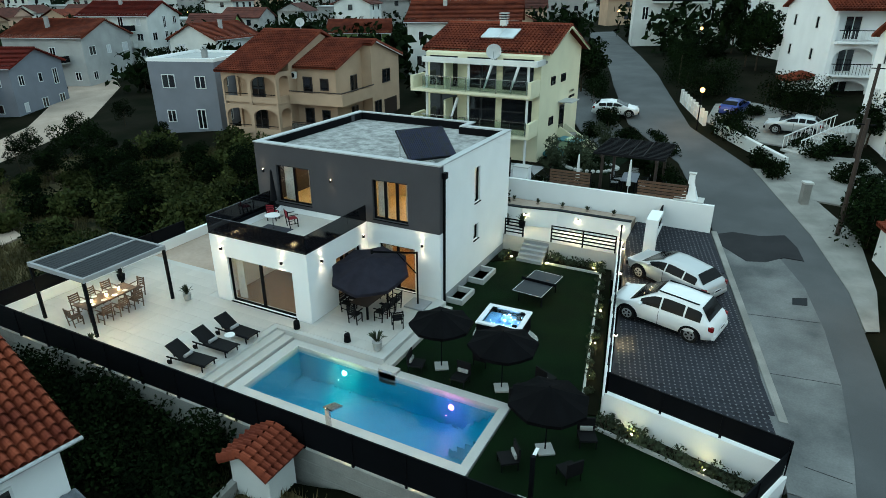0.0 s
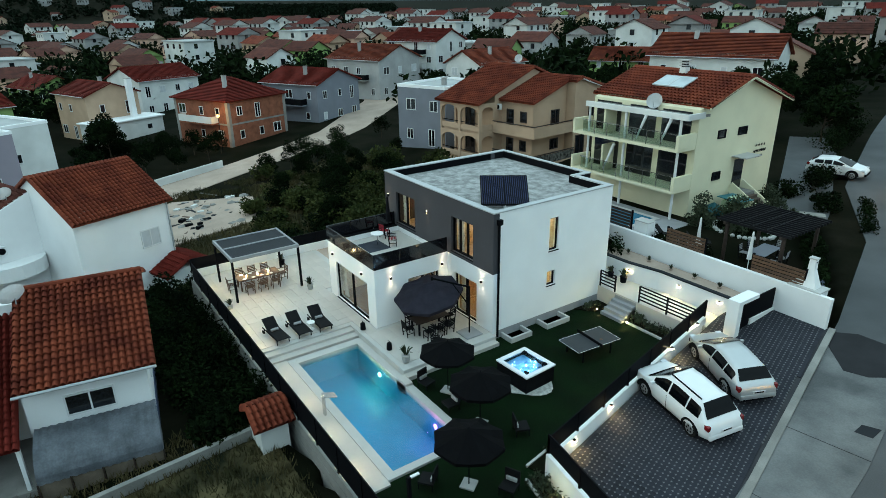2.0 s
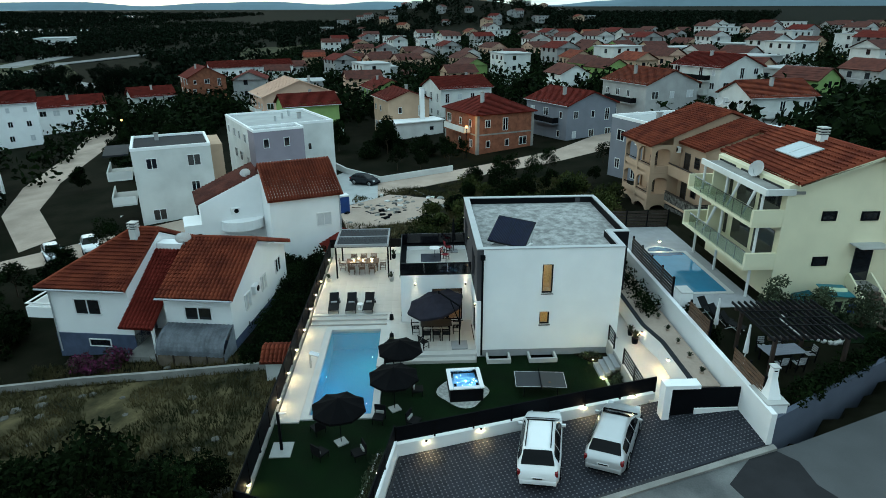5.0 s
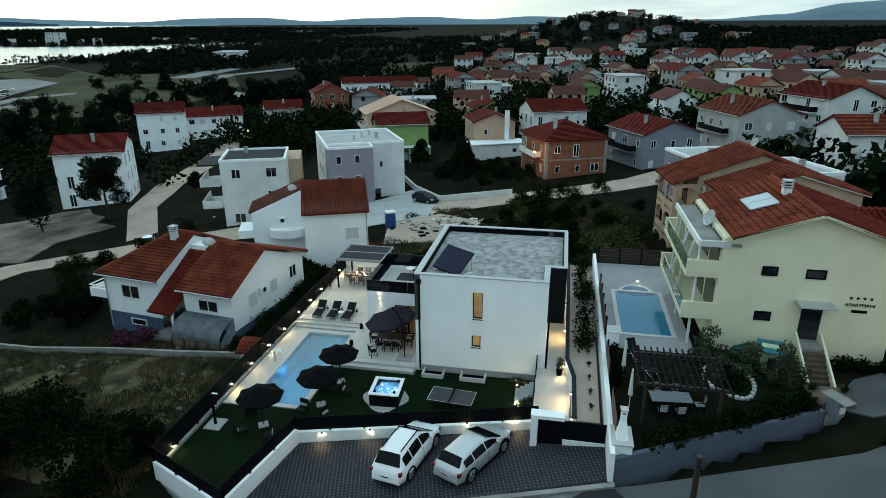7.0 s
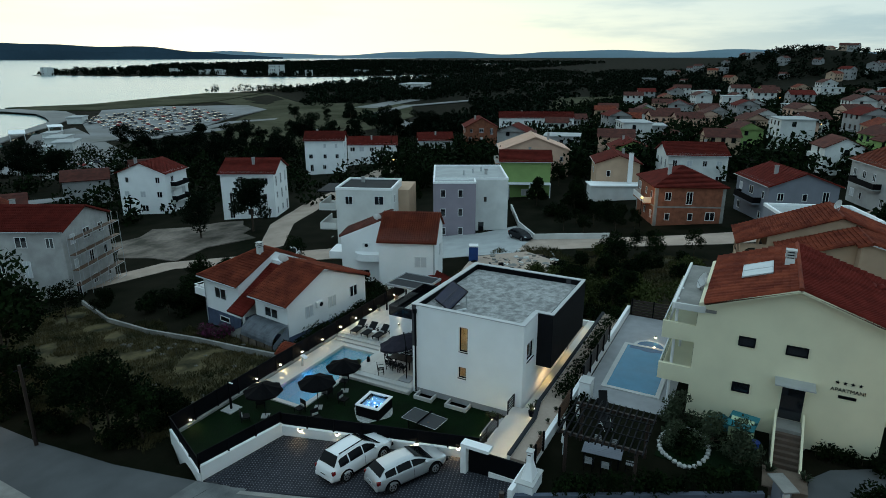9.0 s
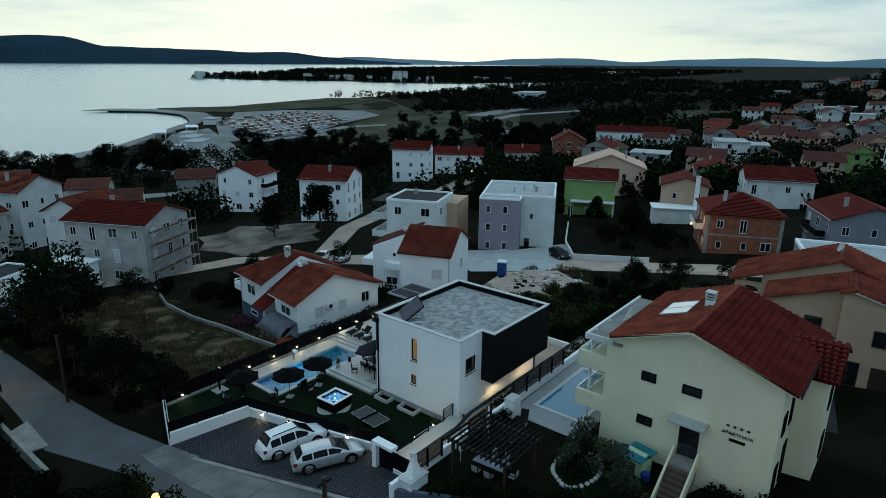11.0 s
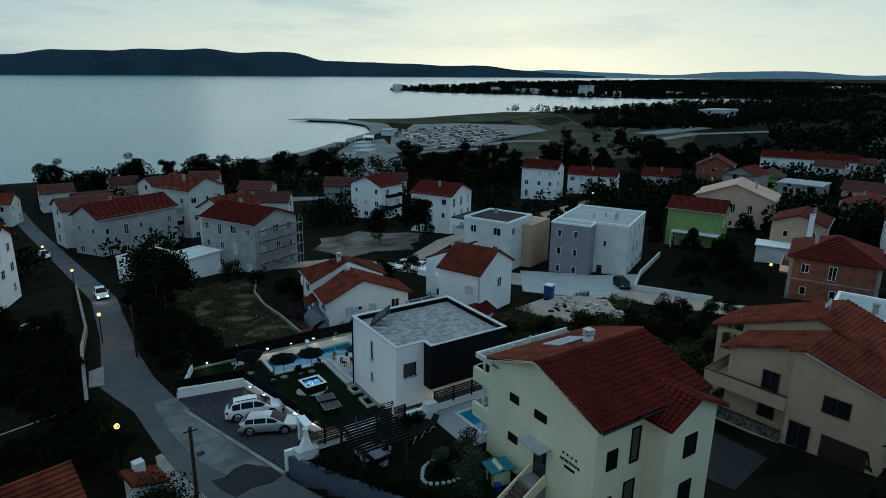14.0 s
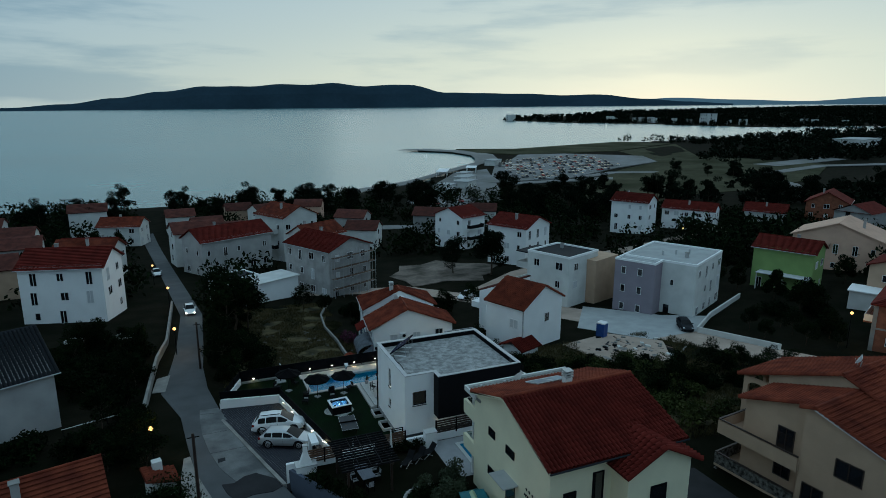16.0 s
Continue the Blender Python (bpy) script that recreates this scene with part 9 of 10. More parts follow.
    for s in (-1, 1):
        for xa, xb in ((f - 1.5, f - 2.35), (f - 2.43, -f + 1.33), (-f + 1.25, -f + 0.62)):
            grid = []
            for i in range(7):
                x = xa + (xb - xa) * i / 6
                pts_ = [flank(x, v_) + Vector((0, 0.014, 0.004)) for v_ in (0.10, 0.35, 0.6, 0.86)]
                grid.append([Vector((p.x, p.y * s, p.z)) for p in pts_])
            glazing("side_window", grid)
    if rails:
        for s in (-1, 1):
            part("roof_rail", bar_bm((0.2, s * hw * 0.58, H + 0.0), (-f + 0.85, s * hw * 0.58, H - 0.05), 0.04, 0.05), M["black"], ob)
    wb = L * 0.295
    for sx in (-1, 1):
        for sy in (-1, 1):
            c = Vector((sx * wb - 0.02, sy * (hw - 0.12), 0.35))
            wh = part("wheel", cyl_bm(c - Vector((0, 0.11, 0)), c + Vector((0, 0.11, 0)), 0.35, seg=24), tyre_m, ob)
            o = c + Vector((0, sy * 0.112, 0))
            part("rim", cyl_bm(o, o + Vector((0, sy * 0.015, 0)), 0.23, 0.21, 20), alloy, wh)
            for k in range(5):
                ang = k * 2 * math.pi / 5
                part("slot", cyl_bm(o + Vector((0.13 * math.cos(ang), sy * 0.016, 0.13 * math.sin(ang))), o + Vector((0.13 * math.cos(ang), sy * 0.02, 0.13 * math.sin(ang))), 0.05, seg=8), tyre_m, wh)
            bm = bmesh.new()
            for k in range(13):
                ang = math.pi * k / 12
                if k:
                    bar(bm, (c.x + 0.42 * math.cos(prev), sy * (hw - 0.012), 0.33 + 0.42 * math.sin(prev)), (c.x + 0.42 * math.cos(ang), sy * (hw - 0.012), 0.33 + 0.42 * math.sin(ang)), 0.05, 0.1)
                prev = ang
            part("wheel_arch", bm, M["black"], ob)
    for s in (-1, 1):
        part("headlight", box_bm(f - 0.5, f - 0.12, s * hw * 0.70 - 0.13, s * hw * 0.70 + 0.13, hood - 0.30, hood - 0.15, bevel=0.04), headl, ob)
        part("tail_light", box_bm(-f + 0.06, -f + 0.3, s * hw * 0.84 - 0.07, s * hw * 0.84 + 0.07, belt - 0.24, belt - 0.02, bevel=0.035), tail, ob)
        mr = part("mirror", box_bm(f - 1.62, f - 1.5, s * (hw + 0.06) - 0.1, s * (hw + 0.06) + 0.1, belt + 0.0, belt + 0.13, bevel=0.03), paint_m, ob)
        part("door_seam", box_bm(-0.02, 0.0, s * hw * 0.995 - 0.006, s * hw * 0.995 + 0.006, 0.32, belt - 0.04), M["black"], ob)
        part("sill", box_bm(-wb + 0.42, wb - 0.42, s * hw * 0.95 - 0.04, s * hw * 0.95 + 0.04, 0.2, 0.32), M["black"], ob)
    part("rear_bumper", box_bm(-f - 0.03, -f + 0.16, -hw * 0.84, hw * 0.84, 0.36, 0.62, bevel=0.08), paint_m, ob)
    part("bumper_trim", box_bm(-f - 0.035, -f + 0.1, -hw * 0.7, hw * 0.7, 0.34, 0.42, bevel=0.03), M["black"], ob)
    part("front_bumper", box_bm(f - 0.12, f + 0.03, -hw * 0.75, hw * 0.75, 0.32, 0.52, bevel=0.05), M["black"], ob)
    pl_ = part("number_plate", box_bm(-f - 0.03, -f - 0.01, -0.26, 0.26, 0.66, 0.78), M["frame"], ob)
    part("plate_bar", box_bm(-f - 0.036, -f - 0.031, -0.2, 0.2, 0.69, 0.75), M["black"], pl_)
    return ob


white_paint = mat("white_car_paint", (0.72, 0.73, 0.74), 0.25, vary=0.03, bump=0.0)
silver_paint = mat("silver_car_paint", (0.48, 0.49, 0.50), 0.3, 0.55, vary=0.03, bump=0.0)
blue_paint = mat("blue_car_paint", (0.01, 0.03, 0.2), 0.3, 0.2, vary=0.03, bump=0.0)


def stand(x, y, heading, slope_deg=4.86, z=None):
    return pose(x, y, park_z(x, y) if z is None else z, slope_deg, 0, 0) @ pose(0, 0, 0, 0, 0, heading)


car("car", stand(-3.15, 26.25, 165.5), white_paint, 4.7, 1.86, 1.74, "white sport utility car parked on the paving", "cars on the parking bay")
car("car", stand(-3.35, 29.65, 151), silver_paint, 4.65, 1.82, 1.54, "silver estate car parked on the paving", "cars on the parking bay", belt=0.98, hood=0.92, rails=False)
car("car", stand(-3.1, 62.8, 75, 4.0, land(-3.1, 62.8) + 0.15), blue_paint, 4.0, 1.7, 1.5, "dark blue hatchback parked by the upper road", "cars by the road", rails=False)
car("car", stand(1.6, 57.6, 175, 4.0, land(1.6, 57.6) + 0.15), silver_paint, 4.2, 1.75, 1.5, "silver hatchback parked in a yard", "cars by the road", rails=False)
car("car", stand(-13.2, 60.2, 10, 4.0, land(-13.2, 60.2) + 0.15), white_paint, 4.3, 1.75, 1.5, "white car parked behind a hedge", "cars by the road", rails=False)
for k, (x, y, rz) in enumerate(((-44.6, -15.2, 30), (-43.0, -18.4, 35), (-64.6, 13.2, 60))):
    car("car", stand(x, y, rz, 0, land(x, y) + 0.08), (white_paint, white_paint, M["darkroof"])[k], 4.3, 1.75, 1.5, "pale car parked beside a gravel track", "cars by the houses", rails=False)

# ---- the yellow house's yard ----
NZ = 2.55
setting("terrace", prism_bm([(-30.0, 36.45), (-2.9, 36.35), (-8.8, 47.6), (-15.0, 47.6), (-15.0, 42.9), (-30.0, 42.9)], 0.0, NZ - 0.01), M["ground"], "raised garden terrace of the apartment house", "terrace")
setting("yard_paving", prism_bm([(-8.9, 47.6), (-9.8, 56.0), (-15.0, 56.0), (-15.0, 47.6)], 0.5, 2.1), M["concrete"], "concrete yard before the entrance", "yard")
NX0, NX1, NY0, NY1 = -23.3, -16.2, 37.7, 40.9
setting("pool_terrace", prism_bm([(-29.5, 36.5), (-14.0, 36.5), (-14.0, 42.0), (-29.5, 42.0)], NZ - 0.3, NZ), M["plinth"], "grey paved pool terrace", "terrace")
np_ = thing("neighbour_pool", (0, 0, 0), 0, "small swimming pool with a rounded end and white rim", "pool")
for x0, x1, y0, y1 in ring((NX0 - 0.3, NX1 + 0.3, NY0 - 0.3, NY1 + 0.3), (NX0, NX1, NY0, NY1)):
    part("coping", box_bm(x0, x1, y0, y1, NZ - 0.1, NZ + 0.06, bevel=0.01), M["coping_stone"], np_)
part("water", box_bm(NX0, NX1, NY0, NY1, NZ - 0.1, NZ + 0.03), mat("still_pool_water", (0.035, 0.16, 0.27), 0.05, vary=0.1, scale=1.2, fine=3, bump=0.06), np_, "still blue pool water")
part("round_end", cyl_bm((NX0 - 0.3, (NY0 + NY1) / 2, NZ - 0.1), (NX0 - 0.3, (NY0 + NY1) / 2, NZ + 0.035), 1.0, seg=28), mat("dark_pool_water", (0.01, 0.05, 0.12), 0.05, vary=0.1, bump=0.05), np_, "dark rounded pool end")
part("end_rim", cyl_bm((NX0 - 0.3, (NY0 + NY1) / 2, NZ - 0.1), (NX0 - 0.3, (NY0 + NY1) / 2, NZ + 0.028), 1.25, seg=28), M["coping_stone"], np_)
fence_light(-24.6, 39.5, NZ + 0.5, 1, 0, 10)
part("step", box_bm(NX0, NX0 + 0.5, NY0 + 0.2, NY1 - 0.2, NZ + 0.031, NZ + 0.033), bpy.data.materials["dark_pool_water"], np_)


def slat_fence(a, b_, z0, z1, n, material, label):
    ob = thing("slat_fence", (0, 0, 0), 0, label, "fence", "wooden slat fences next door")
    for k in range(n):
        z = z0 + (z1 - z0) * (k + 0.5) / n
        part("slat", bar_bm((*a, z), (*b_, z), 0.03, (z1 - z0) / n * 0.74), material, ob)
    m_ = max(1, round(math.dist(a, b_) / 1.8))
    for k in range(m_ + 1):
        x, y = a[0] + (b_[0] - a[0]) * k / m_, a[1] + (b_[1] - a[1]) * k / m_
        part("post", box_bm(x - 0.05, x + 0.05, y + 0.03, y + 0.13, z0 - 0.1, z1 + 0.05), M["black"], ob)


slat_fence((-22.0, 36.4), (-14.6, 36.42), 3.2, 4.4, 6, M["darkwood"], "dark slatted screen beside the pool")
slat_fence((-11.9, 36.4), (-9.4, 36.42), 3.0, 4.1, 6, M["wood"], "brown wooden slat fence on the wall")
slat_fence((-6.6, 36.4), (-3.9, 36.42), 3.0, 4.1, 6, M["wood"], "brown wooden slat fence on the wall")
slat_fence((-29.6, 36.6), (-29.6, 42.0), 2.5, 4.0, 6, M["darkwood"], "dark slatted fence behind the pool")
wbx = thing("pool_cabinet", (-13.9, 36.9, NZ), 0, "white cabinet at the end of the pool", "cabinet")
part("body", box_bm(-0.5, 0.5, -0.35, 0.35, 0, 1.3, bevel=0.01), M["white"], wbx)
part("top", box_bm(-0.53, 0.53, -0.38, 0.38, 1.3, 1.35), M["coping_stone"], wbx)
for k in range(3):
    x = -13.0 + 0.95 * k
    lg = thing("deck_chair", (x, 38.3 + 0.3 * k, NZ), 200 + 10 * k, "dark folding deck chair beside the pool", "deck chair", "deck chairs next door")
    part("seat", bar_bm((-0.5, 0, 0.3), (0.5, 0, 0.36), 0.55, 0.04), mesh_black, lg)
    part("backrest", bar_bm((0.5, 0, 0.36), (0.95, 0, 0.85), 0.55, 0.04), mesh_black, lg)
    for s in (-1, 1):
        part("leg", bar_bm((-0.4, s * 0.26, 0), (0.3, s * 0.26, 0.34), 0.03, 0.03), M["frame"], lg)
        part("leg", bar_bm((0.5, s * 0.26, 0), (-0.1, s * 0.26, 0.34), 0.03, 0.03), M["frame"], lg)
pg = thing("timber_pergola", (0, 0, 0), 0, "dark timber pergola with slatted roof over a table", "pergola")
for x, y in ((-9.1, 37.9), (-5.9, 37.9), (-9.1, 41.5), (-5.9, 41.5)):
    part("post", box_bm(x - 0.08, x + 0.08, y - 0.08, y + 0.08, NZ - 0.1, NZ + 2.3), M["darkwood"], pg)
for x in (-9.1, -5.9):
    part("beam", box_bm(x - 0.07, x + 0.07, 37.5, 41.9, NZ + 2.3, NZ + 2.46), M["darkwood"], pg)
for k in range(14):
    y = 37.55 + 0.33 * k
    part("rafter", box_bm(-9.6, -5.4, y - 0.03, y + 0.03, NZ + 2.463, NZ + 2.6), M["bay"], pg)
for x in (-8.3, -7.5, -6.7):
    part("batten", box_bm(x - 0.025, x + 0.025, 37.5, 41.9, NZ + 2.603, NZ + 2.64), M["bay"], pg)
table("garden_table", -7.6, 39.5, NZ, 95, 2.1, 1.0, M["bluegrey"], M["black"], "grey garden table under the timber pergola")
nc = dining_chair(-6.75, 39.0, NZ, -85, M["black"], M["plinth"], "grey garden chair under the pergola", "chairs next door")
for x, y, rz in ((-6.75, 39.9, -85), (-8.45, 39.0, 95), (-8.45, 39.9, 92), (-7.6, 41.0, 5)):
    copy_thing(nc, pose(x, y, NZ, 0, 0, rz))
for x, y in ((-7.3, 37.4), (-10.4, 37.3)):
    fo = thing("folded_parasol", (x, y, NZ), 0, "folded white parasol beside the pergola", "parasol", "folded parasols next door")
    part("pole", cyl_bm((0, 0, 0), (0, 0, 2.4), 0.025, seg=8), M["frame"], fo)
    part("cloth", cyl_bm((0, 0, 0.8), (0, 0, 2.35), 0.13, 0.05, 10), M["frame"], fo)
bq = thing("barbecue", (-3.75, 36.7, 3.2), 0, "white masonry barbecue with tapering chimney", "barbecue")
part("base", box_bm(-0.75, 0.75, -0.45, 0.45, -2.6, 0.0), M["white"], bq)
part("slab", box_bm(-0.8, 0.8, -0.5, 0.5, 0.0, 0.07), M["coping_stone"], bq)
bm = bmesh.new()
v0 = [bm.verts.new(p) for p in ((-0.45, -0.3, 0.07), (0.45, -0.3, 0.07), (0.45, 0.3, 0.07), (-0.45, 0.3, 0.07))]
v1 = [bm.verts.new(p) for p in ((-0.17, -0.14, 0.95), (0.17, -0.14, 0.95), (0.17, 0.14, 0.95), (-0.17, 0.14, 0.95))]
v2 = [bm.verts.new(p) for p in ((-0.15, -0.13, 1.5), (0.15, -0.13, 1.5), (0.15, 0.13, 1.5), (-0.15, 0.13, 1.5))]
for a, b in ((v0, v1), (v1, v2)):
    for k in range(4):
        bm.faces.new((a[k], a[(k + 1) % 4], b[(k + 1) % 4], b[k]))
bm.faces.new(v2)
part("hood", bm, M["white"], bq)
part("cap", box_bm(-0.2, 0.2, -0.18, 0.18, 1.52, 1.58), M["coping_stone"], bq)
part("flue", box_bm(0.151, 0.156, -0.08, 0.08, 1.1, 1.4), M["black"], bq)
wall_run("wall_road", [(-2.6, 36.2), (-8.7, 47.4)], 0.25, 0.0, 2.75, mat("slate_blue_render", (0.10, 0.115, 0.155), 0.9, vary=0.15, scale=0.6), "slate blue rendered roadside wall")


def hedge(x0, y0, x1, y1, z, wide, high, n, material, label):
    rng = np.random.default_rng(int(abs(x0 * 10 + y0)))
    ln = math.dist((x0, y0), (x1, y1))
    d = Vector((x1 - x0, y1 - y0)).normalized()
    clumps = [(x0 + d.x * ln * t + d.y * w, y0 + d.y * ln * t - d.x * w, z + high * q, wide * 0.42) for t, w, q in zip(rng.random(60), rng.uniform(-wide / 3, wide / 3, 60), rng.uniform(0.15, 0.9, 60))]
    ob = thing("hedge", (0, 0, 0), 0, label, "hedge", "hedges")
    shared("foliage", leaf_cloud("foliage", clumps, n, 0.1, int(abs(x1 * 10)), material), ob)
    bm = bmesh.new()
    for k in range(10):
        t = (k + 0.5) / 10
        cyl(bm, (x0 + (x1 - x0) * t, y0 + (y1 - y0) * t, z - 0.2), (x0 + (x1 - x0) * t, y0 + (y1 - y0) * t, z + high * 0.7), 0.03, 0.015, 5)
    part("stem", bm, M["bark"], ob)


# two near-black rows added to blacken the shaded strip by the bungalow
hedge(-29.5, 11.9, -15.2, 11.9, -1.7, 2.2, 1.9, 15000, M["leaf"], "dense near-black shrubs added to hold the boundary wall's deep shade")
hedge(-29.0, 10.4, -17.2, 10.2, -1.8, 2.0, 1.5, 9000, M["leaf"], "dense near-black shrubs holding the deep shade beside the bungalow")
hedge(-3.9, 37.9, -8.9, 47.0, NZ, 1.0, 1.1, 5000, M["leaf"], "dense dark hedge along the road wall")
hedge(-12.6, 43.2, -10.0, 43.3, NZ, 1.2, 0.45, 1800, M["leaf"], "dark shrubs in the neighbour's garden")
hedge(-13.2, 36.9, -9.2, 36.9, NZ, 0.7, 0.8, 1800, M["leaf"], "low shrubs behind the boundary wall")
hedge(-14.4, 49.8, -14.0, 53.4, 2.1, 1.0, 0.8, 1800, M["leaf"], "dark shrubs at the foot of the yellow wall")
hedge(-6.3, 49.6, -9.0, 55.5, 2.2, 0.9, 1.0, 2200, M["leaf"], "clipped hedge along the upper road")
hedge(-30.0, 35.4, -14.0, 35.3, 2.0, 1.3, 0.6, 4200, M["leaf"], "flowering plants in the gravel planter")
bed = [(-11.2 + 1.9 * math.cos(a) * (1 + 0.1 * math.sin(3 * a)), 43.3 + 1.3 * math.sin(a)) for a in [2 * math.pi * k / 30 for k in range(30)]]
for k, (x, y) in enumerate(bed):
    bm = bmesh.new()
    bmesh.ops.create_icosphere(bm, subdivisions=1, radius=0.16)
    for v in bm.verts:
        v.co *= 1 + 0.3 * noise.noise(v.co * 6 + Vector((k, 1, 0)))
    ob = link("edging_stone", bm, M["coping_stone"])
    ob.matrix_basis = pose(x, y, NZ + 0.06, 0, 0, k * 40)
    tagged(ob, "pale round stone edging a flower bed", "stone", "stones round the flower bed")
ph = thing("playhouse", (-13.5, 46.1, NZ), 80, "small plastic playhouse with teal roof", "playhouse")
part("wall", gable_bm(1.2, 1.2, 0.9, 0.5, 0.0), mat("pale_green_plastic", (0.45, 0.55, 0.35), 0.5), ph)
teal = mat("teal_plastic", (0.02, 0.16, 0.2), 0.45)
for s in (-1, 1):
    part("roof", bar_bm((-0.75, s * 0.4, 1.2), (0.75, s * 0.4, 1.2), 1.0, 0.06), teal, ph)
part("door", box_bm(-0.2, 0.2, -0.63, -0.6, 0.0, 0.75), M["darkroof"], ph)
pump = thing("pool_cover", (-14.35, 45.0, NZ + 0.35), 0, "large teal covered round paddling pool", "pool cover")
part("cover", canopy_bm(0.95, 0.55, 10), teal, pump)
part("frame", cyl_bm((0, 0, -0.35), (0, 0, 0.2), 0.3, seg=12), teal, pump)
for y in (47.6, 49.25):
    potted(-11.0, y, 2.1, 0.25, 0, M["black"], "plant in a black pot at the stairs")
gp_ = thing("gate_pillar", (-9.2, 48.2, 2.0), 30, "grey gate pillar with a pale slab and letter box", "pillar")
part("body", box_bm(-0.35, 0.35, -0.3, 0.3, -1.0, 1.2), M["bluegrey"], gp_)
part("slab", box_bm(-0.75, 0.75, -0.4, 0.4, 1.2, 1.28), M["concrete"], gp_)
part("letter_box", box_bm(0.35, 0.42, -0.18, 0.18, 0.5, 0.85), M["frame"], gp_)

# ---- odds and ends of the surroundings ----
toilet = thing("portable_toilet", (-50.4, 11.8, land(-50.4, 11.8)), 25, "blue portable toilet with white roof", "toilet")
part("cabin", box_bm(-0.6, 0.6, -0.6, 0.6, 0, 2.1, bevel=0.03), mat("blue_plastic", (0.01, 0.05, 0.22), 0.5), toilet)
part("roof", box_bm(-0.63, 0.63, -0.63, 0.63, 2.11, 2.3, bevel=0.05), M["frame"], toilet)
part("door", box_bm(-0.42, 0.42, -0.64, -0.605, 0.1, 1.95), mat("pale_blue_plastic", (0.03, 0.10, 0.30), 0.5), toilet)
rub = random.Random(31)
for k in range(64):
    x, y = rub.gauss(-51, 2.6), rub.gauss(18, 2.4)
    p = thing("plank" if k % 2 else "rubble_block", (x, y, land(x, y) + 0.1), rub.uniform(0, 180), "building debris lying on pale bare ground", "debris", "building debris")
    if k % 2:
        part("board", box_bm(-rub.uniform(0.6, 1.6), rub.uniform(0.6, 1.6), -0.12, 0.12, 0, 0.05), rub.choice((M["wood"], M["darkroof"], M["concrete"], M["black"])), p)
    else:
        part("block", box_bm(-rub.uniform(0.15, 0.5), rub.uniform(0.15, 0.4), -0.2, rub.uniform(0.1, 0.3), -0.1, rub.uniform(0.1, 0.35), bevel=0.03), rub.choice((M["concrete"], M["concrete"], M["offwhite"], M["darkroof"], M["black"])), p)
wall_run("field_wall", [(-14.25, 12.3), (-14.4, 5.0), (-14.7, -0.8), (-14.6, -8.0), (-15.6, -16.0), (-19.0, -26.0)], 0.25, -5.5, 0.5, M["concrete"], "low rough concrete wall beside the field", lambda x, y: land(x, y))
wall_run("lane_wall", [(-88.0, 2.4), (-73.6, 9.5), (-65.0, 15.3), (-69.2, 25.8)], 0.25, -5.0, 0.9, M["offwhite"], "pale wall along the gravel track", lambda x, y: land(x, y))
wall_run("road_wall_east", [(7.0, -34), (7.2, -8), (8.1, 0), (8.4, 9), (8.6, 16.5)], 0.3, -6.0, 0.9, M["concrete"], "old stone wall along the road", lambda x, y: land(x, y))
wall_run("road_wall_upper", [(1.2, 48.5), (-4.0, 56.8)], 0.3, 1.0, 0.9, M["offwhite"], "pale balustrade wall along the upper road", lambda x, y: land(x, y))
gr = thing("garden_rail", (0, 0, 0), 0, "thin pale rail on posts across the dark garden", "railing")
part("rail", bar_bm((15.2, 19.7, 1.25), (9.9, 17.5, 0.95), 0.05, 0.06), M["frame"], gr)
for k in range(4):
    x, y = 15.1 - 1.7 * k, 19.65 - 0.7 * k
    part("post", box_bm(x - 0.03, x + 0.03, y - 0.03, y + 0.03, land(x, y) - 0.2, 1.22 - 0.1 * k), M["black"], gr)
gt = thing("wall_oven", (-13.5, 12.1, -1.5), 90, "white garden wall piece with a small red tiled roof", "outdoor oven")
part("wall", box_bm(-0.6, 0.6, -0.8, 0.8, -1.0, 1.9), M["offwhite"], gt)
for s in (-1, 1):
    bm = bmesh.new()
    slope(bm, (-0.9, s * 1.05, 1.85), (0.9, s * 1.05, 1.85), (-0.9, 0, 2.5), (0.9, 0, 2.5), 0.3, 0.24)
    part("roof", bm, M["tile"], gt)
bo = make_bush(120, 1.2, 900, 0.12, mat("bougainvillea", (0.12, 0.015, 0.07), 0.8, vary=0.5, second=(0.015, 0.03, 0.01), scale=3, bump=0.0), "dark bush with magenta flowers", "flowering bushes")
bo.matrix_basis = pose(-16.6, 0.6, land(-16.6, 0.6))
copy_thing(bo, pose(-16.3, -1.2, land(-16.3, -1.2), 0, 0, 80))
sheet("asphalt_patch", [(-2.1, 36.3), (-1.2, 36.9), (0.2, 36.8), (1.4, 37.3), (2.0, 35.9), (2.3, 34.4), (1.4, 34.5), (0.6, 33.7), (-0.3, 33.5), (-1.3, 34.6), (-2.0, 35.4)], 0.1, M["asphalt_new"], "dark fresh asphalt patch with a ragged edge", "road")
patch("drain_cover", [(1.8, 29.8), (2.4, 29.9), (2.4, 30.6), (1.8, 30.4)], 0.1, M["darkroof"], "iron drain cover in the road", "drain")
for src in SMALL:
    for o in (*src.children_recursive, src):
        bpy.data.objects.remove(o)

# ---- pavers of the parking bay and tiles of the patio, piece by piece ----
def piece_mesh(name, w, d, h, material, turn=0.0, bevel=0.006):
    bm = box_bm(-w / 2, w / 2, -d / 2, d / 2, -h, 0)
    if turn:
        bmesh.ops.rotate(bm, verts=bm.verts[:], cent=(0, 0, 0), matrix=Matrix.Rotation(radians(turn), 3, "Z"))
    me = bpy.data.meshes.new(name)
    bm.to_mesh(me)
    bm.free()
    me.materials.append(material)
    return me


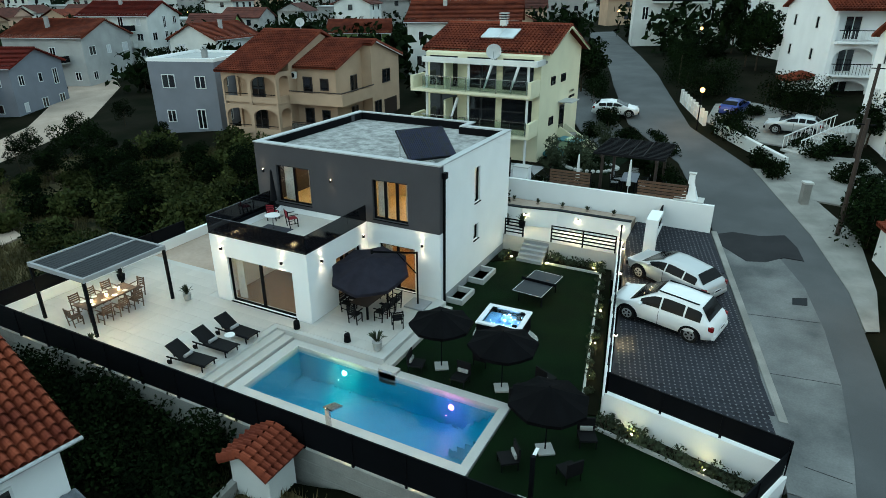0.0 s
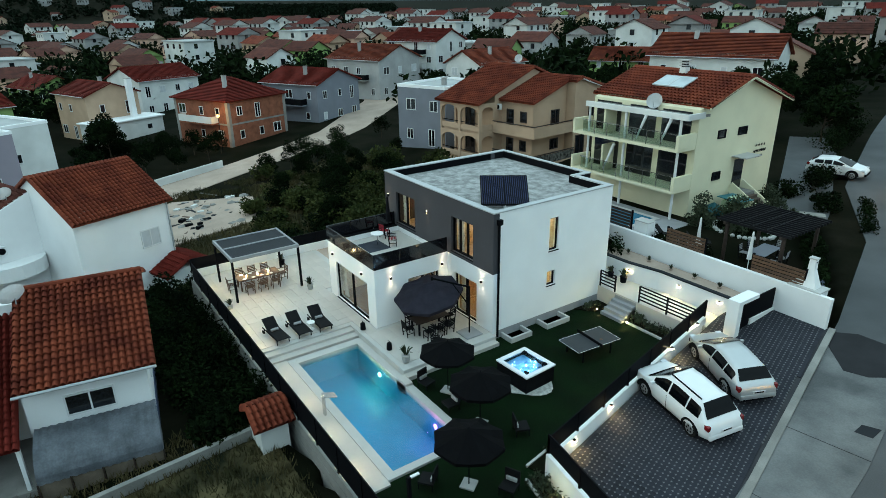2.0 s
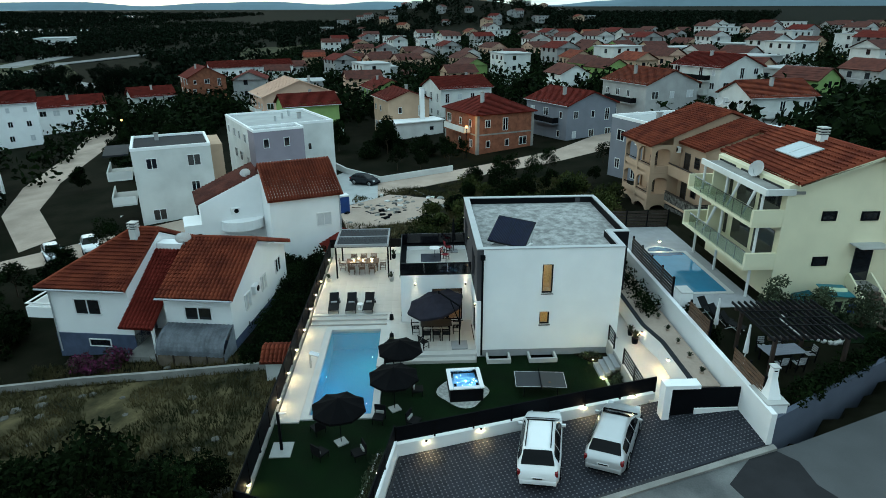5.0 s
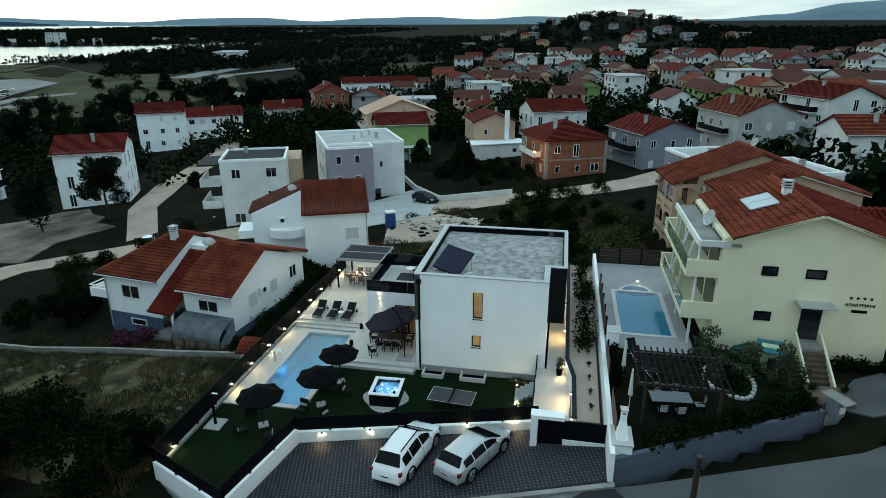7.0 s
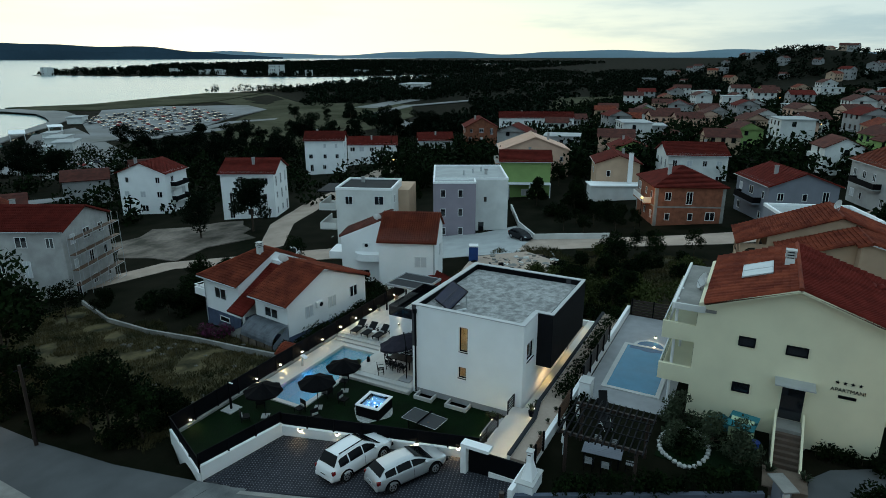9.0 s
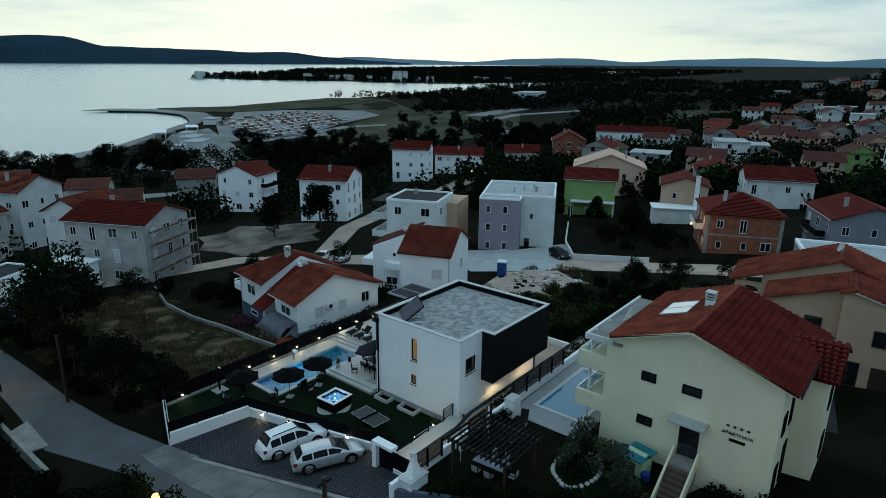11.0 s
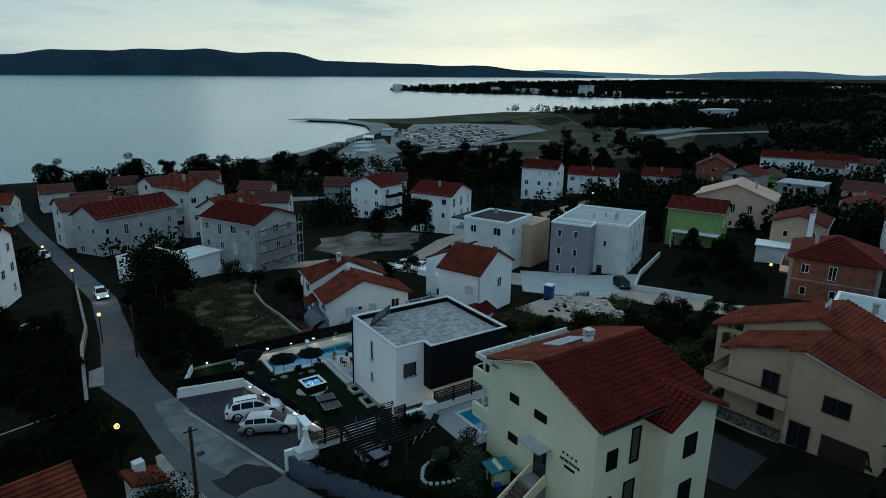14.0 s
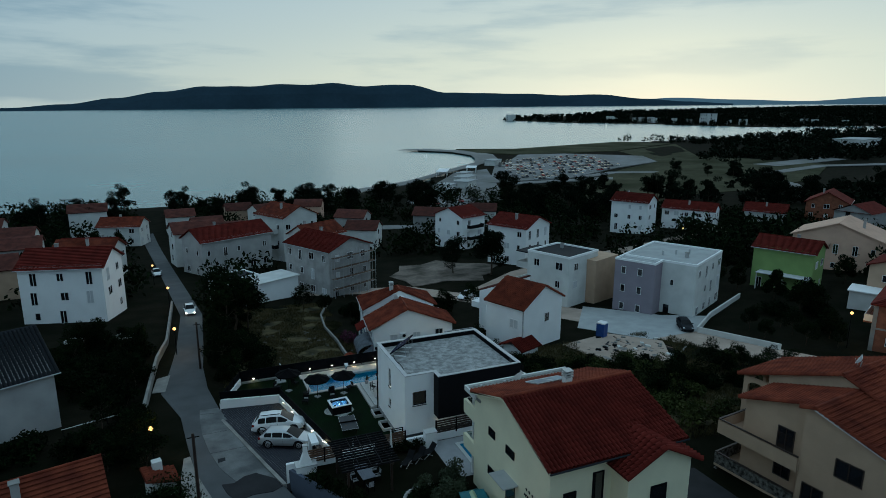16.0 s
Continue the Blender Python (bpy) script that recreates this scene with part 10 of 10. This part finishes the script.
park_ob, patio_ob = bpy.data.objects["parking"], bpy.data.objects["patio"]
P_BIG, P_DOT = piece_mesh("paver", 0.192, 0.192, 0.05, M["paver"]), piece_mesh("paver_dot", 0.062, 0.062, 0.05, M["paver_light"], 45)
tilt = Matrix.Rotation(math.atan(0.085), 4, "X")
laid = random.Random(9)
rest = {"v": [], "f": [], "m": []}
u, v = Vector((0.263, -0.965)), Vector((0.965, 0.263))
org = Vector((-2.3, 36.2))
for i in range(-8, 102):
    for j in range(-40, 11):
        for big in (True, False):
            p = org + u * (0.2 * (i + (0 if big else 0.5))) + v * (0.2 * (j + (0 if big else 0.5)))
            if not all(inside(PARK, p.x + dx, p.y + dy) for dx in (-0.13, 0.13) for dy in (-0.13, 0.13)):
                continue
            m = Matrix.Translation((p.x, p.y, park_z(p.x, p.y) + (0.0 if big else 0.004) + laid.uniform(-0.002, 0.002))) @ tilt @ Matrix.Rotation(math.atan2(v.y, v.x), 4, "Z")
            near = 19.5 < p.y < 21.9 and big
            if near:
                shared("paver", P_BIG, park_ob, m)
            else:
                src = P_BIG if big else P_DOT
                k = len(rest["v"])
                rest["v"] += [tuple(m @ q.co) for q in src.vertices]
                rest["f"] += [tuple(k + t for t in q.vertices) for q in src.polygons]
                rest["m"] += [0 if big else 1] * len(src.polygons)
me = bpy.data.meshes.new("pavers")
me.from_pydata(rest["v"], [], rest["f"])
me.materials.append(M["paver"])
me.materials.append(M["paver_light"])
me.polygons.foreach_set("material_index", rest["m"])
ob = new("pavers", me)
ob.parent = park_ob
tagged(ob, kind="stuff")
TILE = piece_mesh("patio_tile", 0.594, 0.594, 0.02, M["paving"])
PAT = [(-30.2, 13.4), (-18.5, 13.4), (-18.5, 18.55), (-12.9, 18.55), (-12.9, 24.2), (-17.3, 24.2), (-17.3, 19.5), (-23.05, 19.5), (-23.05, 21.6), (-30.2, 21.6)]
for i in range(30):
    for j in range(19):
        x, y = -30.2 + 0.6 * i + 0.3, 13.4 + 0.6 * j + 0.3
        if all(inside(PAT, x + dx, y + dy) for dx in (-0.29, 0.29) for dy in (-0.29, 0.29)):
            shared("patio_tile", TILE, patio_ob, pose(x, y, PATIO - 0.008 + laid.uniform(-0.0015, 0.0015)))


# ---- the court across the upper road ----
sheet("court", [(2.4, 43.2), (6.6, 42.0), (7.4, 47.0), (6.4, 52.0), (1.2, 52.2), (0.2, 49.0)], 0.1, M["concrete"], "worn grey concrete court before the houses", "court")
sheet("upper_court", [(-1.8, 55.0), (1.0, 54.0), (5.0, 58.0), (3.6, 63.0), (-1.6, 67.5), (-5.0, 66.5), (-5.2, 60.0)], 0.1, M["concrete"], "grey concrete yard with parked cars", "court")
st_ = thing("stairs", (1.4, 52.5, land(1.4, 52.5)), 46, "pale concrete outside stairs with white balustrade", "stairs")
for k in range(8):
    part("step", box_bm(k * 0.62, k * 0.62 + 0.66, -0.8, 0.8, -0.6, 0.17 * (k + 1)), M["coping_stone"], st_)
for s in (-0.78, 0.78):
    part("handrail", bar_bm((0.1, s, 1.1), (5.0, s, 2.4), 0.07, 0.07), M["frame"], st_)
    for k in range(13):
        part("baluster", box_bm(0.15 + k * 0.39, 0.19 + k * 0.39, s - 0.02, s + 0.02, 0.15 + k * 0.103, 1.1 + k * 0.103), M["frame"], st_)
part("landing", box_bm(4.96, 8.0, -1.2, 1.2, -0.6, 1.36), M["coping_stone"], st_)
gp2 = thing("gate_pillar", (2.3, 42.4, land(2.3, 42.4)), 20, "pale concrete gate pillar at the court", "pillar")
part("body", box_bm(-0.22, 0.22, -0.22, 0.22, -0.3, 1.35), M["concrete"], gp2)
part("cap", box_bm(-0.27, 0.27, -0.27, 0.27, 1.35, 1.45), M["coping_stone"], gp2)
pf = thing("picket_fence", (0, 0, 0), 0, "low pale wall with white pickets along the road", "fence")
for k in range(9):
    x, y = -8.2 + 0.38 * k, 67.0 - 1.02 * k
    part("post", box_bm(x - 0.14, x + 0.14, y - 0.14, y + 0.14, land(x, y) - 0.2, land(x, y) + 1.25), M["offwhite"], pf)
    if k < 8:
        part("base", bar_bm((x + 0.05, y - 0.14, land(x, y) + 0.2), (x + 0.33, y - 0.88, land(x + 0.38, y - 1.02) + 0.2), 0.2, 0.6), M["offwhite"], pf)
        part("rail", bar_bm((x + 0.05, y - 0.14, land(x, y) + 1.0), (x + 0.33, y - 0.88, land(x + 0.38, y - 1.02) + 1.0), 0.06, 0.08), M["frame"], pf)
        for i in range(3):
            u = (i + 1) / 4
            px, py = x + 0.38 * u, y - 1.02 * u
            part("picket", box_bm(px - 0.03, px + 0.03, py - 0.03, py + 0.03, land(px, py) + 0.4, land(px, py) + 1.0), M["frame"], pf)
hedge(-0.9, 50.6, 0.9, 46.0, land(0, 48) , 1.1, 1.0, 2600, M["leaf"], "rounded shrubs along the low white wall")
hedge(-4.0, 57.2, -1.4, 53.2, land(-3, 55), 1.6, 1.5, 3600, M["leaf"], "loose dark shrubs beside the upper yard")
hedge(-1.0, 66.6, 3.8, 62.0, land(1, 64), 2.6, 3.2, 6500, M["leaf"], "tall dark laurel hedge before the white house")
hedge(-8.4, 69.5, -4.2, 70.5, land(-6, 70), 3.0, 3.2, 6000, M["leaf"], "tall dark bushes beside the upper road")
hedge(-9.6, 74.0, -10.4, 84.0, land(-10, 79), 3.2, 4.0, 6500, M["leaf"], "row of dark bushes along the upper road")
hedge(-16.4, 64.0, -19.4, 78.0, land(-18, 70), 2.2, 1.6, 4500, M["leaf"], "dark clipped hedge above a low wall")
hedge(-13.6, 59.0, -12.6, 55.0, land(-13, 57), 1.6, 1.2, 2600, M["leaf"], "dark hedge at the parking court")
hedge(5.0, 36.8, 8.2, 41.5, land(6, 38), 3.0, 2.4, 7500, M["leaf"], "large leafy hedge growing over a carport")
sheet("house_path", [(-33.4, 46.2), (-31.0, 45.5), (-26.2, 50.0), (-26.6, 55.0), (-32.6, 54.0)], 0.06, M["asphalt_new"], "dark grey path between the two houses", "path")
sheet("side_court", [(-13.6, 60.6), (-10.2, 53.4), (-9.0, 50.0), (-9.9, 48.2), (-13.0, 50.6), (-14.9, 54.6), (-17.2, 59.5), (-22.5, 70.5), (-19.5, 71.5), (-16.2, 66.6)], 0.08, M["asphalt"], "pale parking court beside the upper road", "court")

# outbuilding and low roofs on the seaward side of the road
ob_h = thing("outbuilding", (6.4, 35.1, land(6.4, 35.1)), 14, "small white outbuilding with a red tiled roof and chimney", "shed")
part("wall", box_bm(-0.9, 0.9, -0.9, 0.9, -0.3, 2.0), M["offwhite"], ob_h)
bm = bmesh.new()
slope(bm, (-1.1, 1.1, 1.9), (-1.1, -1.1, 1.9), (1.1, 1.1, 2.6), (1.1, -1.1, 2.6), 0.36, 0.3)
part("roof", bm, M["tile"], ob_h)
part("chimney", box_bm(-0.3, 0.35, -1.0, -0.4, 1.9, 3.0), M["offwhite"], ob_h)

# road life: a car with its lamps on, walls, round planters
lit = car("car", pose(4.15, -26.5, land(4.15, -26.5) + 0.1, 0, 0, 92), white_paint, 4.2, 1.75, 1.5, "white car on the road with its headlights on", "cars by the road", rails=False)
head_glow = glow("lit_headlamp", (1.0, 0.86, 0.6), 30.0)
for s in (-0.62, 0.62):
    part("headlamp_bulb", cyl_bm((2.12, s, 0.68), (2.16, s, 0.68), 0.1, seg=12), head_glow, lit, "lit headlamp")
    lamp("headlamp", (4.15 + s, -24.3, land(4.1, -24) + 0.75), (1.0, 0.86, 0.6), 60, 0.08, 80, (4.15 + s, -15, land(4.1, -16)))
car("car", pose(10.8, -68.0, land(10.8, -68.0) + 0.1, 0, 0, 98), white_paint, 4.2, 1.75, 1.5, "white car far down the road", "cars by the road", rails=False)
for x, y in ((-1.2, -28.4), (-4.2, -29.0)):
    car("car", pose(x, y, land(x, y) + 0.08, 0, 0, 165), M["darkroof"], 4.2, 1.75, 1.5, "dark car parked before a low white garage", "cars by the road", rails=False)
for x, y in ((19.2, -14.3), (16.1, -14.7), (12.9, -14.7)):
    rg = thing("round_planter", (x, y, land(x, y)), 0, "low round stone planter ring on the ground", "planter", "round planters")
    bm = bmesh.new()
    for k in range(20):
        a0, a1 = 2 * math.pi * k / 20, 2 * math.pi * (k + 1) / 20
        bar(bm, (1.1 * math.cos(a0), 1.1 * math.sin(a0), 0.15), (1.1 * math.cos(a1), 1.1 * math.sin(a1), 0.15), 0.2, 0.3)
    part("rim", bm, M["coping_stone"], rg)
    part("soil", cyl_bm((0, 0, -0.1), (0, 0, 0.2), 1.0, seg=20), M["ground"], rg)

apron = mat("pale_worn_concrete", (0.185, 0.187, 0.187), 0.9, vary=0.35, scale=0.45, fine=14, bump=0.2, second=(0.085, 0.088, 0.09))
sheet("apron", [(1.75, 18.3), (3.55, 18.2), (3.6, 20.5), (3.45, 24.4), (3.0, 28.1), (2.3, 31.6), (1.2, 34.4), (-0.3, 33.9), (-1.5, 34.9), (-1.95, 35.9), (0.35, 26.3)], 0.085, apron, "pale worn concrete apron before the parking bay", "pavement")
for a_, b_ in (((2.2, 19.6), (3.5, 19.4)), ((3.42, 24.4), (0.95, 24.2)), ((2.9, 28.6), (-0.1, 28.3))):
    ca_, cb_ = Vector((*a_, land(*a_) + 0.088)), Vector((*b_, land(*b_) + 0.088))
    setting("pavement_joint", bar_bm(ca_, cb_, 0.016, 0.012), M["asphalt_new"], "dark tar joint across the concrete", "joint")
sheet("side_court_concrete", [(7.9, 6.6), (6.5, 5.7), (6.9, 11.4), (8.2, 11.2)], 0.085, M["concrete"], "pale concrete at a garden gate", "pavement")

setting("garden_lawn", prism_bm([(-14.4, 42.0), (-9.6, 41.95), (-9.0, 46.9), (-14.3, 46.9)], NZ - 0.05, NZ + 0.025), M["lawn"], "dark lawn of the neighbour's garden", "lawn")
setting("garden_path", prism_bm([(-11.4, 47.3), (-9.5, 47.3), (-9.7, 49.4), (-11.4, 49.4)], 2.0, 2.62), mat("brown_paving", (0.15, 0.115, 0.09), 0.8, vary=0.2, scale=2), "brown paved path to the stairs", "path")
pk = thing("water_tank", (-12.9, 46.85, NZ), 0, "small blue plastic tub beside the playhouse", "tub")
part("body", cyl_bm((0, 0, 0), (0, 0, 0.45), 0.22, 0.27, 14), mat("blue_plastic_tub", (0.01, 0.04, 0.25), 0.5), pk)
